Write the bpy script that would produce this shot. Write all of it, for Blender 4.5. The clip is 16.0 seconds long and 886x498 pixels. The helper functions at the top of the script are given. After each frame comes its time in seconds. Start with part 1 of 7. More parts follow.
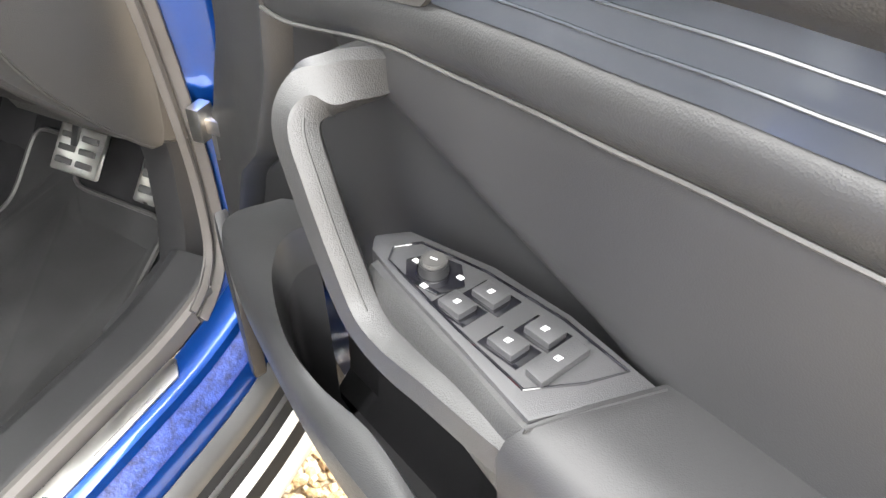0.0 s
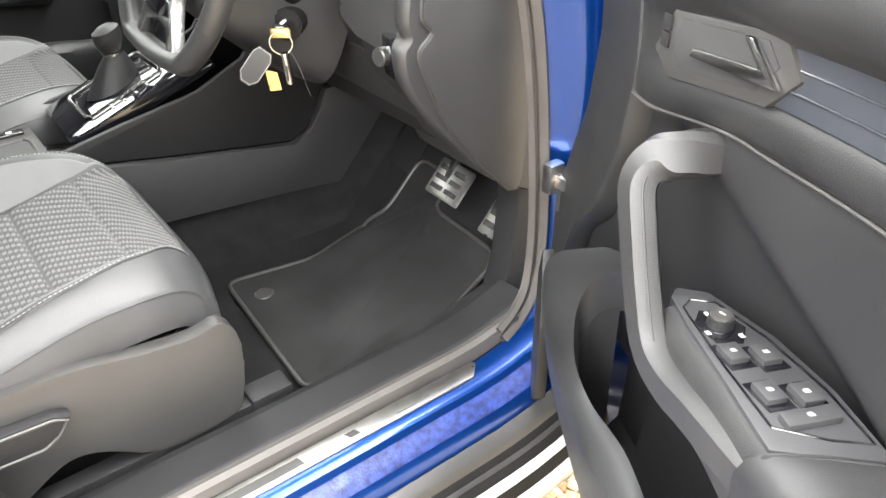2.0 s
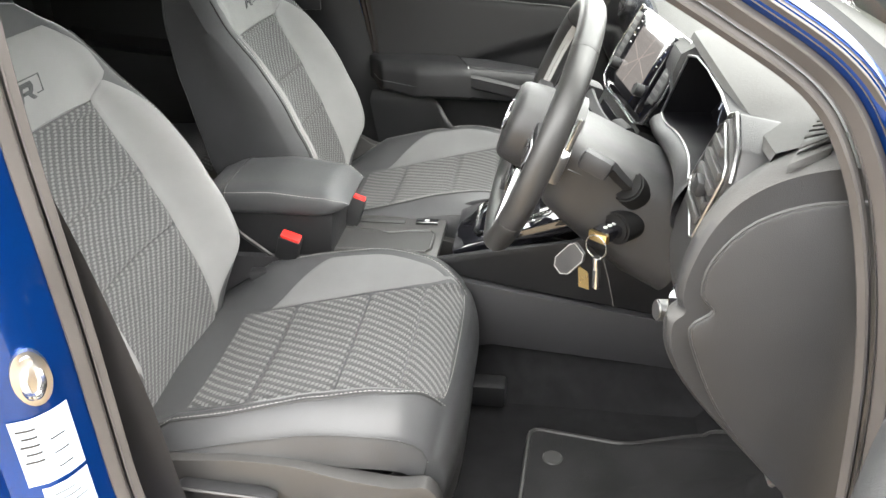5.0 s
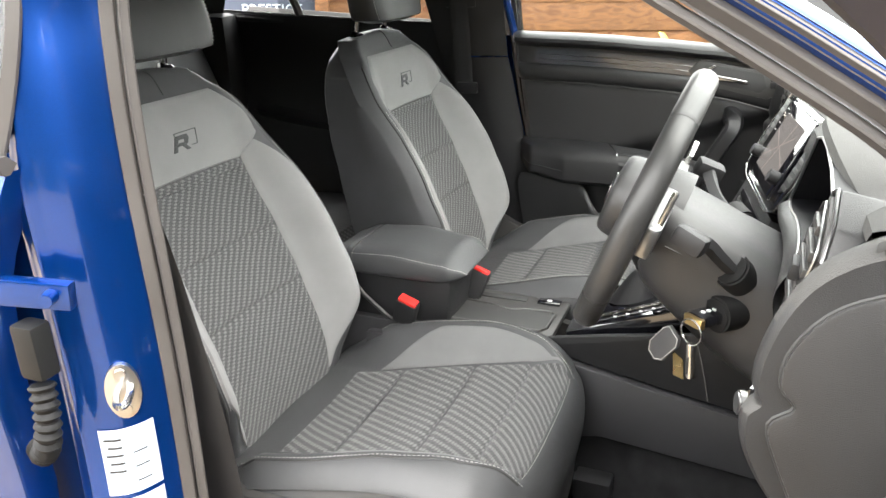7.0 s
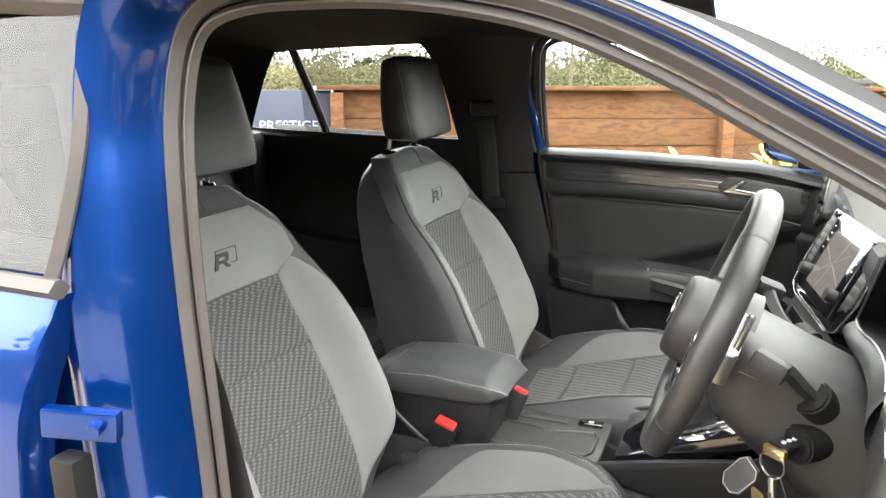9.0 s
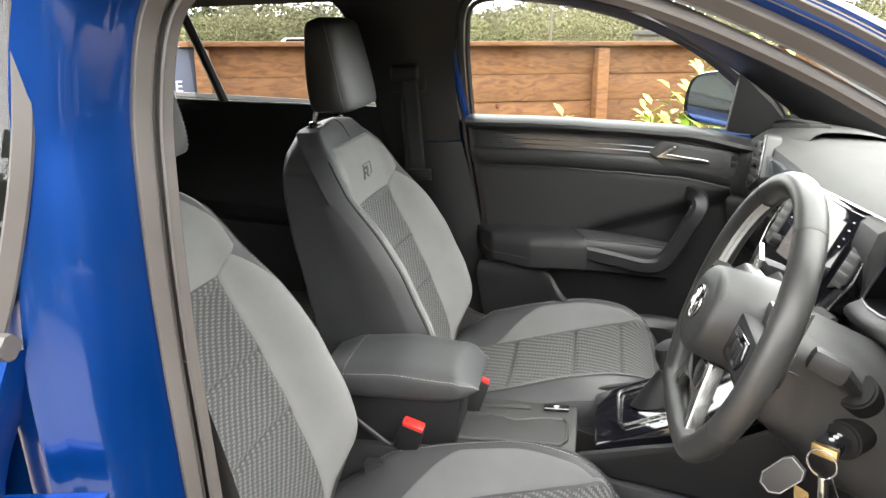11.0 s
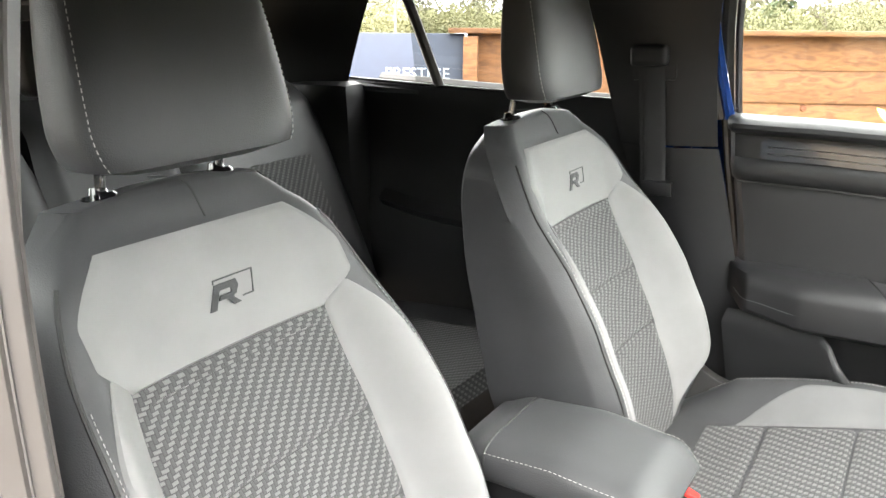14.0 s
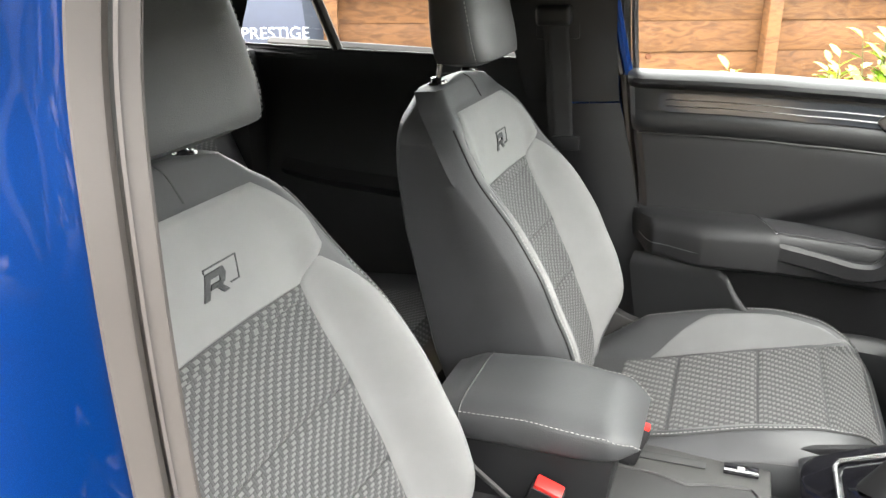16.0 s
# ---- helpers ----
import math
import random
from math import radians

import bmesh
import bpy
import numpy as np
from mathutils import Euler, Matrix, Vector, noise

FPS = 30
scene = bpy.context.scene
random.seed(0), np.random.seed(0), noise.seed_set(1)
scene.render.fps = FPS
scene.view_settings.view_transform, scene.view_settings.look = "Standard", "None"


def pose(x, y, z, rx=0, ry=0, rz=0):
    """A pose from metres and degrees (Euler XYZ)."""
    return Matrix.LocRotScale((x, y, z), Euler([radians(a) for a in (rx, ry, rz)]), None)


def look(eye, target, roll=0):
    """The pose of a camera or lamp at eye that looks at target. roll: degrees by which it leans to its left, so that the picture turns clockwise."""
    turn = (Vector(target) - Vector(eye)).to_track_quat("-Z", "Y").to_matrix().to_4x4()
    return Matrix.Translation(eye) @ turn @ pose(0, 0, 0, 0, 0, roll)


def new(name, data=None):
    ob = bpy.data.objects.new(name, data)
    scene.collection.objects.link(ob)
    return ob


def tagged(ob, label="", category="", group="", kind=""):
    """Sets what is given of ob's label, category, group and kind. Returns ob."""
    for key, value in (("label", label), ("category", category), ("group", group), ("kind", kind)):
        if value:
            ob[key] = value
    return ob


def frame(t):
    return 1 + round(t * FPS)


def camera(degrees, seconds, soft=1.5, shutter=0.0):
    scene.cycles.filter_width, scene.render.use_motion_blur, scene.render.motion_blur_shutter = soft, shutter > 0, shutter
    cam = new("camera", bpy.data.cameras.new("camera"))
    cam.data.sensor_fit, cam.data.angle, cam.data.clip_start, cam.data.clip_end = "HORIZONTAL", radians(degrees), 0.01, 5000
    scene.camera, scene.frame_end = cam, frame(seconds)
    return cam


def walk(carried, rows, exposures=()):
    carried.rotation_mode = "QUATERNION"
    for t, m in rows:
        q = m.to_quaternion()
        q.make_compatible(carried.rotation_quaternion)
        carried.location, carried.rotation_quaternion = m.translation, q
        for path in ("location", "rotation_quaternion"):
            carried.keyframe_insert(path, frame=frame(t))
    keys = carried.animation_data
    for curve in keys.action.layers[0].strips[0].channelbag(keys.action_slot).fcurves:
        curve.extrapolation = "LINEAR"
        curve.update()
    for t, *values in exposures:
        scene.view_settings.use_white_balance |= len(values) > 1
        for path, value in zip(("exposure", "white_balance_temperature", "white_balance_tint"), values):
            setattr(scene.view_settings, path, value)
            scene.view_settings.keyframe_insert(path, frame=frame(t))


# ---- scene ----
cam = camera(60.4, 16.0)
PATH = [
    (0, (0.616, -1.423, 1.163), (1.992, -0.782, -0.14), 0.4),
    (0.5, (0.579, -1.428, 1.202), (1.932, -0.766, -0.114), 0.5),
    (1, (0.478, -1.506, 1.226), (1.8, -0.734, -0.06), 0.9),
    (1.5, (0.415, -1.562, 1.229), (1.639, -0.528, 0.032), 0.1),
    (2, (0.479, -1.506, 1.208), (1.497, -0.186, 0.103), -0.2),
    (2.5, (0.566, -1.448, 1.246), (1.296, 0.082, 0.185), -0.5),
    (3, (0.629, -1.38, 1.307), (1.081, 0.268, 0.267), -0.5),
    (3.5, (0.668, -1.357, 1.332), (0.898, 0.342, 0.303), -1.0),
    (4, (0.703, -1.379, 1.356), (0.814, 0.344, 0.346), -1.1),
    (4.2, (0.735, -1.402, 1.362), (0.791, 0.33, 0.363), -1.2),
    (6.3, (1.034, -1.425, 1.297), (0.378, 0.255, 0.433), -1.7),
    (6.5, (1.022, -1.414, 1.292), (0.345, 0.275, 0.462), -1.9),
    (7, (1.014, -1.395, 1.299), (0.288, 0.321, 0.573), -1.9),
    (7.5, (0.996, -1.397, 1.292), (0.244, 0.351, 0.676), -1.9),
    (8, (0.978, -1.395, 1.284), (0.213, 0.379, 0.765), -1.9),
    (8.5, (0.965, -1.393, 1.282), (0.195, 0.395, 0.826), -2.0),
    (8.7, (0.956, -1.391, 1.293), (0.191, 0.402, 0.845), -1.9),
    (10.8, (0.706, -1.331, 1.335), (0.251, 0.529, 0.76), -2.0),
    (11, (0.704, -1.308, 1.34), (0.316, 0.565, 0.757), -1.8),
    (11.5, (0.694, -1.218, 1.298), (0.389, 0.67, 0.713), -1.5),
    (12, (0.689, -1.091, 1.261), (0.357, 0.79, 0.669), -1.0),
    (12.5, (0.677, -0.979, 1.256), (0.099, 0.843, 0.666), -1.0),
    (13, (0.699, -0.916, 1.265), (-0.125, 0.812, 0.687), -1.5),
    (13.5, (0.719, -0.896, 1.27), (-0.253, 0.756, 0.698), -1.6),
    (14, (0.721, -0.885, 1.281), (-0.337, 0.713, 0.709), -1.7),
    (14.5, (0.723, -0.862, 1.276), (-0.371, 0.712, 0.704), -1.9),
    (15, (0.708, -0.832, 1.271), (-0.359, 0.752, 0.678), -2.2),
    (15.5, (0.656, -0.876, 1.284), (-0.282, 0.77, 0.644), -2.4),
    (16, (0.591, -0.966, 1.306), (-0.106, 0.776, 0.613), -2.4),
]
walk(cam, [(t, look(eye, target, roll)) for t, eye, target, roll in PATH], [(0.0, 2.55), (2.0, 2.45), (3.5, 2.35), (6.5, 2.02), (8.5, 1.93), (11.0, 1.88), (12.0, 2.08), (12.5, 2.3), (13.5, 2.67), (15.0, 2.8), (15.5, 2.72), (16.0, 2.42)])

# ---------------------------------------------------------------- light
world = bpy.data.worlds.new("overcast_sky")
scene.world = world
world.use_nodes = True
wn, wl = world.node_tree.nodes, world.node_tree.links
wn.clear()
w_out = wn.new("ShaderNodeOutputWorld")
w_bg = wn.new("ShaderNodeBackground")
w_sky = wn.new("ShaderNodeTexSky")
w_sky.sky_type = "NISHITA"
w_sky.sun_disc = False
SUN_EL, SUN_ROT = radians(56), radians(112)
w_sky.sun_elevation, w_sky.sun_rotation = SUN_EL, SUN_ROT
w_sky.dust_density, w_sky.air_density = 4.0, 1.0
w_mix = wn.new("ShaderNodeMix")
w_mix.data_type = "RGBA"
w_mix.inputs[0].default_value = 0.86
w_mix.inputs[7].default_value = (24.7, 24.4, 23.7, 1)
wl.new(w_sky.outputs[0], w_mix.inputs[6])
wl.new(w_mix.outputs[2], w_bg.inputs[0])
w_bg.inputs[1].default_value = 0.15
wl.new(w_bg.outputs[0], w_out.inputs[0])
sun = new("sun", bpy.data.lights.new("sun", "SUN"))
sun.data.energy, sun.data.angle, sun.data.color = 0.7, radians(40), (1.0, 0.97, 0.93)
sun.matrix_world = look((5, -2, 8), (0, 0, 0))


# ---------------------------------------------------------------- materials
def nodes_of(name):
    m = bpy.data.materials.new(name)
    m.use_nodes = True
    nt = m.node_tree
    return m, nt.nodes, nt.links, nt.nodes["Principled BSDF"]


def ramp2(n, l, src, c0, c1, p0=0.3, p1=0.7):
    r = n.new("ShaderNodeValToRGB")
    r.color_ramp.elements[0].position, r.color_ramp.elements[1].position = p0, p1
    r.color_ramp.elements[0].color, r.color_ramp.elements[1].color = (*c0, 1), (*c1, 1)
    l.new(src, r.inputs[0])
    return r.outputs[0]


def plain(name, col, rough=0.5, metal=0.0, var=0.12, scale=9.0, bump=0.0, bscale=400.0, cells=False, coat=0.0, spec=0.5, rvar=0.12):
    """A surface with broad colour change, gloss change and a fine relief."""
    m, n, l, b = nodes_of(name)
    tc = n.new("ShaderNodeTexCoord")
    big = n.new("ShaderNodeTexNoise")
    big.inputs["Scale"].default_value, big.inputs["Detail"].default_value = scale, 5
    l.new(tc.outputs["Object"], big.inputs[0])
    lo, hi = tuple(c * (1 - var) for c in col), tuple(min(1, c * (1 + var)) for c in col)
    l.new(ramp2(n, l, big.outputs[0], lo, hi), b.inputs["Base Color"])
    mr = n.new("ShaderNodeMapRange")
    mr.inputs[3].default_value, mr.inputs[4].default_value = max(0.02, rough * (1 - rvar)), min(1, rough * (1 + rvar))
    mr.inputs[1].default_value, mr.inputs[2].default_value = 0.3, 0.7
    l.new(big.outputs[0], mr.inputs[0])
    l.new(mr.outputs[0], b.inputs["Roughness"])
    b.inputs["Metallic"].default_value = metal
    b.inputs["Specular IOR Level"].default_value = spec
    b.inputs["Coat Weight"].default_value = coat
    b.inputs["Coat Roughness"].default_value = 0.04
    if bump:
        t = n.new("ShaderNodeTexVoronoi" if cells else "ShaderNodeTexNoise")
        t.inputs["Scale"].default_value = bscale
        l.new(tc.outputs["Object"], t.inputs["Vector"])
        bp = n.new("ShaderNodeBump")
        bp.inputs["Strength"].default_value, bp.inputs["Distance"].default_value = bump, 0.002
        l.new(t.outputs[0], bp.inputs["Height"])
        l.new(bp.outputs[0], b.inputs["Normal"])
    return m


def node_math(n, l, op, a, c=None):
    k = n.new("ShaderNodeMath")
    k.operation = op
    for i, v in enumerate((a, c)):
        if v is None:
            continue
        if isinstance(v, (int, float)):
            k.inputs[i].default_value = v
        else:
            l.new(v, k.inputs[i])
    return k.outputs[0]


def twill(name, pale, mid, gap, w=0.0044, h=0.0052):
    """Woven cloth by its UV in metres: pale cross bars and darker upright bars, interlocked in steps."""
    m, n, l, b = nodes_of(name)
    tc = n.new("ShaderNodeTexCoord")
    sp = n.new("ShaderNodeSeparateXYZ")
    l.new(tc.outputs["UV"], sp.inputs[0])
    mt = lambda op, a, c=None: node_math(n, l, op, a, c)
    u, v = mt("ADD", mt("DIVIDE", sp.outputs[0], w), 400.0), mt("ADD", mt("DIVIDE", sp.outputs[1], h), 400.0)
    fu, fv = mt("FRACT", u), mt("FRACT", v)
    k = mt("FLOORED_MODULO", mt("SUBTRACT", mt("FLOOR", u), mt("FLOOR", v)), 4.0)
    upright = mt("GREATER_THAN", k, 1.5)
    rim = lambda a, span: mt("SUBTRACT", span / 2, mt("ABSOLUTE", mt("SUBTRACT", a, span / 2)))
    cross = mt("MINIMUM", rim(mt("ADD", k, fu), 2.0), rim(fv, 1.0))
    tall = mt("MINIMUM", rim(mt("ADD", mt("SUBTRACT", 3.0, k), fv), 2.0), rim(fu, 1.0))
    edge = mt("ADD", mt("MULTIPLY", upright, tall), mt("MULTIPLY", mt("SUBTRACT", 1.0, upright), cross))
    body = ramp2(n, l, edge, (0, 0, 0), (1, 1, 1), 0.02, 0.20)
    yarn = n.new("ShaderNodeTexNoise")
    yarn.inputs["Scale"].default_value, yarn.inputs["Detail"].default_value = 900, 3
    l.new(tc.outputs["UV"], yarn.inputs[0])
    tone = n.new("ShaderNodeMix")
    tone.data_type = "RGBA"
    tone.inputs[6].default_value, tone.inputs[7].default_value = (*pale, 1), (*mid, 1)
    l.new(upright, tone.inputs[0])
    full = n.new("ShaderNodeMix")
    full.data_type = "RGBA"
    full.inputs[6].default_value = (*gap, 1)
    l.new(body, full.inputs[0])
    l.new(tone.outputs[2], full.inputs[7])
    hs = n.new("ShaderNodeHueSaturation")
    l.new(full.outputs[2], hs.inputs["Color"])
    l.new(mt("ADD", mt("MULTIPLY", yarn.outputs[0], 0.6), 0.7), hs.inputs["Value"])
    l.new(hs.outputs[0], b.inputs["Base Color"])
    b.inputs["Roughness"].default_value = 0.85
    b.inputs["Sheen Weight"].default_value = 0.10
    bp = n.new("ShaderNodeBump")
    bp.inputs["Strength"].default_value, bp.inputs["Distance"].default_value = 0.5, 0.0015
    l.new(mt("MULTIPLY", body, mt("SUBTRACT", 1.0, mt("MULTIPLY", upright, 0.5))), bp.inputs["Height"])
    l.new(bp.outputs[0], b.inputs["Normal"])
    return m


def paint(name, col):
    m, n, l, b = nodes_of(name)
    tc = n.new("ShaderNodeTexCoord")
    t = n.new("ShaderNodeTexVoronoi")
    t.inputs["Scale"].default_value = 2500
    l.new(tc.outputs["Object"], t.inputs["Vector"])
    l.new(ramp2(n, l, t.outputs["Distance"], tuple(c * 1.25 for c in col), tuple(c * 0.85 for c in col), 0.1, 0.6), b.inputs["Base Color"])
    b.inputs["Metallic"].default_value = 0.72
    b.inputs["Roughness"].default_value = 0.28
    b.inputs["Coat Weight"].default_value = 0.7
    b.inputs["Coat Roughness"].default_value = 0.03
    return m


def pane_glass(name, tint, gloss=1.45, most=0.10):
    m, n, l, b = nodes_of(name)
    out = [x for x in n if x.type == "OUTPUT_MATERIAL"][0]
    n.remove(b)
    tr, gl, mx, fr = n.new("ShaderNodeBsdfTransparent"), n.new("ShaderNodeBsdfGlossy"), n.new("ShaderNodeMixShader"), n.new("ShaderNodeFresnel")
    tr.inputs[0].default_value = (*tint, 1)
    gl.inputs["Roughness"].default_value = 0.0
    fr.inputs[0].default_value = gloss
    l.new(node_math(n, l, "MINIMUM", fr.outputs[0], most), mx.inputs[0])
    l.new(tr.outputs[0], mx.inputs[1])
    l.new(gl.outputs[0], mx.inputs[2])
    l.new(mx.outputs[0], out.inputs[0])
    return m


def glowing(name, col, strength):
    m, n, l, b = nodes_of(name)
    b.inputs["Base Color"].default_value = (0.01, 0.01, 0.01, 1)
    b.inputs["Emission Color"].default_value = (*col, 1)
    b.inputs["Emission Strength"].default_value = strength
    b.inputs["Roughness"].default_value = 0.1
    return m


def planks(name, base, dark, ring=14.0):
    m, n, l, b = nodes_of(name)
    tc = n.new("ShaderNodeTexCoord")
    mp = n.new("ShaderNodeMapping")
    mp.inputs["Scale"].default_value = (1.2, 8, ring)
    l.new(tc.outputs["Object"], mp.inputs[0])
    info = n.new("ShaderNodeObjectInfo")
    ad = n.new("ShaderNodeVectorMath")
    l.new(mp.outputs[0], ad.inputs[0])
    l.new(node_math(n, l, "MULTIPLY", info.outputs["Random"], 37.0), ad.inputs[1])
    t = n.new("ShaderNodeTexNoise")
    t.inputs["Scale"].default_value, t.inputs["Detail"].default_value, t.inputs["Distortion"].default_value = 2.2, 8, 1.2
    l.new(ad.outputs[0], t.inputs[0])
    grain = ramp2(n, l, t.outputs[0], dark, base, 0.36, 0.6)
    hs = n.new("ShaderNodeHueSaturation")
    l.new(grain, hs.inputs["Color"])
    l.new(node_math(n, l, "ADD", node_math(n, l, "MULTIPLY", info.outputs["Random"], 0.35), 0.82), hs.inputs["Value"])
    l.new(hs.outputs[0], b.inputs["Base Color"])
    b.inputs["Roughness"].default_value = 0.75
    bp = n.new("ShaderNodeBump")
    bp.inputs["Strength"].default_value, bp.inputs["Distance"].default_value = 0.25, 0.004
    l.new(t.outputs[0], bp.inputs["Height"])
    l.new(bp.outputs[0], b.inputs["Normal"])
    return m


def varied(name, cols, rough=0.8, scale=3.0, spread=0.3):
    """Many pieces of one mesh, each with a tone of its own."""
    m, n, l, b = nodes_of(name)
    g = n.new("ShaderNodeNewGeometry")
    r = n.new("ShaderNodeValToRGB")
    el = r.color_ramp.elements
    while len(el) < len(cols):
        el.new(0.5)
    for i, c in enumerate(cols):
        el[i].position, el[i].color = i / (len(cols) - 1), (*c, 1)
    l.new(g.outputs["Random Per Island"], r.inputs[0])
    tc = n.new("ShaderNodeTexCoord")
    t = n.new("ShaderNodeTexNoise")
    t.inputs["Scale"].default_value, t.inputs["Detail"].default_value = scale, 5
    l.new(tc.outputs["Object"], t.inputs[0])
    hs = n.new("ShaderNodeHueSaturation")
    l.new(r.outputs[0], hs.inputs["Color"])
    mr = n.new("ShaderNodeMapRange")
    mr.inputs[1].default_value, mr.inputs[2].default_value, mr.inputs[3].default_value, mr.inputs[4].default_value = 0.3, 0.7, 1 - spread, 1 + spread
    l.new(t.outputs[0], mr.inputs[0])
    l.new(mr.outputs[0], hs.inputs["Value"])
    l.new(hs.outputs[0], b.inputs["Base Color"])
    b.inputs["Roughness"].default_value = rough
    return m


M = {}
M["blue"] = paint("blue_metallic_paint", (0.0006, 0.040, 0.225))
M["leather"] = plain("black_leatherette", (0.050, 0.051, 0.053), 0.46, spec=0.45, bump=0.13, bscale=650, cells=True, var=0.15)
M["rim_leather"] = plain("smooth_black_rim_leather", (0.026, 0.0258, 0.0255), 0.40, bump=0.10, bscale=900, cells=True, var=0.12)
M["door_soft"] = plain("grained_soft_plastic", (0.0175, 0.0178, 0.0185), 0.47, bump=0.12, bscale=700, cells=True, var=0.12)
M["door_leather"] = plain("door_leatherette", (0.0165, 0.0165, 0.0175), 0.48, spec=0.42, bump=0.08, bscale=900, cells=True, var=0.15, scale=5)
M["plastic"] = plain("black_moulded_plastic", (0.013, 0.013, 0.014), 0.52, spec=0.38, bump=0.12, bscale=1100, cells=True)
# paler copy of the dash skin, with the sky's sheen put into its colour
M["dash_top"] = plain("dash_skin_sky_sheen", (0.060, 0.0595, 0.058), 0.75, spec=0.25, bump=0.3, bscale=800, cells=True)
M["switch_plastic"] = plain("matt_switch_plastic", (0.032, 0.032, 0.034), 0.48, bump=0.15, bscale=1100, cells=True)
M["screen_black"] = plain("matt_screen_black", (0.004, 0.004, 0.005), 0.42, var=0.05, spec=0.2)
M["satin"] = plain("satin_metal_line", (0.30, 0.30, 0.30), 0.34, 1.0, var=0.05)
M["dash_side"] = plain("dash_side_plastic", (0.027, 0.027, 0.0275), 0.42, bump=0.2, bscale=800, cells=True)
M["grey_plastic"] = plain("slate_grey_plastic", (0.040, 0.039, 0.038), 0.40, bump=0.08, bscale=900, cells=True)
M["piano"] = plain("piano_black_gloss", (0.006, 0.006, 0.008), 0.08, var=0.05, coat=1.0)
M["deco"] = plain("dark_gloss_inlay", (0.036, 0.040, 0.048), 0.18, coat=0.4, var=0.15, spec=0.5)
M["chrome"] = plain("brushed_chrome", (0.52, 0.52, 0.51), 0.24, 1.0, var=0.05)
M["steel"] = plain("steel_plate", (0.55, 0.54, 0.52), 0.30, 1.0, var=0.10, scale=30)
M["suede"] = plain("grey_microsuede", (0.205, 0.204, 0.203), 0.85, var=0.08, scale=14, bump=0.25, bscale=1800)
M["cushion_suede"] = plain("grey_smooth_suede", (0.125, 0.1255, 0.126), 0.70, var=0.12, scale=10, bump=0.2, bscale=1500)
M["cloth"] = twill("woven_bar_cloth", (0.135, 0.135, 0.134), (0.060, 0.060, 0.061), (0.036, 0.036, 0.037))
M["cloth_flat"] = twill("woven_bar_cloth_seat", (0.125, 0.125, 0.124), (0.044, 0.044, 0.045), (0.034, 0.034, 0.035))
M["thread"] = plain("pale_thread", (0.36, 0.355, 0.34), 0.7)
M["logo"] = plain("embroidered_dark_grey", (0.035, 0.036, 0.038), 0.6, bump=0.6, bscale=900)
M["seal"] = plain("rubber_seal", (0.056, 0.051, 0.048), 0.55, var=0.15)
M["carpet"] = plain("black_carpet", (0.017, 0.017, 0.018), 0.95, spec=0.12, bump=0.9, bscale=1500, var=0.3, scale=25)
M["mat"] = plain("dark_grey_mat", (0.026, 0.026, 0.0265), 0.92, spec=0.12, bump=0.7, bscale=1800, var=0.35, scale=7)
M["red"] = plain("red_button", (0.75, 0.03, 0.025), 0.35)
M["roof_cloth"] = plain("black_headliner", (0.006, 0.006, 0.0065), 0.95, bump=0.3, bscale=1500)
M["belt"] = plain("black_webbing", (0.020, 0.020, 0.0205), 0.85, bump=0.3, bscale=900)
M["glass"] = pane_glass("clear_window", (0.76, 0.79, 0.77))
M["screen_glass"] = pane_glass("laminated_screen", (0.90, 0.93, 0.91))
M["dark_glass"] = pane_glass("tinted_window", (0.55, 0.57, 0.56))
M["door_glass"] = pane_glass("dark_door_glass", (0.45, 0.47, 0.46), 1.5, 0.42)
M["white"] = plain("off_white_label", (0.36, 0.41, 0.46), 0.5)
M["ink"] = plain("printed_ink", (0.03, 0.03, 0.03), 0.6)
M["icon"] = plain("white_print", (0.50, 0.50, 0.50), 0.5)
M["brass"] = plain("brass_metal", (0.70, 0.52, 0.24), 0.28, 1.0)
M["mirror"] = plain("mirror_glass", (0.40, 0.44, 0.43), 0.01, 1.0, var=0.0, rvar=0)
# film whose strong colour mottle stands in for a reflection
M["film"] = plain("clear_film_over_blue", (0.016, 0.030, 0.130), 0.38, var=0.6, scale=90, bump=0.5, bscale=260)
M["film"].node_tree.nodes["Principled BSDF"].inputs["Coat Weight"].default_value = 0.25
M["rocker"] = plain("black_rocker_plastic", (0.006, 0.006, 0.0062), 0.6, spec=0.25)
M["bright_strip"] = plain("bright_anodised_strip", (0.62, 0.62, 0.58), 0.45, 0.6, var=0.08)
M["white_trim"] = plain("weathered_white_plastic", (0.40, 0.385, 0.35), 0.5, var=0.2)
M["wood"] = planks("stained_softwood", (0.170, 0.076, 0.026), (0.098, 0.040, 0.013))
M["stone"] = varied("gravel_stones", [(0.12, 0.065, 0.028), (0.26, 0.155, 0.065), (0.33, 0.23, 0.12), (0.44, 0.36, 0.25), (0.20, 0.145, 0.095), (0.38, 0.27, 0.13), (0.52, 0.47, 0.38)], 0.75, 60)
M["gravel_bed"] = plain("gravel_bed", (0.30, 0.22, 0.13), 0.9, var=0.5, scale=60, bump=1.0, bscale=70, cells=True)
M["leaf"] = varied("laurel_leaves", [(0.10, 0.20, 0.015), (0.20, 0.33, 0.02), (0.34, 0.44, 0.04), (0.50, 0.52, 0.10)], 0.42, 8)
M["twig"] = plain("green_twig", (0.10, 0.09, 0.03), 0.7)
M["board"] = plain("slate_blue_sign", (0.022, 0.030, 0.052), 0.5)


# ---------------------------------------------------------------- mesh helpers
ORG = {}


def thing(name, loc, label, category, group="", kind=""):
    e = new(name)
    e.location = loc
    e.empty_display_size = 0.05
    ORG[e.name] = Vector(loc)
    return tagged(e, label, category, group, kind)


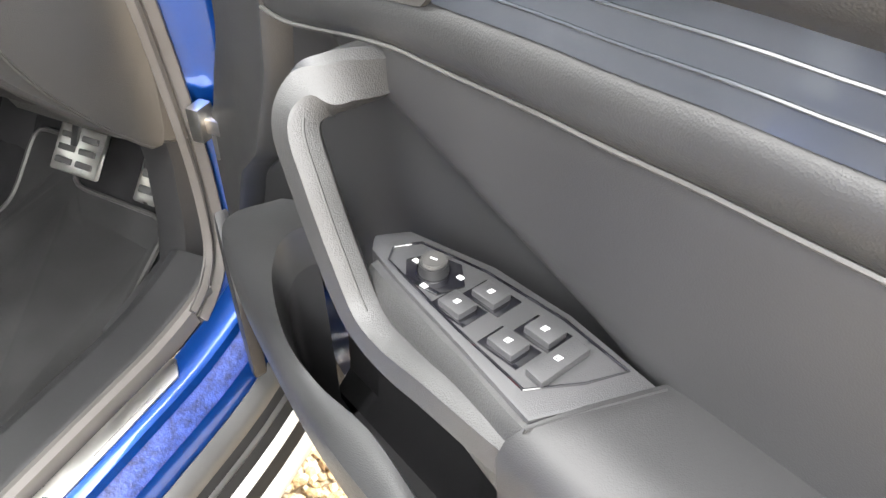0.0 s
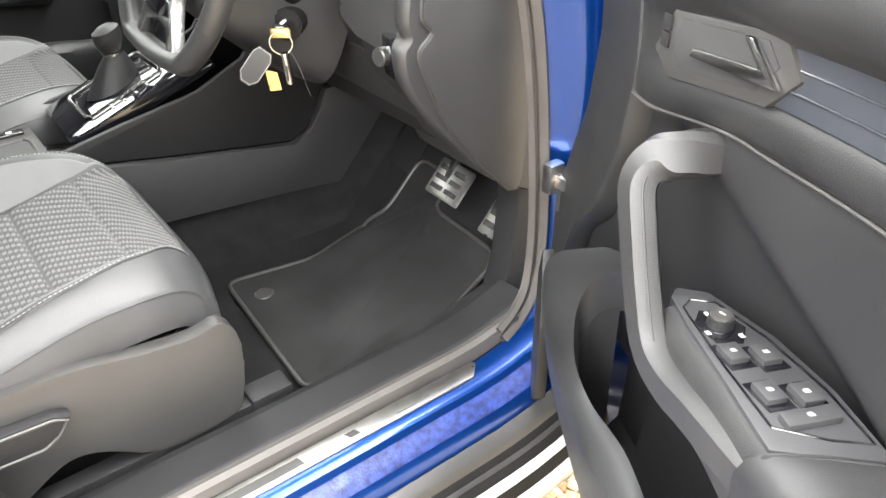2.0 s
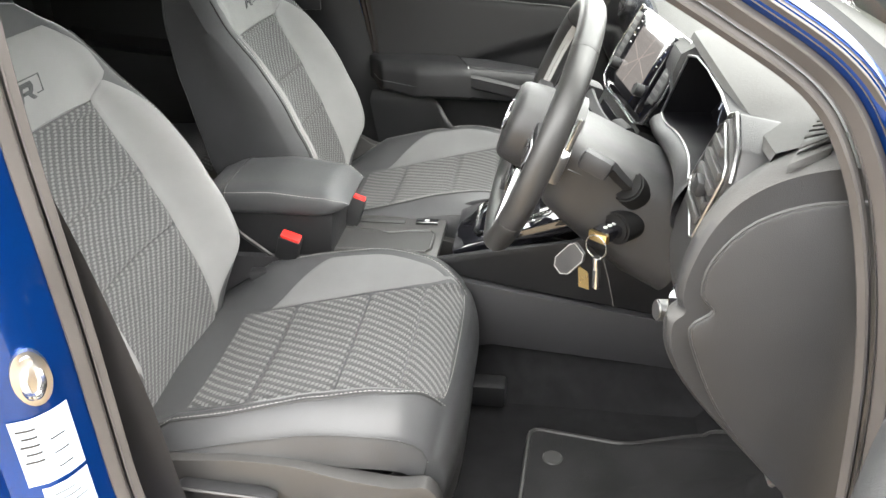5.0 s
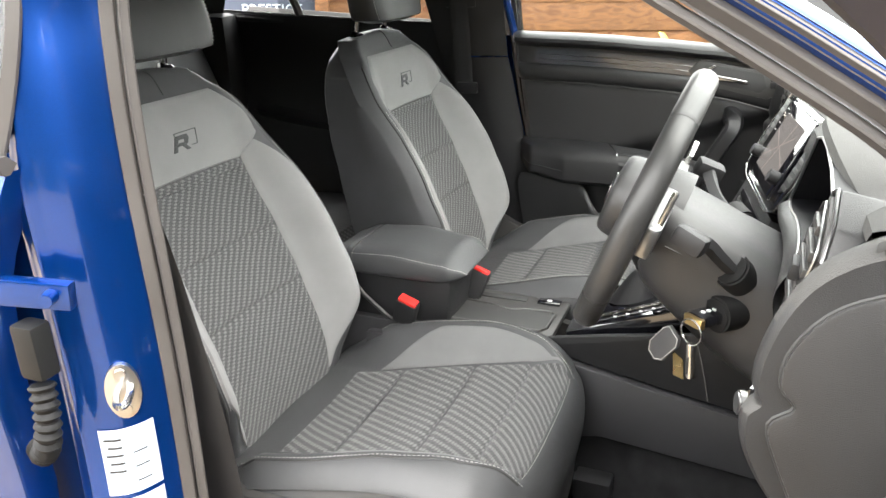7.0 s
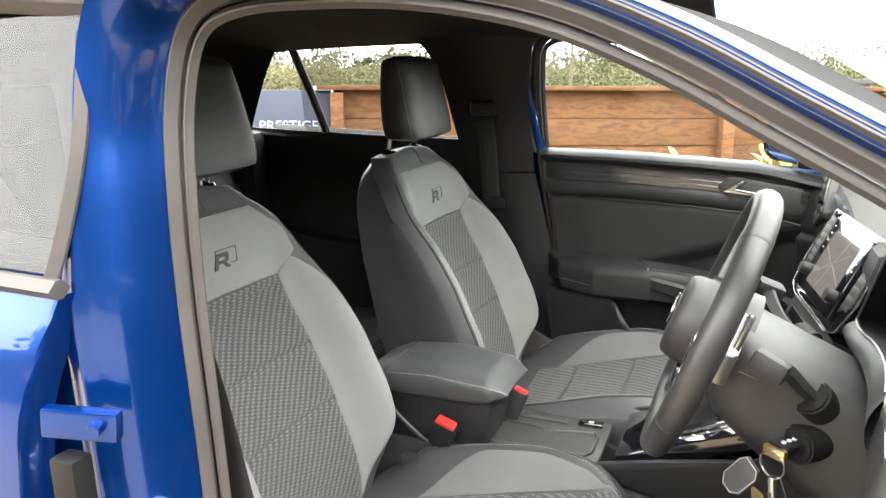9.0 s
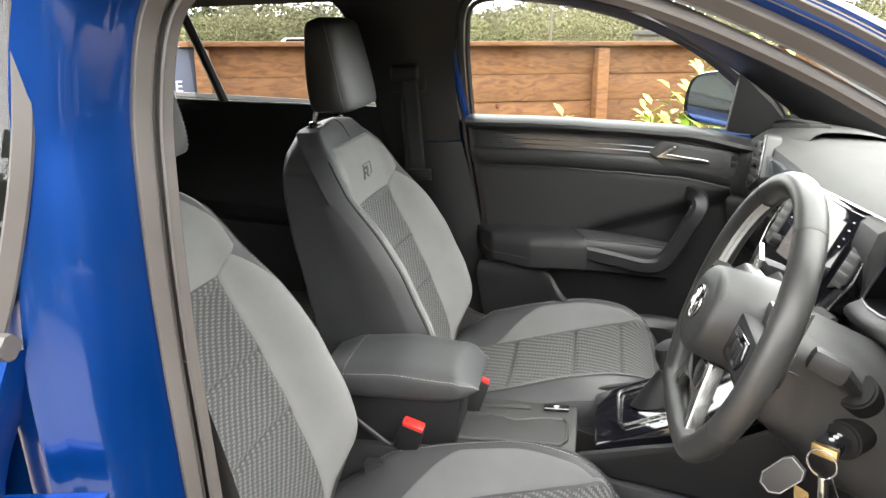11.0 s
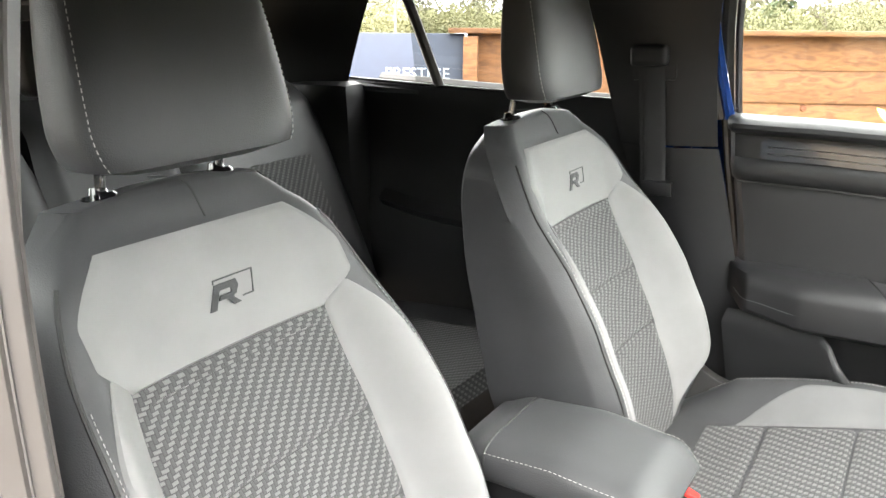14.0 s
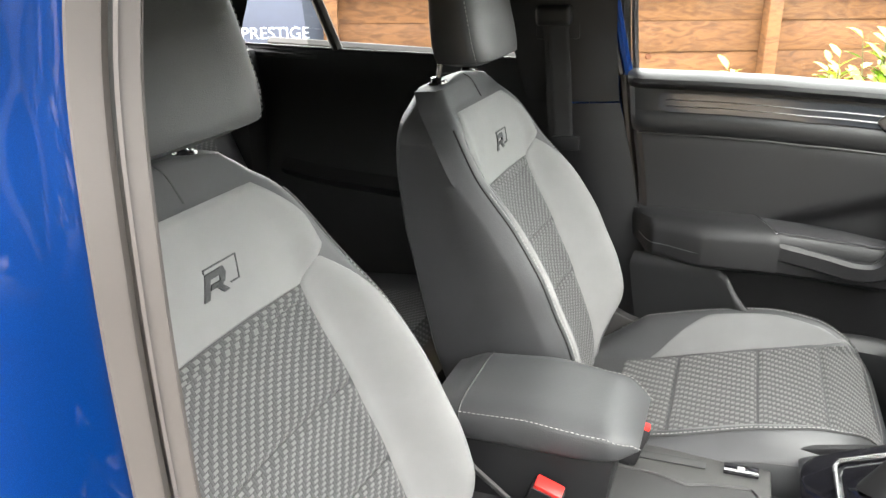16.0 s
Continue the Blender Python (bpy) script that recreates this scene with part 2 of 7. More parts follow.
def obj(name, bm, mat, parent=None, label="", smooth=38, fix=True):
    if fix:
        bmesh.ops.recalc_face_normals(bm, faces=bm.faces)
    lim = radians(smooth)
    for f in bm.faces:
        f.smooth = True
    for e in bm.edges:
        if len(e.link_faces) == 2 and e.calc_face_angle(0.0) > lim:
            e.smooth = False
    me = bpy.data.meshes.new(name)
    bm.to_mesh(me)
    bm.free()
    if mat:
        me.materials.append(M[mat] if isinstance(mat, str) else mat)
    ob = new(name, me)
    if parent is not None:
        ob.parent = parent
        if parent.name in ORG:
            ob.matrix_parent_inverse = Matrix.Translation(-ORG[parent.name])
    if label:
        ob["label"] = label
    return ob


part = obj


def grid(P, wrap_u=False, wrap_v=False, uv=None, keep=None, bm=None):
    """Quads over rows of points. keep(i, j) tells which to make."""
    bm = bm or bmesh.new()
    vs = [[bm.verts.new(p) for p in row] for row in P]
    lay = bm.loops.layers.uv.new("UVMap") if uv is not None else None
    nu, nv = len(P), len(P[0])
    for i in range(nu if wrap_u else nu - 1):
        for j in range(nv if wrap_v else nv - 1):
            if keep and not keep(i, j):
                continue
            a, b = (i + 1) % nu, (j + 1) % nv
            f = bm.faces.new((vs[i][j], vs[i][b], vs[a][b], vs[a][j]))
            if lay:
                for lp, (p, q) in zip(f.loops, ((i, j), (i, b), (a, b), (a, j))):
                    lp[lay].uv = uv[p][q]
    if keep:
        bmesh.ops.delete(bm, geom=[v for v in bm.verts if not v.link_faces], context="VERTS")
    return bm


def soft_table(tab, z, h=0.028):
    """A table read with its corners rounded off."""
    return sum(lerp_table(tab, z + h * k / 3) for k in range(-3, 4)) / 7


def rbox(c, s, bev=0.004, rot=None, seg=2, bm=None, taper=None):
    """A rounded box of size s about c. rot: a matrix. taper: the top's share of the base in x and y."""
    tmp = bmesh.new()
    bmesh.ops.create_cube(tmp, size=1)
    for v in tmp.verts:
        k = taper if taper and v.co.z > 0 else (1, 1)
        v.co = Vector((v.co.x * s[0] * k[0], v.co.y * s[1] * k[1], v.co.z * s[2]))
    if bev:
        bmesh.ops.bevel(tmp, geom=tmp.edges[:], offset=min(bev, min(s) * 0.45), segments=seg, affect="EDGES", profile=0.6)
    m = Matrix.Translation(c) @ (rot.to_4x4() if rot is not None else Matrix())
    bmesh.ops.transform(tmp, matrix=m, verts=tmp.verts)
    return join(bm, tmp)


def join(bm, tmp):
    if bm is None:
        return tmp
    me = bpy.data.meshes.new("t")
    tmp.to_mesh(me)
    tmp.free()
    bm.from_mesh(me)
    bpy.data.meshes.remove(me)
    return bm


def cyl(p0, p1, r0, r1=None, seg=20, bm=None, bev=0.0):
    p0, p1 = Vector(p0), Vector(p1)
    d = p1 - p0
    tmp = bmesh.new()
    bmesh.ops.create_cone(tmp, cap_ends=True, segments=seg, radius1=r0, radius2=r0 if r1 is None else r1, depth=d.length)
    if bev:
        bmesh.ops.bevel(tmp, geom=[e for e in tmp.edges if any(len(f.verts) > 4 for f in e.link_faces)], offset=bev, segments=2, affect="EDGES")
    bmesh.ops.transform(tmp, matrix=Matrix.Translation((p0 + p1) / 2) @ d.to_track_quat("Z", "Y").to_matrix().to_4x4(), verts=tmp.verts)
    return join(bm, tmp)


def smooth_path(pts, n, closed=False):
    """n points along a Catmull-Rom curve through pts."""
    pts = [Vector(p) for p in pts]
    k = len(pts)
    spans = k if closed else k - 1
    out = []
    for q in range(n):
        s = q * spans / (n if closed else n - 1)
        i = min(int(s), spans - 1)
        t = s - i
        if closed:
            a, b, c, d = (pts[(i + o) % k] for o in (-1, 0, 1, 2))
        else:
            b, c = pts[i], pts[i + 1]
            a = pts[i - 1] if i else b + (b - c)
            d = pts[i + 2] if i + 2 < k else c + (c - b)
        out.append(0.5 * (2 * b + (c - a) * t + (2 * a - 5 * b + 4 * c - d) * t * t + (3 * b - a - 3 * c + d) * t ** 3))
    return out


def sweep(path, prof, up=(0, 1, 0), closed=False, caps=True, bm=None, scales=None):
    """A profile of (side, up) pairs carried along a path."""
    path = [Vector(p) for p in path]
    up = Vector(up)
    n = len(path)
    rows = []
    for i, p in enumerate(path):
        a = path[(i - 1) % n] if closed or i else p
        b = path[(i + 1) % n] if closed or i < n - 1 else p
        t = (b - a).normalized()
        side = t.cross(up).normalized()
        u2 = side.cross(t).normalized()
        k = scales[i] if scales else 1.0
        rows.append([p + side * x * k + u2 * y * k for x, y in prof])
    tmp = grid(rows, wrap_u=closed, wrap_v=True)
    if caps and not closed:
        tmp.verts.ensure_lookup_table()
        m = len(prof)
        tmp.faces.new([tmp.verts[j] for j in range(m)])
        tmp.faces.new([tmp.verts[(n - 1) * m + j] for j in range(m)])
    return join(bm, tmp)


def ring_prof(r, n=10, ry=None):
    return [(r * math.cos(2 * math.pi * i / n), (ry or r) * math.sin(2 * math.pi * i / n)) for i in range(n)]


def box_prof(w, h, b=0.25):
    x, y = w / 2, h / 2
    c = min(x, y) * b * 2
    return [(x, -y + c), (x, y - c), (x - c, y), (-x + c, y), (-x, y - c), (-x, -y + c), (-x + c, -y), (x - c, -y)]


def prism(pts, to3, c0, c1, bev=0.0, bm=None, seg=2):
    """The outline pts of (a, b), from depth c0 to c1; to3(a, b, c) gives the place."""
    tmp = bmesh.new()
    lo = [tmp.verts.new((a, b, c0)) for a, b in pts]
    hi = [tmp.verts.new((a, b, c1)) for a, b in pts]
    n = len(pts)
    tmp.faces.new(lo)
    tmp.faces.new(hi[::-1])
    for i in range(n):
        tmp.faces.new((lo[i], hi[i], hi[(i + 1) % n], lo[(i + 1) % n]))
    bmesh.ops.recalc_face_normals(tmp, faces=tmp.faces)
    if bev:
        bmesh.ops.bevel(tmp, geom=tmp.edges[:], offset=bev, segments=seg, affect="EDGES", profile=0.6)
    for v in tmp.verts:
        v.co = Vector(to3(*v.co))
    return join(bm, tmp)


def xz(y0=0.0):
    return lambda a, b, c: (a, y0 + c, b)


def stitches(path, length=0.0042, gap=0.0028, r=0.00055, lift=Vector((0, 0, 0)), bm=None):
    """Short threads one after another along a path."""
    bm = bm or bmesh.new()
    path = [Vector(p) + lift for p in path]
    acc, nxt = 0.0, 0.0
    for a, b in zip(path, path[1:]):
        d = (b - a).length
        if d < 1e-6:
            continue
        t = (b - a) / d
        while nxt < acc + d:
            s = a + t * (nxt - acc)
            e = s + t * length
            side = t.orthogonal().normalized() * r
            oth = t.cross(side).normalized() * r
            ring0 = [bm.verts.new(s + q) for q in (side, oth, -side, -oth)]
            ring1 = [bm.verts.new(e + q) for q in (side, oth, -side, -oth)]
            for i in range(4):
                bm.faces.new((ring0[i], ring0[(i + 1) % 4], ring1[(i + 1) % 4], ring1[i]))
            nxt += length + gap
        acc += d
    return bm


def lerp_table(table, x):
    """Piecewise value from pairs, softened between them."""
    if x <= table[0][0]:
        return table[0][1]
    for (a, p), (b, q) in zip(table, table[1:]):
        if x <= b:
            t = (x - a) / (b - a)
            return p + (q - p) * (t * t * (3 - 2 * t) * 0.5 + t * 0.5)
    return table[-1][1]

# ---------------------------------------------------------------- car shell
car = thing("car", (0.3, 0, 0.0), "blue metallic car body with an open driver door, parked on gravel", "car")
# driver's door opening, from the sill's front round over the roof to the sill's rear
OPEN = [(1.16, -0.785, 0.372), (1.215, -0.772, 0.392), (1.255, -0.760, 0.44), (1.268, -0.752, 0.55), (1.262, -0.745, 0.70), (1.245, -0.738, 0.86), (1.215, -0.728, 1.00), (1.180, -0.722, 1.09),
        (1.135, -0.715, 1.15), (1.05, -0.700, 1.205), (0.95, -0.688, 1.262), (0.85, -0.678, 1.318), (0.74, -0.668, 1.365), (0.62, -0.664, 1.392), (0.50, -0.664, 1.402), (0.385, -0.668, 1.398),
        (0.330, -0.676, 1.365), (0.309, -0.688, 1.28), (0.307, -0.698, 1.17), (0.309, -0.703, 1.05), (0.314, -0.705, 0.92), (0.319, -0.708, 0.80), (0.324, -0.715, 0.68), (0.342, -0.735, 0.55), (0.385, -0.760, 0.45), (0.45, -0.780, 0.395), (0.54, -0.790, 0.375)]


# rear pillar's face: distance back from the seal, distance out
JS = [(0.000, -0.004), (0.006, 0.008), (0.011, 0.026), (0.017, 0.044), (0.025, 0.060), (0.040, 0.074), (0.062, 0.082), (0.072, 0.084), (0.085, 0.084)]


def mirrored(pts):
    return [(x, -y, z) for x, y, z in pts]


def door_frame(pts, sgn):
    """Jamb, rubber seal and inner lining round one front door opening."""
    path = smooth_path(pts, 170)
    outs = []
    for i, p in enumerate(path):
        t = (path[min(i + 1, len(path) - 1)] - path[max(i - 1, 0)]).normalized()
        o = t.cross(Vector((0, 1, 0)))
        o.normalize()
        if o.dot(p - Vector((0.80, p.y, 0.85))) < 0:
            o = -o
        outs.append(o)
    Yv = Vector((0, sgn, 0))
    steps = [(0.000, -0.004), (0.012, 0.004), (0.022, 0.020), (0.036, 0.046), (0.050, 0.060), (0.064, 0.066), (0.078, 0.070)]
    pillar_steps = JS[:7]
    wide = [(0.086, 0.0725), (0.091, 0.078), (0.099, 0.0795), (0.105, 0.074), (0.116, 0.073), (0.132, 0.066), (0.140, 0.050), (0.143, 0.02)]
    rows = []
    for p, o in zip(path, outs):
        # the rear pillar's face is wider than the rest of the jamb
        e = min(1, max(0, (-o.x - 0.3) / 0.4)) * min(1, max(0, (1.25 - p.z) / 0.2))
        g = 1.0 - 0.70 * min(1, max(0, (p.z - 1.04) / 0.08)) * min(1, max(0, (o.x + 0.75) / 0.4))
        st = [(a + (c - a) * e, b + (d - b) * e) for (a, b), (c, d) in zip(steps, pillar_steps)]
        a9, b9 = st[-1]
        rows.append([p + o * a * g + Yv * b * g for a, b in st] + [p + o * g * (a9 + (a - 0.078) * e) + Yv * g * (b9 + (b - 0.070) * e) for a, b in wide])
    part("door_jamb", grid(rows), "blue", car, "blue painted door jamb")
    part("door_seal", sweep([p + o * 0.002 + Yv * 0.002 for p, o in zip(path, outs)], box_prof(0.026, 0.020, 0.6), up=(0, 1, 0)), "seal", car, "rubber door seal")
    part("door_seal", sweep([p - o * 0.020 - Yv * 0.003 for p, o in zip(path, outs)], box_prof(0.014, 0.016, 0.6), up=(0, 1, 0)), "seal", car, "rubber door seal lip")
    return path, outs


path_d, outs_d = door_frame(OPEN, -1)
OPEN_P = OPEN[:15] + [(0.405, -0.670, 1.395), (0.362, -0.682, 1.360), (0.350, -0.700, 1.28), (0.350, -0.722, 1.17), (0.357, -0.740, 1.05), (0.372, -0.755, 0.92), (0.390, -0.766, 0.80), (0.415, -0.775, 0.68), (0.450, -0.782, 0.55), (0.490, -0.787, 0.45), (0.54, -0.789, 0.395), (0.60, -0.790, 0.375)]
path_p, outs_p = door_frame(mirrored(OPEN_P), 1)


def pillar(name, inner, outer, mat, label=""):
    """A trim panel between two edge lines."""
    a, b = smooth_path(inner, 24), smooth_path(outer, 24)
    rows = []
    for p, q in zip(a, b):
        m = (p + q) / 2
        rows.append([p.lerp(q, k) + Vector((0, -0.02 if m.y > 0 else 0.02, 0)) * math.sin(k * math.pi) for k in (0, 0.15, 0.35, 0.5, 0.65, 0.85, 1)])
    return part(name, grid(rows), mat, car, label)


for s in (-1, 1):
    Sg = lambda pts: [(x, s * y, z) for x, y, z in pts]
    # B pillar lining
    wd = 0.0 if s < 0 else 0.030
    pillar("b_pillar_trim", Sg([(0.318 + wd, 0.690, 1.024), (0.310 + wd, 0.680, 1.15), (0.312 + wd, 0.662, 1.27), (0.325 + wd, 0.645, 1.36), (0.37, 0.62, 1.42)]), Sg([(0.145, 0.690, 1.024), (0.115, 0.675, 1.15), (0.090, 0.655, 1.27), (0.055, 0.635, 1.36), (0.00, 0.60, 1.42)]), "plastic", "black upper pillar trim")
    pillar("b_pillar_trim", Sg([(0.47, 0.725, 0.36), (0.415 + wd, 0.705, 0.50), (0.385 + wd, 0.692, 0.70), (0.352 + wd, 0.688, 0.88), (0.320 + wd, 0.688, 1.021)]), Sg([(0.28, 0.71, 0.36), (0.25, 0.705, 0.50), (0.22, 0.70, 0.70), (0.19, 0.695, 0.88), (0.148, 0.688, 1.021)]), "plastic", "black lower pillar trim")
    # A pillar lining
    pillar("a_pillar_trim", Sg([(1.24, 0.69, 1.035), (1.12, 0.69, 1.13), (1.02, 0.68, 1.20), (0.92, 0.665, 1.265), (0.80, 0.645, 1.335), (0.66, 0.63, 1.385)]), Sg([(1.42, 0.60, 1.03), (1.27, 0.60, 1.115), (1.17, 0.59, 1.185), (1.06, 0.58, 1.255), (0.92, 0.565, 1.335), (0.76, 0.55, 1.395)]), "plastic", "black windscreen pillar trim")
    # outer A pillar and roof rail
    pth, ots = (path_d, outs_d) if s < 0 else (path_p, outs_p)
    rail = [[p + o * 0.026 + Vector((0, s * 0.018, 0)), p + o * 0.031 + Vector((0, s * 0.012, 0)), p + o * 0.034 + Vector((0, s * 0.002, 0)), p + o * 0.036 - Vector((0, s * 0.025, 0))] for p, o in zip(pth, ots) if p.z > 1.06 and p.x > 0.42]
    # extra strip widens the seal and stands in for blue paint in shade
    part("pillar_seal", sweep([p + o * 0.020 + Vector((0, s * 0.016, 0)) for p, o in zip(pth, ots) if p.z > 1.06 and p.x > 0.42], box_prof(0.016, 0.014, 0.6), up=(0, 1, 0)), "seal", car, "outer rubber strip along the pillar, partly standing for shaded paint")
    part("a_pillar_skin", grid(rail), "blue", car, "blue windscreen pillar skin")
    pillar("roof_rail", Sg([(0.60, 0.705, 1.435), (0.3, 0.71, 1.46), (0.0, 0.70, 1.46), (-0.5, 0.68, 1.42)]), Sg([(0.64, 0.62, 1.47), (0.3, 0.60, 1.50), (0.0, 0.60, 1.50), (-0.5, 0.58, 1.46)]), "blue", "blue roof rail")
    # C pillar lining and rear quarter
    pillar("c_pillar_trim", Sg([(-0.60, 0.68, 1.13), (-0.55, 0.665, 1.23), (-0.49, 0.645, 1.33), (-0.42, 0.62, 1.41)]), Sg([(-1.05, 0.60, 1.13), (-1.0, 0.59, 1.23), (-0.93, 0.57, 1.33), (-0.85, 0.55, 1.41)]), "plastic", "black rear pillar trim")
    part("roof_side_trim", grid([[(x, s * y, z - 0.03 * max(0, -x - 0.3)) for y, z in ((0.64, 1.425), (0.69, 1.438), (0.75, 1.442), (0.77, 1.42))] for x in [0.62 - 0.14 * k for k in range(11)]]), "roof_cloth", car, "black roof side lining")
    part("quarter_trim", rbox((-0.80, s * 0.665, 0.86), (0.50, 0.10, 0.56), 0.03), "plastic", car)
    part("front_quarter", rbox((1.43, s * 0.70, 0.62), (0.10, 0.06, 0.84), 0.01), "plastic", car)
    part("kick_panel", prism([(1.10, 0.345), (1.235, 0.375), (1.252, 0.44), (1.262, 0.55), (1.255, 0.70), (1.40, 0.75), (1.42, 0.30), (1.10, 0.30)], xz(s * 0.69), -0.01, 0.045, 0.006), "plastic", car, "black plastic footwell side panel")

# roof lining with thickness, sun and front header
R = []
for i in range(24):
    x = 0.82 - 2.05 * i / 23
    R.append([(x, -0.64 + 1.28 * j / 16, 1.475 - 0.09 * abs(-1 + j / 8) ** 3.2 - 0.25 * max(0, x - 0.45) ** 2 - 0.08 * max(0, -x - 0.2) ** 2 - 0.3 * max(0, -x - 0.9)) for j in range(17)])
roof = tagged(obj("ceiling", grid(R), "roof_cloth"), "black cloth headliner of the car", "headliner", kind="structure")
RO = [[(x, y * 1.02, z + 0.035) for x, y, z in row] for row in R]
part("roof_skin", grid(RO), "blue", car, "blue roof panel")
for s in (-1, 1):
    part("roof_edge_trim", sweep(smooth_path([(0.80, s * 0.635, 1.375), (0.62, s * 0.645, 1.410), (0.3, s * 0.645, 1.428), (0.0, s * 0.64, 1.432), (-0.45, s * 0.62, 1.425), (-0.9, s * 0.58, 1.39)], 30), box_prof(0.05, 0.05, 0.5), up=(0, 1, 0)), "roof_cloth", car)
# windscreen and rear closing
W = [[(1.50 - 0.72 * v - 0.05 * abs(2 * u - 1) ** 3, -0.71 + 1.42 * u, 1.02 + 0.44 * v + 0.06 * v * math.sin(u * math.pi)) for u in [k / 16 for k in range(17)]] for v in [k / 8 for k in range(9)]]
wind = tagged(obj("window_1", grid(W), "screen_glass"), "clear laminated windscreen above the dashboard", "windscreen", kind="structure")
wind.visible_shadow = False
part("tailgate", rbox((-1.30, 0, 0.80), (0.06, 1.3, 0.75), 0.02), "plastic", car)
part("rear_header", rbox((-1.08, 0, 1.38), (0.20, 1.2, 0.07), 0.02), "roof_cloth", car)
part("parcel_shelf", rbox((-1.0, 0, 1.02), (0.55, 1.2, 0.03), 0.01), "carpet", car)
TG = [[(-1.28 + 0.22 * v, -0.56 + 1.12 * u, 1.10 + 0.26 * v) for u in (0, 0.5, 1)] for v in (0, 0.5, 1)]
rw = tagged(obj("window_2", grid(TG), "dark_glass"), "tinted tailgate window", "window", kind="structure")
rw.visible_shadow = False

# floor with the tunnel and the firewall
F = []
for i in range(40):
    x = -1.28 + 2.78 * i / 39
    row = []
    for j in range(41):
        y = -0.74 + 1.48 * j / 40
        z = 0.298 + 0.006 * noise.noise((x * 4, y * 4, 0))
        if abs(y) < 0.17:
            z += 0.14 * math.cos(y / 0.17 * 1.57) ** 0.7
        if x > 1.22:
            z += (x - 1.22) * 1.15
        row.append((x, y, z))
    F.append(row)
floor = tagged(obj("floor", grid(F), "carpet"), "black carpeted car floor with raised centre tunnel", "floor", kind="structure")
part("firewall", rbox((1.52, 0, 0.80), (0.05, 1.4, 0.62), 0.01), "carpet", car)

# sills: plastic lining, plate, paint, rubber and the step strip, all along the car
for s in (-1, 1):
    def run(name, prof, mat, x0, x1, label="", lift=0.0):
        rows = []
        for i in range(30):
            x = x0 + (x1 - x0) * i / 29
            up = 0.05 * max(0, (x - 1.05) / 0.22) ** 2
            rows.append([(x, s * y, z + up) for y, z in prof])
        return part(name, grid(rows), mat, car, label)
    run("sill_trim", [(0.640, 0.290), (0.655, 0.330), (0.672, 0.362)] + [(0.688 + 0.0036 * k, 0.3690 + 0.0003 * k + (0.0006 if k % 2 else 0)) for k in range(18)] + [(0.756, 0.373), (0.768, 0.368)], "plastic", 0.38, 1.24, "black ribbed sill lining")
    run("sill_seal", [(0.758, 0.372), (0.763, 0.381), (0.772, 0.383), (0.780, 0.378), (0.783, 0.352)], "seal", 0.50, 1.20, "rubber door seal on the sill")
    run("sill_panel", [(0.784, 0.350), (0.790, 0.357), (0.822, 0.358), (0.835, 0.352), (0.842, 0.338), (0.858, 0.334), (0.872, 0.318), (0.880, 0.290), (0.884, 0.25)], "blue", 0.20, 1.30, "blue painted sill")
    run("paint_film", [(0.8405, 0.3425), (0.843, 0.3400), (0.858, 0.3365), (0.870, 0.3245)], "film", 0.40, 1.22, "clear protective film with a mottled reflection painted into its colour")
    run("rocker_band", [(0.876, 0.288), (0.882, 0.294), (0.900, 0.290), (0.907, 0.282), (0.908, 0.272)], "grey_plastic", 0.10, 1.45, "dull grey rubber band")
    run("rocker_cover", [(0.905, 0.276), (0.918, 0.262), (0.936, 0.243), (0.956, 0.213), (0.958, 0.17), (0.94, 0.15), (0.90, 0.13)], "rocker", 0.10, 1.45, "black rocker cladding")
    run("rocker_strip", [(0.9175, 0.2655), (0.919, 0.2645), (0.923, 0.2600), (0.9225, 0.2570)], "satin", 0.10, 1.42, "thin satin strip")
    run("rocker_strip", [(0.934, 0.2475), (0.9365, 0.2465), (0.9445, 0.2345), (0.9435, 0.2310)], "bright_strip", 0.10, 1.42, "bright step strip")
    run("side_skirt", [(0.955, 0.216), (0.960, 0.212), (0.9665, 0.200), (0.967, 0.190), (0.955, 0.165), (0.945, 0.140)], "white_trim", 0.10, 1.45, "off-white skirt edge")
pl = prism([(0.596, -0.788), (0.598, -0.806), (0.612, -0.817), (1.07, -0.819), (1.092, -0.797), (1.088, -0.790), (0.602, -0.784)], lambda a, b, c: (a, b, c + 0.05 * max(0, (a - 1.05) / 0.22) ** 2), 0.3575, 0.3625, 0.0015)
plate = part("sill_plate", pl, "steel", car, "bright steel sill plate")
part("plate_inlay", prism([(0.63, -0.794), (0.635, -0.809), (0.77, -0.810), (0.765, -0.794)], lambda a, b, c: (a, b, c), 0.3624, 0.3632), "grey_plastic", plate)
part("plate_inlay", prism([(0.92, -0.796), (0.925, -0.811), (1.06, -0.812), (1.075, -0.798)], lambda a, b, c: (a, b, c), 0.3624, 0.3632), "grey_plastic", plate)
part("plate_emblem", prism([(0.84, -0.798), (0.845, -0.809), (0.862, -0.809), (0.858, -0.798)], lambda a, b, c: (a, b, c), 0.3624, 0.3634), "ink", plate)

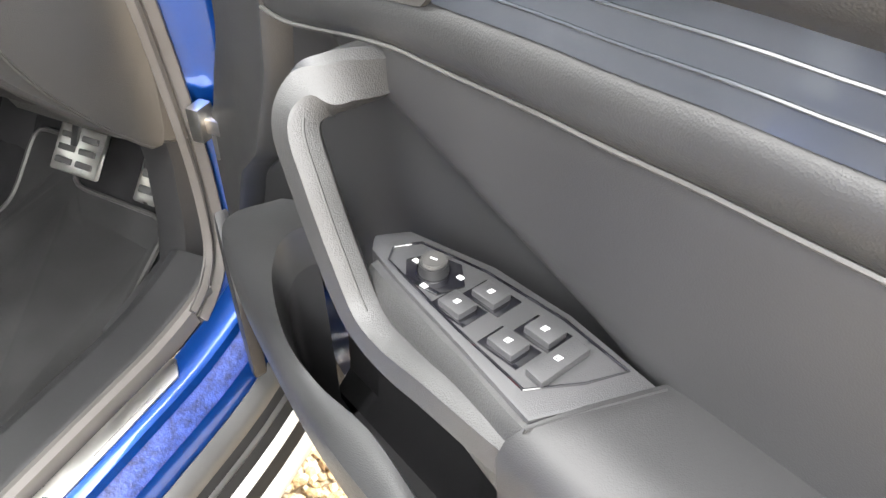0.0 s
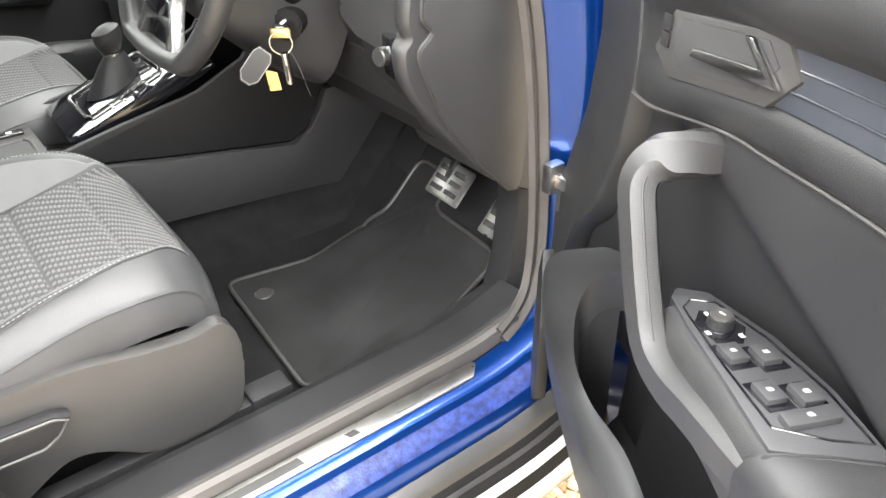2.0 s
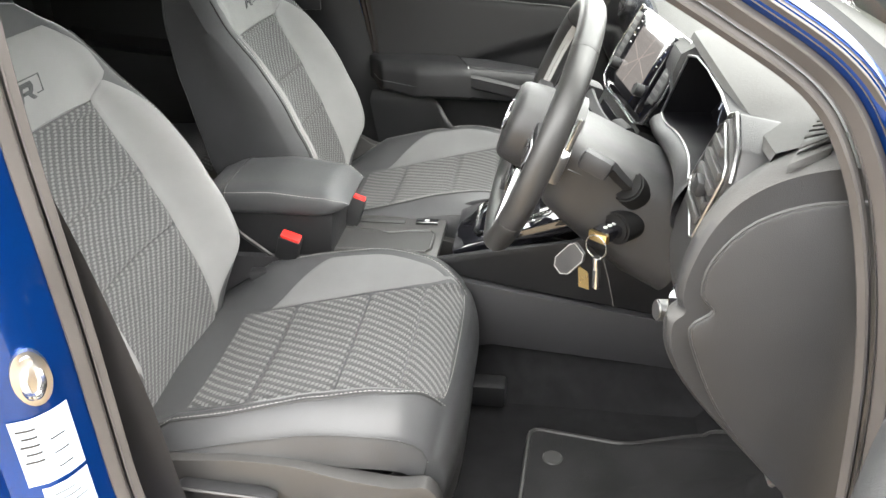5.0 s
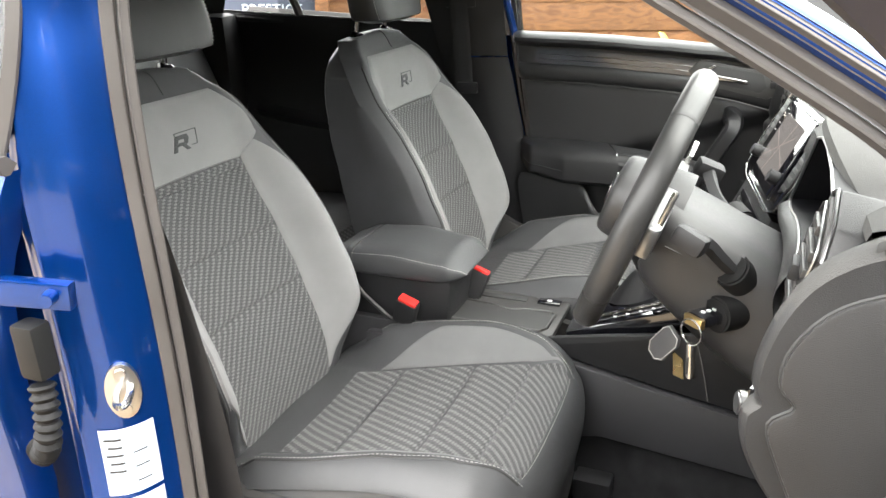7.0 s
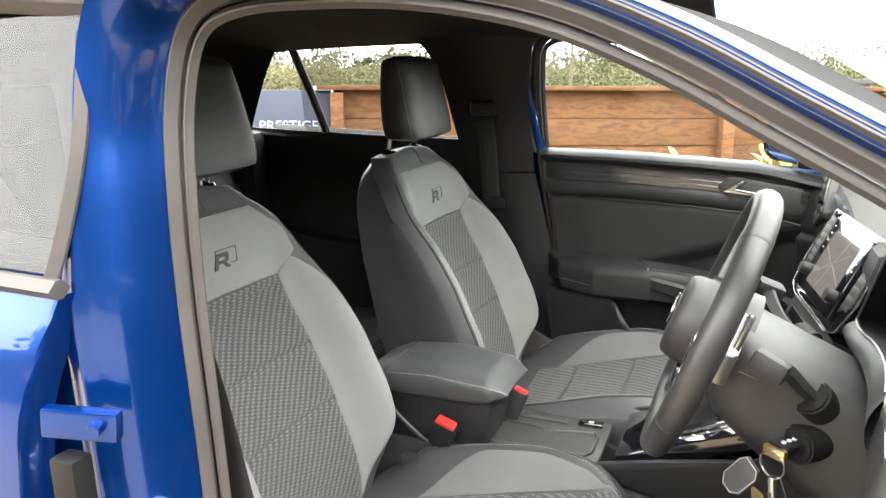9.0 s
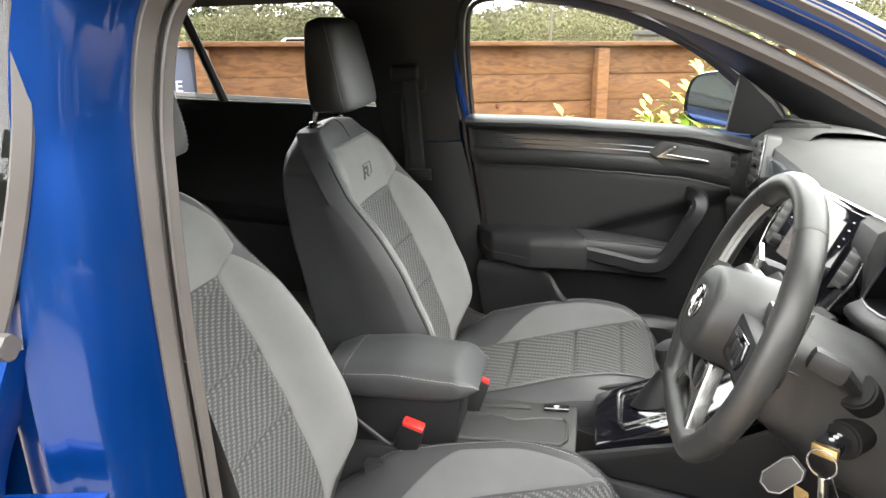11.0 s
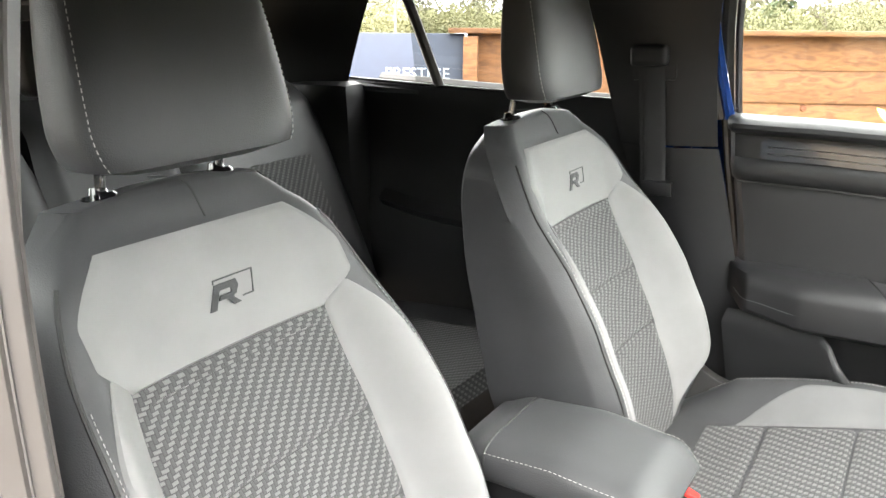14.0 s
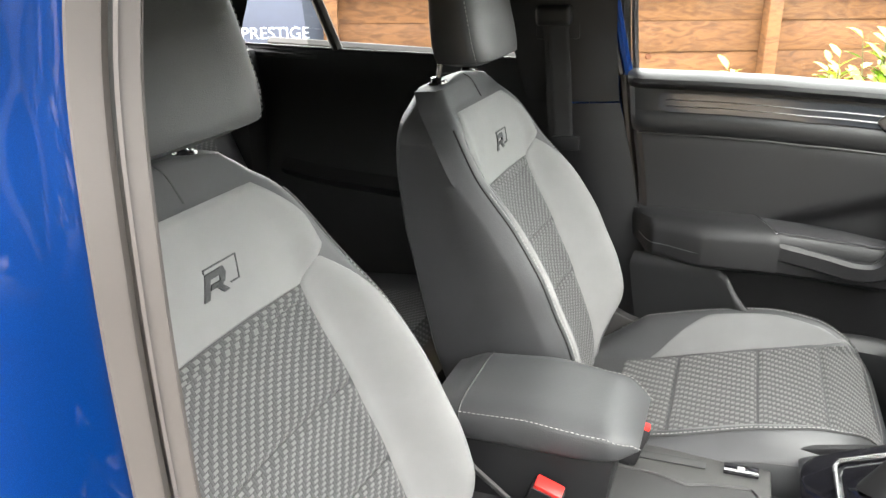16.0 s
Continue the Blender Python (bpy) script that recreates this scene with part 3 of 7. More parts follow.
# rear doors outside, with glass
for s in (-1, 1):
    D = thing("rear_door", (-0.3, s * 0.83, 0.3), "closed blue rear door with dark window", "car door", "rear doors")
    rows = []
    for i in range(30):
        v = i / 29
        z = 0.30 + 0.78 * v
        xe = lerp_table([(0.30, 0.20), (0.55, 0.215), (0.80, 0.228), (0.95, 0.245), (1.08, 0.285)], z)
        y = lerp_table([(0.30, 0.885), (0.50, 0.895), (0.62, 0.880), (0.80, 0.892), (0.92, 0.890), (1.02, 0.868), (1.08, 0.842)], z)
        rows.append([(xe - 0.012, s * (y - 0.055), z), (xe, s * (y - 0.05), z), (xe + 0.003, s * (y - 0.012), z), (xe - 0.002, s * (y - 0.002), z), (xe - 0.02, s * y, z)] + [(xe - 0.02 - 1.05 * k / 6, s * (y - 0.0008 * k * k), z) for k in range(1, 7)])
    part("door_skin", grid(rows), "blue", D, "blue painted skin")
    a, b = smooth_path([(0.285, s * 0.835, 1.085), (0.30, s * 0.815, 1.15), (0.315, s * 0.79, 1.25), (0.315, s * 0.765, 1.36)], 16), smooth_path([(0.245, s * 0.842, 1.085), (0.26, s * 0.822, 1.15), (0.275, s * 0.797, 1.25), (0.275, s * 0.772, 1.36)], 16)
    part("window_frame", sweep([(p + q) / 2 for p, q in zip(a, b)], box_prof(0.020, 0.024, 0.5)), "seal", D, "dark window frame")
    part("window_rail", sweep(smooth_path([(0.315, s * 0.755, 1.400), (0.0, s * 0.748, 1.425), (-0.4, s * 0.735, 1.420), (-0.75, s * 0.70, 1.39)], 20), box_prof(0.05, 0.03, 0.5), up=(0, 1, 0)), "seal", D, "dark upper window rail")
    part("belt_moulding", sweep([(0.29, s * 0.845, 1.088), (0.0, s * 0.845, 1.10), (-0.6, s * 0.83, 1.14)], box_prof(0.022, 0.03, 0.5)), "seal", D, "dark belt moulding")
    G = [[(0.27 - 0.75 * u + 0.03 * v, s * (0.832 - 0.075 * v - 0.01 * u), 1.09 + 0.03 * u + 0.29 * v) for u in (0, 0.3, 0.6, 1)] for v in (0, 0.5, 1)]
    g = part("window_pane", grid(G), "door_glass" if s < 0 else "dark_glass", D, "dark window pane")
    g.visible_shadow = False
    # inner panel with the window ledge
    I = []
    for i in range(16):
        v = i / 15
        z = 0.32 + 0.788 * v
        I.append([(0.20 - 0.92 * k / 10, s * (0.695 + 0.02 * math.sin(v * 9) * (v < 0.9) - 0.0 * k), z + 0.035 * k / 10 * v) for k in range(11)])
    part("inner_panel", grid(I), "plastic", D, "black inner panel")
    part("inner_ledge", sweep([(0.15, s * 0.715, 1.088), (-0.25, s * 0.715, 1.106), (-0.65, s * 0.70, 1.130)], box_prof(0.045, 0.03, 0.6)), "door_soft", D, "soft window ledge")
    part("inner_armrest", sweep(smooth_path([(0.12, s * 0.68, 0.80), (-0.1, s * 0.675, 0.80), (-0.35, s * 0.675, 0.82), (-0.5, s * 0.685, 0.84)], 14), box_prof(0.05, 0.05, 0.5)), "plastic", D, "black armrest")
    if s < 0:
        D.location += Vector((-0.058, 0.035, 0))
    part("divider_bar", sweep([(-0.335, s * 0.715, 1.13), (-0.375, s * 0.690, 1.27), (-0.415, s * 0.665, 1.40)], box_prof(0.028, 0.02, 0.4)), "seal", D, "black window divider")

# striker, hinge bracket, cable gaiter and notice on the driver's side pillar

# ---------------------------------------------------------------- front seats
def back_shape():
    """Tables of the backrest by height: front line, rear line, half width, bolster."""
    front = [(0.46, 0.250), (0.50, 0.247), (0.56, 0.238), (0.62, 0.224), (0.70, 0.196), (0.80, 0.156), (0.90, 0.112), (0.945, 0.093), (1.00, 0.086), (1.03, 0.080), (1.06, 0.064), (1.085, 0.044), (1.11, 0.012)]
    rear = [(0.46, 0.052), (0.50, 0.045), (0.60, 0.022), (0.70, 0.000), (0.80, -0.020), (0.90, -0.043), (1.00, -0.058), (1.05, -0.058), (1.09, -0.048), (1.11, -0.028)]
    half = [(0.46, 0.205), (0.54, 0.225), (0.60, 0.248), (0.66, 0.264), (0.78, 0.262), (0.88, 0.254), (0.96, 0.240), (1.02, 0.224), (1.06, 0.205), (1.09, 0.176), (1.104, 0.146), (1.11, 0.118)]
    bol = [(0.46, 0.0), (0.52, 0.010), (0.58, 0.044), (0.64, 0.078), (0.70, 0.085), (0.80, 0.084), (0.88, 0.078), (0.93, 0.062), (0.97, 0.034), (1.01, 0.012), (1.06, 0.003), (1.11, 0.0)]
    return front, rear, half, bol


def front_seat(name, lab, loc, side):
    """side: +1 where the door is on the seat's -y side."""
    S = thing(name, loc, lab, "car seat", "front seats")
    X, Y = loc[0], loc[1]
    at = lambda x, y, z: Vector((X + x, Y + y, z))
    front, rear, half, bol = back_shape()
    # backrest: contour rows by height
    NR, NF, NB = 84, 88, 26
    P = []
    for i in range(NR + 1):
        z = 0.46 + 0.65 * i / NR
        w, f, r, b = soft_table(half, z), soft_table(front, z), soft_table(rear, z), soft_table(bol, z)
        row = []
        for j in range(NF + 1):
            t = -1 + 2 * j / NF
            a = abs(t)
            # lateral place: flat middle, then the bolster's rise and round edge
            y = t * w * (1.0 - 0.06 * max(0, a - 0.86) / 0.14)
            rise = 0.0
            if a > 0.56:
                k = (a - 0.56) / 0.25
                rise = b * (k * k * (3 - 2 * k) if k < 1 else 1)
            edge = max(0.0, (a - 0.79) / 0.21)
            x = f - 0.010 * (1 - min(1, a / 0.56) ** 2) * (1 if z < 0.93 else 0) + rise - 0.045 * edge ** 2
            # seams sink a little
            d = 0.0
            if z < 0.94:
                for zs in (0.70, 0.81):
                    if abs(y) < 0.14:
                        d = max(d, 0.001 * math.exp(-((z - zs) / 0.006) ** 2))
            row.append(at(x - d, y, z + 0.006 * math.cos(t * 1.5) * (1 if z > 1.09 else 0)))
        for j in range(1, NB):
            t = 1 - 2 * j / NB
            a = abs(t)
            y = t * w * 0.985
            x = r + 0.065 * max(0, (a - 0.55) / 0.45) ** 2.2
            if j in (1, NB - 1):
                x = (x + f) / 2 + b * 0.4
            row.append(at(x, y, z))
        P.append(row)

    n = len(P[0])
    part("backrest", grid(P, wrap_v=True), "leather", S)

    def skin(y, z, off=0.0):
        w, f, b = soft_table(half, z), soft_table(front, z), soft_table(bol, z)
        t = y / w
        for _ in range(4):
            t = y / w / (1.0 - 0.06 * max(0, abs(t) - 0.86) / 0.14)
        a = abs(t)
        rise = 0.0
        if a > 0.56:
            k = (a - 0.56) / 0.25
            rise = b * (k * k * (3 - 2 * k) if k < 1 else 1)
        edge = max(0.0, (a - 0.79) / 0.21)
        x = f - 0.010 * (1 - min(1, a / 0.56) ** 2) * (1 if z < 0.93 else 0) + rise - 0.045 * min(1, edge) ** 2
        return at(x + off, y, z)

    def patch(name, z0, z1, lo, hi, mat, label, nu=40, nv=26, puff=0.0035, bow=0.0, folds=()):
        """A sewn panel over the backrest between two edge lines."""
        rows, uv = [], []
        for i in range(nu + 1):
            v = i / nu
            z = z0 + (z1 - z0) * v
            row, u = [], []
            for j in range(nv + 1):
                q = j / nv
                y = lo(z) + (hi(z) - lo(z)) * q
                rim = min(1, min(q, 1 - q) * abs(hi(z) - lo(z)) / 0.0035, min(v, 1 - v) * abs(z1 - z0) / 0.0035)
                off = 0.0008 + (puff - 0.0008) * math.sqrt(max(0, 1 - (1 - rim) ** 2))
                for zf in folds:
                    off -= 0.004 * math.exp(-((z - zf) / 0.005) ** 2)
                zz = z + bow * (2 * q - 1) ** 2 * (1 - v)
                row.append(skin(y, zz, off))
                u.append((y, z * 1.13))
            rows.append(row)
            uv.append(u)
        return part(name, grid(rows, uv=uv), mat, S, label)

    fab = lambda z: 0.140 + 0.012 * math.sin((0.93 - z) * 7)
    yk = lambda z: (0.178 - (max(0, z - 1.022) / 0.053) ** 1.4 * 0.050) if z > 0.988 else 0.138 + (z - 0.946) * 0.95
    edge = lambda z: soft_table(half, z) * 0.83
    patch("backrest_insert", 0.49, 0.944, lambda z: -fab(z), fab, "cloth", "grey woven bar-pattern cloth panel", 130, 30, 0.0045, 0.0, (0.70, 0.81))
    for zf in (0.70, 0.81):
        part("panel_seam", sweep([skin(-fab(zf) + 2 * fab(zf) * q / 16, zf, 0.0012) for q in range(17)], ring_prof(0.0011, 5), up=(0, 0, 1)), "ink", S)
    patch("shoulder_panel", 0.946, 1.075, lambda z: -yk(z), yk, "suede", "pale grey suede panel", 36, 44, 0.005, -0.004)
    zt = lambda z: min(1.0, max(0.02, (0.985 - z) / 0.05)) ** 0.6
    for s_, nm in ((-1, "side_bolster"), (1, "side_bolster")):
        inn = lambda z: s_ * (fab(z) + 0.0004 if z < 0.946 else yk(z) + 0.0012)
        out = lambda z: s_ * (fab(z) + 0.004 + (edge(z) - fab(z)) * min(1, max(0, (z - 0.505) / 0.135)) ** 0.9 if z < 0.90 else edge(0.90) + (yk(0.972) + 0.006 - edge(0.90)) * ((z - 0.90) / 0.072) ** 1.8)
        patch(nm, 0.505, 0.972, inn, out, "suede", "pale grey suede bolster", 60, 20, 0.0045)
    # top closing
    top = [P[NR][j] for j in range(n)]
    cen = sum(top, Vector()) / n
    rows = [top] + [[p.lerp(cen, k) + Vector((0, 0, 0.012 * math.sin(k * 1.57))) for p in top] for k in (0.15, 0.35, 0.65, 0.999)]
    part("backrest_top", grid(rows, wrap_v=True), "leather", S)
    seam = [at(soft_table(front, 1.078) + 0.002, 0.012, 1.082), at(0.028, 0.010, 1.116), at(0.0, 0.006, 1.124), at(-0.03, 0.002, 1.122)]
    part("top_seam", sweep(smooth_path(seam, 12), ring_prof(0.0011, 5), up=(0, 1, 0)), "ink", S)
    # seams in pale thread along bolsters and the shoulder panel
    th = bmesh.new()
    for s in (-1, 1):
        jj = int(round((1 + s * 0.845) / 2 * NF))
        stitches([P[i][jj] + Vector((0.0018, s * 0.0006, 0)) for i in range(22, NR - 18)], bm=th)
    part("stitching", th, "thread", S, "pale contrast stitching", fix=False)["kind"] = "stuff"
    for s in (-1, 1):
        jj = int(round((1 + s * 0.865) / 2 * NF))
        part("piping", sweep([P[i][jj] for i in range(3, NR - 6)], ring_prof(0.0026, 6), up=(0, 1, 0.01)), "ink", S, "thin black piping")
    # sewn letter and its open square
    sx = lambda y, z: X + soft_table(front, z) + 0.0052
    lo = bmesh.new()
    u0, z0 = 0.036, 0.990
    pl = lambda a, b, c: (sx(0, z0 + b * 0.88) + c, Y + a * 0.88, z0 + b * 0.88)
    for poly in ([(-0.036, -0.0), (-0.026, 0.022), (-0.016, 0.022), (-0.026, 0.0)],
                 [(-0.026, 0.022), (-0.022, 0.030), (0.012, 0.030), (0.010, 0.022)],
                 [(0.002, 0.022), (0.012, 0.030), (0.014, 0.022), (0.008, 0.012), (0.0, 0.012)],
                 [(-0.020, 0.010), (-0.016, 0.016), (0.006, 0.016), (0.004, 0.010)],
                 [(-0.010, 0.012), (0.0, 0.012), (0.014, 0.0), (0.002, 0.0)]):
        prism(poly, pl, 0.0, 0.0014, bm=lo)
    for poly in ([(-0.022, 0.036), (0.042, 0.036), (0.0415, 0.0345), (-0.0225, 0.0345)],
                 [(0.042, 0.036), (0.036, 0.006), (0.0345, 0.006), (0.0405, 0.036)],
                 [(0.036, 0.007), (0.036, 0.0055), (0.018, 0.0055), (0.018, 0.007)],
                 [(-0.022, 0.036), (-0.0235, 0.031), (-0.022, 0.031), (-0.0205, 0.036)]):
        prism(poly, pl, 0.0, 0.0012, bm=lo)
    part("embroidered_emblem", lo, "logo", S, "dark embroidered emblem")

    # head restraint
    H = []
    for i in range(25):
        v = i / 24
        z = 1.147 + 0.200 * v
        hw = 0.140 * (1 - 0.13 * v ** 1.8) * (0.90 + 0.10 * math.sin(min(1, v * 4) * 1.57))
        xc = 0.056 - 0.030 * v
        fx, rx = 0.052 - 0.012 * v ** 2, -0.050 + 0.030 * v ** 2
        shrink = math.sqrt(max(0.0, 1 - max(0, (v - 0.90) / 0.10) ** 2)) * math.sqrt(max(0.0, 1 - max(0, (0.06 - v) / 0.06) ** 2) * 0.92 + 0.08)
        row = []
        for j in range(40):
            a = 2 * math.pi * j / 40
            ca, sa = math.cos(a), math.sin(a)
            e = 0.42
            px = abs(ca) ** e * (1 if ca > 0 else -1)
            py = abs(sa) ** e * (1 if sa > 0 else -1)
            dx = (fx if px > 0 else -rx) * px - (0.010 * (1 - py * py) if px > 0 else 0)
            row.append(at(xc + dx * (0.35 + 0.65 * shrink) - 0.012 * abs(py) ** 3 * (px > 0), hw * py * (0.6 + 0.4 * shrink), z))
        H.append(row)
    bm = grid(H, wrap_v=True)
    bm.verts.ensure_lookup_table()
    bm.faces.new([bm.verts[j] for j in range(40)][::-1])
    bm.faces.new([bm.verts[24 * 40 + j] for j in range(40)])
    head = part("head_restraint", bm, "leather", S, "black leatherette head restraint")
    th = bmesh.new()
    for jj in (6, 34):
        stitches([H[i][jj] * 1.0 + (H[i][jj] - at(0, 0, H[i][jj].z)) * 0.008 for i in range(1, 25)], bm=th)
    part("stitching", th, "thread", head, "pale seam stitching", fix=False)["kind"] = "stuff"
    for s in (-1, 1):
        post = part("head_post", cyl(at(-0.004, s * 0.078, 1.10), at(0.012, s * 0.078, 1.180), 0.0058, bm=None), "chrome", S, "chrome post")
        c = cyl(at(-0.001, s * 0.078, 1.112), at(-0.003, s * 0.078, 1.120), 0.020, 0.019, seg=28, bev=0.002)
        cyl(at(-0.003, s * 0.078, 1.119), at(-0.004, s * 0.078, 1.128), 0.011, 0.0085, bm=c)
        part("post_sleeve", c, "piano", S, "glossy black sleeve")

    # cushion: rows from the rear to the front and down
    line = smooth_path([(0.240, 0, 0.498), (0.34, 0, 0.512), (0.46, 0, 0.540), (0.58, 0, 0.566), (0.67, 0, 0.580), (0.730, 0, 0.580), (0.764, 0, 0.562), (0.780, 0, 0.527), (0.784, 0, 0.485), (0.776, 0, 0.43)], 76)
    NJ = 92
    crest = lambda v: lerp_table([(0.0, 0.236), (0.20, 0.238), (0.33, 0.222), (0.45, 0.198), (0.56, 0.170), (0.70, 0.150)], v)
    P, INF = [], []
    for i, c in enumerate(line):
        v = i / (len(line) - 1)
        w = lerp_table([(0.0, 0.255), (0.12, 0.274), (0.40, 0.266), (0.58, 0.248), (0.75, 0.232), (1.0, 0.222)], v)
        bz = 0.060 * min(1, v / 0.12) * (1 - max(0, min(1, (v - 0.30) / 0.34)) ** 1.5)
        fall = 0.034 - 0.012 * max(0, (v - 0.6) / 0.4)
        k1, kc = 0.150 / w, crest(v) / w
        row, inf = [], []
        for j in range(NJ + 1):
            t = -1 + 2 * j / NJ
            a = abs(t)
            sg = 1 if t > 0 else -1
            dx = -0.05 * max(0, (a - 0.35) / 0.65) ** 2 * max(0, (v - 0.5) / 0.5) ** 0.6
            if a < 0.80:
                k = a / 0.80
                y = sg * k * w
                if k < k1:
                    z = c.z - 0.007 * (1 - (k / k1) ** 2) * (v < 0.62)
                elif k < kc:
                    q = (k - k1) / (kc - k1)
                    z = c.z + bz * q * q * (3 - 2 * q)
                else:
                    z = c.z + bz - fall * ((k - kc) / (1 - kc)) ** 1.7
            else:
                k = (a - 0.80) / 0.20
                y = sg * w * (1.0 + 0.025 * math.sin(k * 2.6))
                z = c.z + bz - fall - 0.060 * k * min(1.0, max(0.15, (c.z - 0.43) / 0.12))
            row.append(at(c.x + dx, y, z))
            inf.append((c.x, y, a, v))
        P.append(row)
        INF.append(inf)

    part("seat_cushion", grid(P), "leather", S)
    NI = len(line) - 1

    def top_at(v, y):
        """Place on the cushion by rows and by the lateral distance."""
        f = min(max(v * NI, 0), NI - 0.001)
        i = int(f)
        out = []
        for r in (i, i + 1):
            ys = [q[1] for q in INF[r]]
            for j in range(NJ):
                if ys[j] <= y <= ys[j + 1] and ys[j + 1] > ys[j]:
                    out.append(P[r][j].lerp(P[r][j + 1], (y - ys[j]) / (ys[j + 1] - ys[j])))
                    break
            else:
                out.append(P[r][0 if y < 0 else NJ])
        return out[0].lerp(out[1], f - i)

    def pad(nm, v0, v1, lo, hi, mat, lab, nu, nv, lift=0.003, seams=()):
        rows, uv = [], []
        for i in range(nu + 1):
            q = i / nu
            v = v0 + (v1 - v0) * q
            row, u = [], []
            for j in range(nv + 1):
                w = j / nv
                y = lo(q) + (hi(q) - lo(q)) * w
                rim = min(1, min(w, 1 - w) * abs(hi(q) - lo(q)) / 0.007, min(q, 1 - q) * 0.45 / 0.007)
                e = -0.001 + (lift + 0.001) * math.sqrt(max(0, 1 - (1 - rim) ** 2))
                for vf in seams:
                    e -= 0.0035 * math.exp(-((v - vf) / 0.007) ** 2)
                row.append(top_at(v, y) + Vector((0.4 * e * (v > 0.6), 0, e)))
                u.append((y, -v * 0.70))
            rows.append(row)
            uv.append(u)
        part(nm, grid(rows, uv=uv), mat, S, lab)

    V0, V1 = 0.085, 0.625
    ci = lambda q: 0.143 + 0.024 * q - 0.022 * max(0, (q - 0.86) / 0.14) ** 2
    pad("cushion_insert", V0, V1, lambda q: -ci(q), ci, "cloth_flat", "grey woven bar-pattern cloth panel", 140, 34, seams=(0.190, 0.325, 0.460))
    for vq in (0.27, 0.50, 0.74):
        vv, yy = V0 + (V1 - V0) * vq, ci(vq)
        part("panel_seam", sweep([top_at(vv, -yy + 2 * yy * q / 14) + Vector((0, 0, 0.0022)) for q in range(15)], ring_prof(0.0009, 5), up=(0, 0, 1)), "ink", S)
    hem = lambda q: ci(q) + 0.006 + (crest(V0 + 0.05 + (V1 - V0 - 0.07) * q) - ci(q) - 0.004) * min(1, q / 0.22) ** 0.6
    for sg in (-1, 1):
        pad("cushion_bolster", V0 + 0.05, V1 - 0.02, lambda q: sg * (ci(min(1, 0.09 + 0.88 * q)) + 0.002), lambda q: sg * max(ci(min(1, 0.09 + 0.88 * q)) + 0.006, hem(q) - 0.012), "cushion_suede", "grey suede bolster", 44, 14, 0.0025)
    for sg in (-1, 1):
        rim_ = [top_at(0.06 + (V1 - 0.06) * q / 20, sg * (crest(0.06 + (V1 - 0.06) * q / 20) + 0.007)) + Vector((0, 0, 0.0008)) for q in range(21)]
        part("piping", sweep(rim_, ring_prof(0.0017, 6), up=(0, 0, 1)), "ink", S, "thin black piping")
    th = bmesh.new()
    up = Vector((0, 0, 0.0014))
    nose = [top_at(V1 + 0.012 - 0.02 * abs(y / 0.15) ** 3, y) + up + Vector((0.002, 0, 0)) for y in [-0.150 + 0.30 * q / 30 for q in range(31)]]
    stitches(nose, bm=th)
    for s in (-1, 1):
        stitches([top_at(0.06 + (V1 - 0.04) * q / 40, s * (crest(0.06 + (V1 - 0.04) * q / 40) + 0.003)) + up for q in range(41)], bm=th)
        # the lower seam turns down before the front corner
        jj = int(round((1 + s * 0.815) / 2 * NJ))
        low = [P[i][jj] + Vector((0, s * 0.0016, 0.001)) for i in range(3, int(0.60 * NI))]
        low += [P[int(0.60 * NI) + 1][jj + s * k] + Vector((0.001, s * 0.0018, 0)) for k in range(1, 8)]
        stitches(low, bm=th)
        part("side_seam", sweep(low, ring_prof(0.0010, 5), up=(0, 0.3, 1)), "ink", S)
    part("stitching", th, "thread", S, "pale contrast stitching", fix=False)["kind"] = "stuff"

    # plastic seat base with its side shield and lever
    o = -side
    prof = [(0.15, 0.47), (0.20, 0.585), (0.25, 0.575), (0.33, 0.540), (0.46, 0.549), (0.55, 0.546), (0.62, 0.530), (0.70, 0.520), (0.748, 0.525), (0.768, 0.47), (0.755, 0.37), (0.72, 0.345), (0.62, 0.345), (0.55, 0.392), (0.50, 0.402), (0.42, 0.362), (0.30, 0.36), (0.20, 0.38)]
    prof = [(p[0], p[2]) for p in smooth_path([(a, 0, b) for a, b in prof], 54, closed=True)]
    yo = 0.291 * o
    part("seat_side_shield", prism([(X + a, b) for a, b in prof], xz(Y + yo), 0, 0.028 * -o, 0.007), "grey_plastic", S, "grey plastic side cover")
    part("seat_side_shield", prism([(X + a, b) for a, b in prof], xz(Y - yo), 0, 0.028 * o, 0.007), "grey_plastic", S, "grey plastic side cover")
    lev = prism([(X + 0.35, 0.496), (X + 0.385, 0.516), (X + 0.505, 0.510), (X + 0.528, 0.500), (X + 0.510, 0.474), (X + 0.485, 0.462), (X + 0.385, 0.468), (X + 0.36, 0.478)], xz(Y + yo), 0.026 * o, 0.004 * o, 0.006)
    part("height_lever", lev, "plastic", S, "black ratchet lever")
    part("lever_rim", sweep([Vector((X + a, Y + yo + 0.027 * o, b)) for a, b in ((0.385, 0.512), (0.505, 0.506), (0.520, 0.498), (0.506, 0.478), (0.485, 0.467), (0.388, 0.472))], ring_prof(0.0025, 6)), "grey_plastic", lev_parent(S))
    fv = [[at(0.768 - 0.10 * abs(t) ** 4 + 0.010 * math.sin(h * 3.1), 0.265 * t, 0.345 + 0.165 * h) for t in [-1 + k / 10 for k in range(21)]] for h in [k / 6 for k in range(7)]]
    part("front_valance", grid(fv), "grey_plastic", S, "grey plastic front cover under the cushion")
    part("seat_pan", rbox(at(0.50, 0, 0.425), (0.46, 0.47, 0.10), 0.02), "plastic", S)
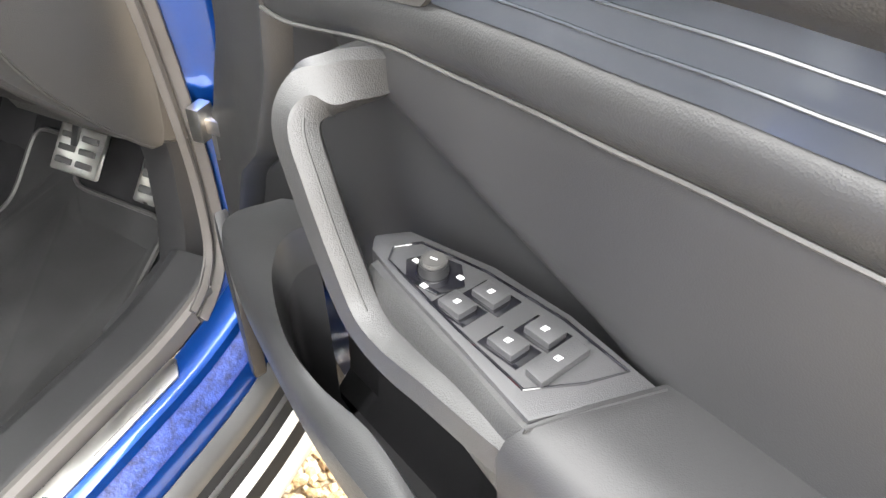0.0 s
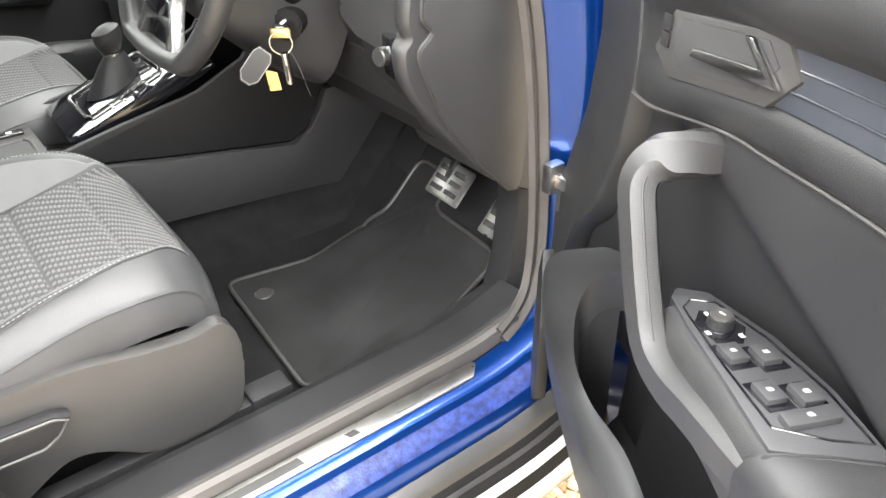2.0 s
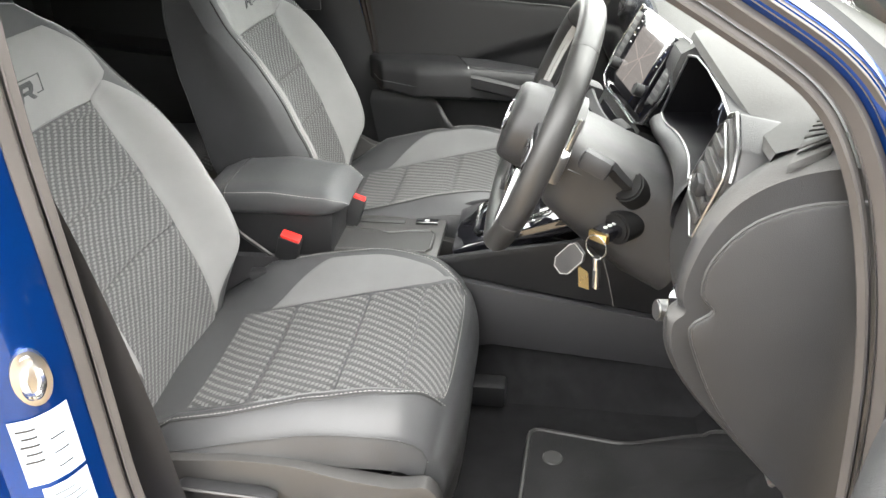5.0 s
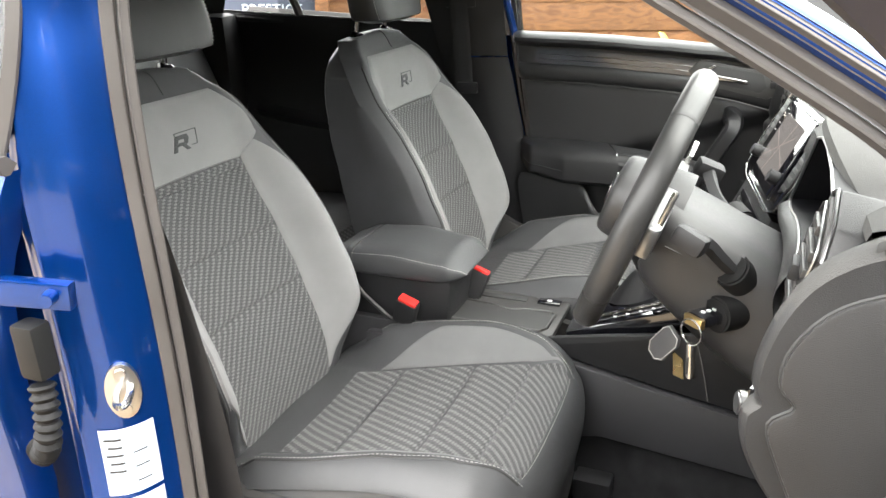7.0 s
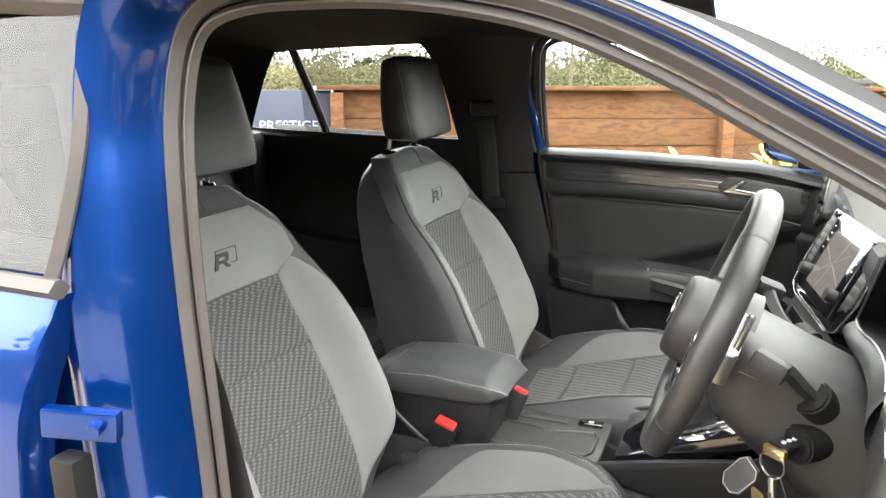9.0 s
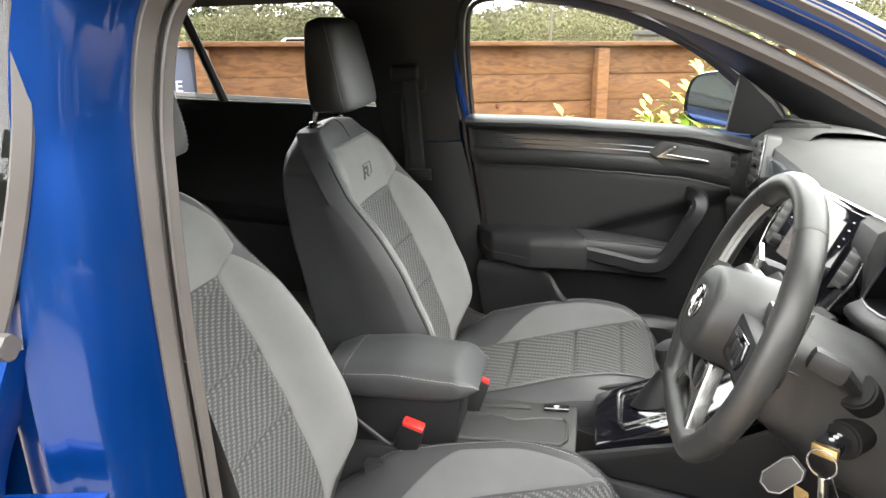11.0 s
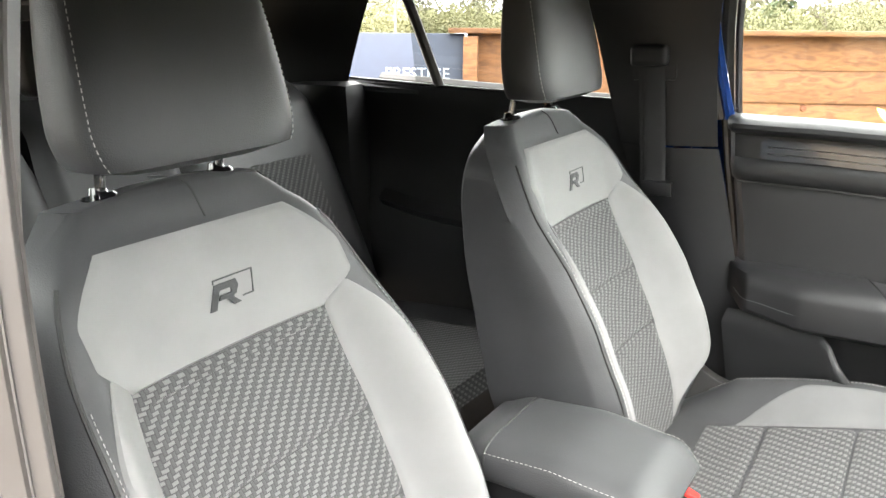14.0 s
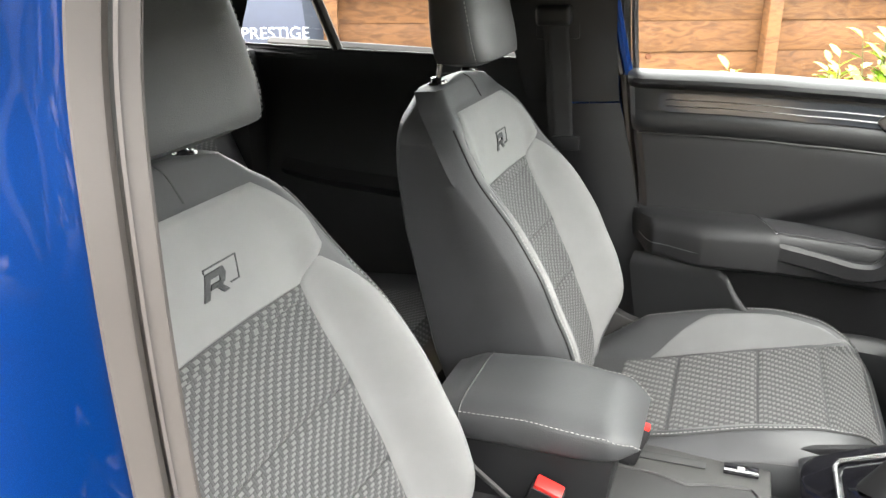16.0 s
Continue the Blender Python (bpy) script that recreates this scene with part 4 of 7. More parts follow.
    for s in (-0.272 * side / 0.20, 0.167 * side / 0.20):
        part("seat_rail", rbox(at(0.48, s * 0.20, 0.332), (0.68, 0.032, 0.035), 0.004), "plastic", S, "black seat rail")
        part("rail_cover", rbox(at(0.80, s * 0.20, 0.335), (0.07, 0.045, 0.05), 0.006), "plastic", S)
        part("seat_leg", rbox(at(0.30, s * 0.20, 0.315), (0.06, 0.04, 0.03), 0.004), "plastic", S)
    return S


def lev_parent(S):
    return [c for c in S.children if c.name.startswith("height_lever")][0]


seat_d = front_seat("driver_seat", "black leatherette driver seat with woven cloth and grey suede panels", (0.0, -0.357, 0.30), 1)
seat_p = front_seat("passenger_seat", "black leatherette passenger seat with woven cloth, upright beside the console", (0.094, 0.363, 0.30), -1)


def rear_seat():
    S = thing("rear_bench", (-0.45, 0, 0.30), "dark rear bench with cloth centre panels behind the front seats", "rear seat")
    for y0, y1 in ((-0.62, -0.15), (-0.15, 0.15), (0.15, 0.62)):
        rows = []
        uv = []
        for i in range(22):
            v = i / 21
            z = 0.50 + 0.66 * v
            row, u = [], []
            for j in range(22):
                t = -1 + 2 * j / 21
                y = (y0 + y1) / 2 + t * (y1 - y0) / 2 * (1 - 0.12 * max(0, v - 0.8) * 5)
                x = -0.42 - 0.27 * v + 0.02 * abs(t) ** 3 - 0.03 * max(0, (abs(t) - 0.85) / 0.15) - 0.06 * max(0, (v - 0.93) / 0.07)
                row.append((x, y, z))
                u.append((y, v * 0.65))
            rows.append(row)
            uv.append(u)
        mid = lambda i, j: 3 < j < 17 and i < 15
        part("backrest", grid(rows, keep=lambda i, j: not mid(i, j)), "leather", S)
        part("backrest_insert", grid(rows, uv=uv, keep=mid), "cloth", S, "grey woven bar-pattern cloth panel")
        rows, uv = [], []
        for i in range(20):
            v = i / 19
            row, u = [], []
            for j in range(20):
                t = -1 + 2 * j / 19
                x = -0.46 + 0.50 * v
                row.append((x, (y0 + y1) / 2 + t * (y1 - y0) / 2, 0.565 + 0.03 * v + 0.015 * abs(t) ** 3 - 0.10 * max(0, (v - 0.88) / 0.12) ** 2))
                u.append(((y0 + y1) / 2 + t * 0.23, x))
            rows.append(row)
            uv.append(u)
        mid = lambda i, j: 2 < j < 16 and 2 < i < 18
        part("bench_cushion", grid(rows, keep=lambda i, j: not mid(i, j)), "leather", S)
        part("cushion_insert", grid(rows, uv=uv, keep=mid), "cloth", S, "grey woven bar-pattern cloth panel")
        part("bench_base", rbox((-0.20, (y0 + y1) / 2, 0.41), (0.45, (y1 - y0) - 0.01, 0.22), 0.02), "carpet", S)
    for y in (-0.40, 0.0, 0.40):
        part("rear_head_restraint", rbox((-0.74, y, 1.235), (0.09, 0.24 if y else 0.20, 0.14), 0.035, seg=4), "leather", S, "black low head restraint")
    part("backrest_shell", rbox((-0.73, 0, 0.83), (0.06, 1.2, 0.66), 0.02, rot=Euler((0, radians(-21), 0)).to_matrix()), "carpet", S)
    return S


rear_seat()

# ---------------------------------------------------------------- front doors
DO, DU, DN = Vector((1.243, -0.80, 0)), Vector((-0.424, -0.906, 0)), Vector((-0.906, 0.424, 0))


def map_driver(u, n, z):
    return DO + DU * u + DN * n + Vector((0, 0, z))


def map_passenger(u, n, z):
    return Vector((1.33 - u, 0.69 - n, z))


ZS = [(0.10, 0.868), (0.21, 0.887), (0.43, 0.931), (0.59, 0.943), (0.70, 0.951), (0.80, 0.956), (1.0, 0.962)]
UE = [(0.30, 0.02), (0.53, 0.03), (0.60, 0.055), (0.68, 0.125), (0.80, 0.175), (0.90, 0.190), (1.10, 0.16)]


def crease(u):
    return 0.877 + (u - 0.384) * (0.79 - 0.877) / (0.68 - 0.384)


def panel_depth(u, z):
    """Depth of the leather panel: a sunken wedge about the pull grip."""
    k = (crease(u) - z) / 0.05
    k = max(0.0, min(1.0, k))
    fade = max(0.0, min(1.0, (0.72 - u) / 0.10))
    return -0.030 * k * k * (3 - 2 * k) * fade


def front_door(name, label, mp, driver):
    org = mp(0, 0, 0.3)
    D = thing(name, tuple(org), label, "car door", "front doors")
    ue = lambda z: lerp_table(UE, z)
    drop = 0.014 if driver else 0.0
    zs = lambda u: lerp_table(ZS, u) - drop * min(1, max(0, (u - 0.15) / 0.1))
    rear = lambda z: lerp_table([(0.30, 0.885), (0.50, 0.90), (0.80, 0.935), (1.05, 0.965), (1.12, 0.97)], z)
    put = lambda rows: [[mp(*p) for p in r] for r in rows]
    # painted shell
    outl = [(-0.01, 0.27), (-0.02, 0.60), (-0.01, 0.98), (0.06, 1.025), (0.97, 1.055), (0.955, 0.95), (0.93, 0.75), (0.90, 0.50), (0.87, 0.27)]
    part("door_shell", prism(outl, lambda a, b, c: mp(a, c, b), -0.155, -0.052, 0.012), "blue", D, "blue painted shell")
    rim = smooth_path([(0.03, -0.03, 0.30), (0.01, -0.03, 0.55), (0.06, -0.03, 0.72), (0.13, -0.03, 0.90), (0.10, -0.03, 1.03)], 30)
    part("door_edge_seal", sweep([mp(*p) for p in rim], ring_prof(0.010, 8), up=(0, 0.1, 1)), "seal", D, "rubber edge seal")
    # leather panel
    rows = []
    for i in range(46):
        v = i / 45
        row = []
        for j in range(70):
            q = j / 69
            u = 0.185 + q * 0.77
            z0, z1 = 0.50, zs(u)
            z = z0 + (z1 - z0) * v
            a, b = ue(z), rear(z)
            uu = a + (b - a) * q
            edge = min(1, q / 0.02, (1 - q) / 0.02)
            row.append((uu, panel_depth(uu, z) - 0.035 * (1 - edge) - 0.004 * math.exp(-((1 - v) / 0.02) ** 2), z))
        rows.append(row)
    part("centre_panel", grid(put(rows)), "door_leather", D, "smooth black leatherette panel")
    rows = []
    for i in range(30):
        z = 0.33 + 0.755 * i / 29
        a = ue(z) + 0.006
        u0 = max(-0.03, a - 0.125) - 0.02
        rows.append([(u0 - 0.004, -0.060, z), (u0, -0.030, z), (u0 + 0.006, -0.020, z), (u0 + 0.02, -0.014, z), (a - 0.02, -0.010, z), (a - 0.004, -0.006, z), (a + 0.004, -0.012, z), (a + 0.014, -0.048, z)])
    part("front_trim", grid(put(rows)), "door_soft", D, "grained black trim by the hinges")
    # bright line under the padded ledge
    ln = [mp(u, 0.003, zs(u) - 0.0005) for u in [0.21 + 0.73 * k / 40 for k in range(41)]]
    part("ledge_piping", sweep(ln, ring_prof(0.0022, 6), up=(0, 0, 1)), "grey_plastic", D, "thin satin piping")
    # upper trim: ledge, inlay seat and top roll
    sec = [(-0.012, -0.004), (0.000, 0.000), (0.005, 0.003), (0.011, 0.012), (0.014, 0.025), (0.013, 0.036), (0.010, 0.044), (0.006, 0.048), (0.006, 0.094), (0.016, 0.099), (0.027, 0.106), (0.033, 0.117), (0.031, 0.130), (0.022, 0.141), (0.006, 0.148), (-0.018, 0.151), (-0.036, 0.149), (-0.042, 0.138)]
    rows = []
    for k in range(60):
        q = k / 59
        row = []
        for n_, h in sec:
            u = 0.185 + q * 0.77
            ease = min(1.0, max(0.25, (u - 0.20) / 0.12))
            if h > 0.096:
                n_, h = (n_ * ease + 0.017 * (n_ > 0) * max(0, min(1, (u - 0.3) / 0.2)), 0.096 + (h - 0.096) * (1 + 0.6 * ease) + 0.010 * ease) if driver else (n_, 0.094 + (h - 0.094) * 0.62)
            else:
                n_ *= ease if n_ > 0 else 1
            z = zs(u) + h
            e = min(1, q / 0.03, (1 - q) / 0.03)
            row.append((max(ue(z), 0.0) * (1 - q) + q * rear(z), n_ - 0.03 * (1 - e) ** 2, z))
        rows.append(row)
    part("upper_trim", grid(put(rows)), "door_soft", D, "grained black padded door top")
    # inlay with two bright lines
    zi = lambda u, k: zs(u) + 0.048 + (0.056 if driver else 0.040) * k
    us = [0.29 + 0.61 * k / 40 for k in range(41)]
    rows = [[(u, 0.0105 + 0.0008 * math.sin(k * math.pi), zi(u, 0.5 + (k - 0.5) * min(1, (0.935 - u) / 0.05))) for k in (0, 0.05, 0.5, 0.95, 1)] for u in us]
    inlay = part("inlay_strip", grid(put(rows)), "deco", D, "dark glossy inlay")
    for k, u0 in ((0.62, 0.34), (0.30, 0.42)):
        ln = [mp(u, 0.0118, zi(u, k)) for u in [u0 + (0.885 - u0) * q / 20 for q in range(21)]]
        part("inlay_line", sweep(ln, ring_prof(0.0012, 6), up=(0, 0, 1)), "deco" if driver else "satin", inlay)
    # inner handle in its bezel
    hz = lambda u: zs(u) + (0.080 if driver else 0.066)
    bez = [(0.265, -0.012), (0.30, -0.040), (0.46, -0.036), (0.495, -0.004), (0.465, 0.026), (0.295, 0.028)]
    bz = part("handle_bezel", prism([(u, hz(u) + h) for u, h in bez], lambda a, b, c: mp(a, c, b), 0.006, 0.0155, 0.004), "grey_plastic", D, "dark grey handle surround")
    part("handle_recess", prism([(u, hz(u) + h) for u, h in ((0.302, -0.010), (0.318, -0.028), (0.445, -0.026), (0.468, 0.0), (0.448, 0.017), (0.314, 0.019))], lambda a, b, c: mp(a, c, b), 0.0150, 0.0163, 0.0005), "ink", bz, "dark recess")
    part("inner_handle", prism([(u, hz(u) + h) for u, h in ((0.345, -0.014), (0.48, -0.016), (0.435, 0.016), (0.422, 0.016), (0.450, -0.005), (0.35, -0.005))], lambda a, b, c: mp(a, c, b), 0.0165, 0.0230, 0.003), "chrome", bz, "satin chrome pull")
    for q in (0, 1):
        part("lock_button", prism([(0.282, hz(0.3) - 0.012 + 0.017 * q), (0.296, hz(0.3) - 0.012 + 0.017 * q), (0.296, hz(0.3) + 0.003 + 0.017 * q), (0.282, hz(0.3) + 0.003 + 0.017 * q)], lambda a, b, c: mp(a, c, b), 0.0150, 0.0185, 0.0015), "plastic", bz)
    # armrest body: wedge that carries the switches and the elbow pad
    top = lambda u: 0.757 + 0.14 * (u - 0.44) if u < 0.68 else 0.7906 + 0.02 * (u - 0.68) - 0.25 * max(0, u - 0.86) ** 1.5
    dep = lambda u: lerp_table([(0.40, 0.060), (0.50, 0.085), (0.68, 0.104), (0.80, 0.106), (0.89, 0.080), (0.94, 0.010)], u)
    rows = []
    for k in range(64):
        u = 0.665 + 0.275 * k / 63
        d, t = dep(u), top(u)
        low = t - lerp_table([(0.66, 0.098), (0.80, 0.098), (0.90, 0.085), (0.94, 0.06)], u)
        slant = lambda n_: 0.020 * (0.94 - u) / 0.275 - 0.42 * n_ * (0.94 - u) / 0.275
        rows.append([(a_ + slant(b_), b_, c_) for a_, b_, c_ in [(u, -0.03, t + 0.002), (u, 0.0, t + 0.002), (u, d * 0.5, t + 0.001), (u, d * 0.82, t - 0.004), (u, d * 0.95, t - 0.014), (u, d, t - 0.03), (u, d * 0.96, low + 0.012), (u, d * 0.80, low), (u, 0.0, low - 0.004), (u, -0.03, low)]])
    bm = grid(put(rows))
    bm.verts.ensure_lookup_table()
    bm.faces.new([bm.verts[j] for j in range(10)])
    part("armrest_pad", bm, "door_leather", D, "padded elbow rest")
    part("rest_joint", sweep([mp(r[6][0], r[6][1] + 0.0008, r[5][2] * 0.45 + r[6][2] * 0.55) for r in rows[2:60]], ring_prof(0.0012, 5), up=(0, 0, 1)), "ink" if driver else "satin", D, "thin joint")
    # grip: from the armrest front up to the panel
    gp = smooth_path([(0.665, 0.086, 0.752), (0.620, 0.084, 0.742), (0.560, 0.080, 0.728), (0.500, 0.077, 0.714), (0.455, 0.075, 0.722), (0.422, 0.074, 0.768), (0.395, 0.073, 0.818), (0.374, 0.069, 0.856), (0.370, 0.052, 0.876), (0.378, 0.026, 0.884), (0.388, -0.03, 0.886)], 80)
    pr = [(0.022, -0.010), (0.022, 0.006), (0.016, 0.015), (-0.012, 0.016), (-0.020, 0.008), (-0.020, -0.010), (-0.013, -0.016), (0.014, -0.016)]
    nrm = mp(0, 1, 0) - mp(0, 0, 0)
    sc = [0.92 + 0.16 * math.exp(-((k / 79 - 0.88) / 0.12) ** 2) for k in range(80)]
    # passenger grip takes a darker plastic: cabin shade put into its colour
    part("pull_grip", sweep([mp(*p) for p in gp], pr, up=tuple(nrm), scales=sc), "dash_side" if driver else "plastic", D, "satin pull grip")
    part("grip_joint", sweep([mp(p[0] + 0.019, p[1] + 0.004, p[2] + 0.010) for p in gp[26:58]], ring_prof(0.0011, 5), up=tuple(nrm)), "ink", D, "thin dark joint along the grip")
    # rounded flank below the switch panel
    pn = lambda u: lerp_table([(0.42, 0.052), (0.50, 0.064), (0.56, 0.073), (0.648, 0.088), (0.70, 0.096)], u)
    rows = []
    for k in range(26):
        u = 0.440 + 0.215 * k / 25
        t_ = top(u) - 0.002
        rows.append([(u, pn(u) - 0.010, t_ - 0.002), (u, pn(u) - 0.001, t_ - 0.003), (u, pn(u) + 0.005, t_ - 0.010), (u, pn(u) + 0.008, t_ - 0.028), (u, pn(u) + 0.005, t_ - 0.080), (u, pn(u) - 0.018, t_ - 0.094), (u, 0.0, t_ - 0.098)])
    # flank follows the grip, darker on the shaded passenger side
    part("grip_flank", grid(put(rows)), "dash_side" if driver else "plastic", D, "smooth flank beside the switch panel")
    # panel between grip and armrest with the switches
    tb = lambda u, n: top(u) + 0.0
    plate = part("switch_panel", prism([(0.430, 0.004), (0.520, -0.010), (0.600, -0.008), (0.686, 0.006), (0.668, 0.045), (0.648, 0.084), (0.56, 0.068), (0.48, 0.055), (0.428, 0.044), (0.412, 0.030)], lambda a, b, c: mp(a, b, top(a) + c), -0.040, 0.0, 0.004), "switch_plastic", D, "black switch panel")
    part("panel_side", prism([(0.42, 0.050), (0.69, 0.066), (0.69, -0.02), (0.42, -0.02)], lambda a, b, c: mp(a, b, top(a) + c), -0.075, -0.036, 0.006), "plastic", D)
    part("notch_line", sweep([mp(0.688, 0.004, top(0.688) + 0.001), mp(0.670, 0.046, top(0.670) + 0.001), mp(0.651, 0.088, top(0.651) - 0.003), mp(0.645, 0.098, top(0.645) - 0.03)], ring_prof(0.0014, 6), up=(0, 0, 1)), "chrome" if not driver else "plastic", D, "thin bright joint")
    if driver:
        part("panel_groove", sweep([mp(a, b, top(a) + 0.0005) for a, b in ((0.452, 0.010), (0.52, 0.000), (0.60, 0.000), (0.663, 0.009), (0.651, 0.036), (0.628, 0.068), (0.55, 0.059), (0.452, 0.044), (0.440, 0.030), (0.452, 0.010))], ring_prof(0.0012, 6), up=(0, 0, 1)), "piano", plate)
        part("knob_base", prism([(0.470, 0.014), (0.500, 0.008), (0.522, 0.024), (0.515, 0.046), (0.482, 0.050), (0.462, 0.034)], lambda a, b, c: mp(a, b, top(a) + c), -0.001, 0.0015, 0.0008), "piano", plate, "glossy black dial base")
        k0 = (0.492, 0.030)
        kn = cyl(mp(*k0, top(0.49)), mp(*k0, top(0.49) + 0.014), 0.0125, 0.0115, seg=32, bev=0.001)
        dial = part("mirror_dial", kn, "plastic", plate, "ribbed black mirror dial")
        part("dial_cap", cyl(mp(*k0, top(0.49) + 0.013), mp(*k0, top(0.49) + 0.016), 0.0108, 0.0100, seg=32, bev=0.0008), "grey_plastic", dial)
        part("dial_ring", cyl(mp(*k0, top(0.49) + 0.001), mp(*k0, top(0.49) + 0.004), 0.0145, 0.0140, seg=32), "piano", dial)
        part("dial_mark", rbox(mp(k0[0], k0[1], top(0.49) + 0.0162), (0.0012, 0.006, 0.0006), 0), "icon", dial)

        def key(u, n, su, sn, nm, lab, icons=1):
            kb = prism([(u - su, n - sn), (u + su, n - sn * 0.9), (u + su, n + sn), (u - su, n + sn * 0.9)], lambda a, b, c: mp(a, b, top(a) + c + 0.10 * (b - n) * 0), -0.004, 0.0065, 0.0018)
            o_ = part(nm, kb, "switch_plastic", plate, lab)
            ic = lambda a, b, c: mp(u + a * 0.5, n + b * 0.6, top(u + a) + c)
            im = bmesh.new()
            for poly in ([(-0.005, -0.0035), (0.005, -0.0035), (0.005, -0.0025), (-0.005, -0.0025)], [(-0.005, 0.003), (0.003, 0.003), (0.003, 0.004), (-0.005, 0.004)],
                         [(-0.005, -0.003), (-0.004, -0.003), (-0.004, 0.0035), (-0.005, 0.0035)], [(0.004, -0.003), (0.005, -0.003), (0.004, 0.004), (0.003, 0.004)],
                         [(-0.004, -0.0003), (0.004, -0.0003), (0.004, 0.0006), (-0.004, 0.0006)]):
                prism(poly, ic, 0.0064, 0.0070, bm=im)
            part("key_symbol", im, "icon", o_)

        for u, n in ((0.536, 0.044), (0.545, 0.019), (0.592, 0.047), (0.601, 0.021)):
            key(u, n, 0.0125, 0.0095, "window_switch", "black window switch with a white symbol")
            part("switch_well", prism([(u - 0.018, n - 0.012), (u + 0.020, n - 0.012), (u + 0.020, n + 0.012), (u - 0.018, n + 0.012)], lambda a, b, c: mp(a, b, top(a) + c), -0.001, 0.0008, 0.0003), "piano", plate)
        key(0.627, 0.036, 0.0085, 0.024, "lock_switch", "long black lock switch with a white symbol")
        for u, n in ((0.470, 0.030), (0.500, 0.046), (0.512, 0.020)):
            part("dial_symbol", prism([(u - 0.003, n - 0.002), (u + 0.003, n - 0.002), (u + 0.003, n + 0.002), (u - 0.003, n + 0.002)], lambda a, b, c: mp(a, b, top(a) + c), 0.0014, 0.002), "icon", plate)
    # lower panel with the map pocket
    inn = smooth_path([(0.93, 0.030, 0.700), (0.80, 0.045, 0.700), (0.740, 0.076, 0.684), (0.709, 0.091, 0.640), (0.668, 0.106, 0.607), (0.58, 0.100, 0.588), (0.47, 0.085, 0.582), (0.38, 0.088, 0.572), (0.318, 0.085, 0.583), (0.264, 0.066, 0.605), (0.256, 0.052, 0.640), (0.282, 0.042, 0.680), (0.34, 0.030, 0.725)], 78)
    out = smooth_path([(0.94, 0.040, 0.670), (0.81, 0.060, 0.675), (0.745, 0.085, 0.672), (0.715, 0.100, 0.630), (0.675, 0.115, 0.598), (0.58, 0.122, 0.577), (0.47, 0.118, 0.560), (0.37, 0.108, 0.552), (0.27, 0.092, 0.545), (0.19, 0.078, 0.562), (0.146, 0.066, 0.594), (0.158, 0.053, 0.632), (0.24, 0.028, 0.690)], 78)
    rows = []
    for p, o in zip(inn, out):
        row = [(p[0], p[1] - 0.012, p[2] - 0.06), (p[0], p[1] - 0.004, p[2] - 0.010), (p[0], p[1], p[2])]
        for w in (0.2, 0.5, 0.8):
            m_ = p.lerp(o, w)
            row.append((m_[0], m_[1], m_[2] + 0.006 * math.sin(w * 3.1)))
        row.append(tuple(o))
        for w in (0.06, 0.15, 0.35, 0.6, 0.85, 1.0):
            row.append((o[0] * (1 - 0.05 * w), o[1] - 0.075 * w ** 1.5 + 0.004 * math.sin(w * 3.1), o[2] + (0.285 - o[2]) * w))
        rows.append(row)
    part("pocket_front", grid(put(rows)), "door_soft", D, "grained black door pocket")
    rows = []
    for p in inn[12:74]:
        u, n, z = p
        m_ = max(n, 0.0)
        rows.append([(u, -0.033, z + 0.08), (u, -0.031, z - 0.03), (u, -0.022, 0.40), (u, 0.0, 0.375), (u, max(0.0, m_ - 0.03), 0.375), (u, m_ - 0.016, 0.42), (u, n - 0.011, z - 0.05)])
    part("pocket_liner", grid(put(rows)), "plastic", D, "dark pocket lining")
    part("bottle_holder", cyl(mp(0.56, 0.035, 0.385), mp(0.56, 0.035, 0.43), 0.042, 0.044, seg=28, bev=0.004), "plastic", D, "round bottle well")
    # speaker grille
    part("speaker_grille", prism([(0.055, 0.33), (0.06, 0.54), (0.10, 0.60), (0.13, 0.56), (0.16, 0.50), (0.16, 0.36), (0.12, 0.32)], lambda a, b, c: mp(a, c + 0.3 * (a - 0.055), b), 0.020, 0.040, 0.006), "plastic", D, "fine black speaker grille")
    # window frame and pane
    fr = smooth_path([(0.17, -0.030, 1.05), (0.21, -0.026, 1.10), (0.30, -0.010, 1.19), (0.41, 0.008, 1.270), (0.55, 0.024, 1.335), (0.70, 0.034, 1.376), (0.85, 0.038, 1.396), (0.97, 0.038, 1.402), (1.025, 0.030, 1.375), (1.02, 0.012, 1.28), (1.005, -0.008, 1.18), (0.985, -0.026, 1.08)], 60)
    part("window_frame", sweep([mp(*p) for p in fr], box_prof(0.034, 0.036, 0.5), up=tuple(nrm)), "seal", D, "dark rubber-edged window frame")
    part("frame_post", sweep([mp(p[0] - 0.016, p[1] + 0.006, p[2]) for p in fr[44:]], box_prof(0.022, 0.018, 0.4), up=tuple(nrm)), "blue", D, "blue painted frame upright")
    part("frame_skin", sweep([mp(p[0], p[1] - 0.030, p[2]) for p in fr], box_prof(0.045, 0.016, 0.4), up=tuple(nrm)), "seal", D, "black outer frame")
    rows = []
    for k in range(11):
        h = k / 10
        z = 1.04 + 0.35 * h
        ua = lerp_table([(1.04, 0.17), (1.10, 0.21), (1.19, 0.30), (1.27, 0.41), (1.335, 0.55), (1.376, 0.70), (1.39, 0.80)], z)
        ub = lerp_table([(1.04, 0.98), (1.18, 1.0), (1.28, 1.02), (1.39, 1.03)], z)
        rows.append([(ua + (ub - ua) * q / 8, -0.030 + 0.066 * h, z) for q in range(9)])
    if not driver:
        g = part("window_pane", grid(put(rows)), "glass", D, "clear window pane")
        g.visible_shadow = False
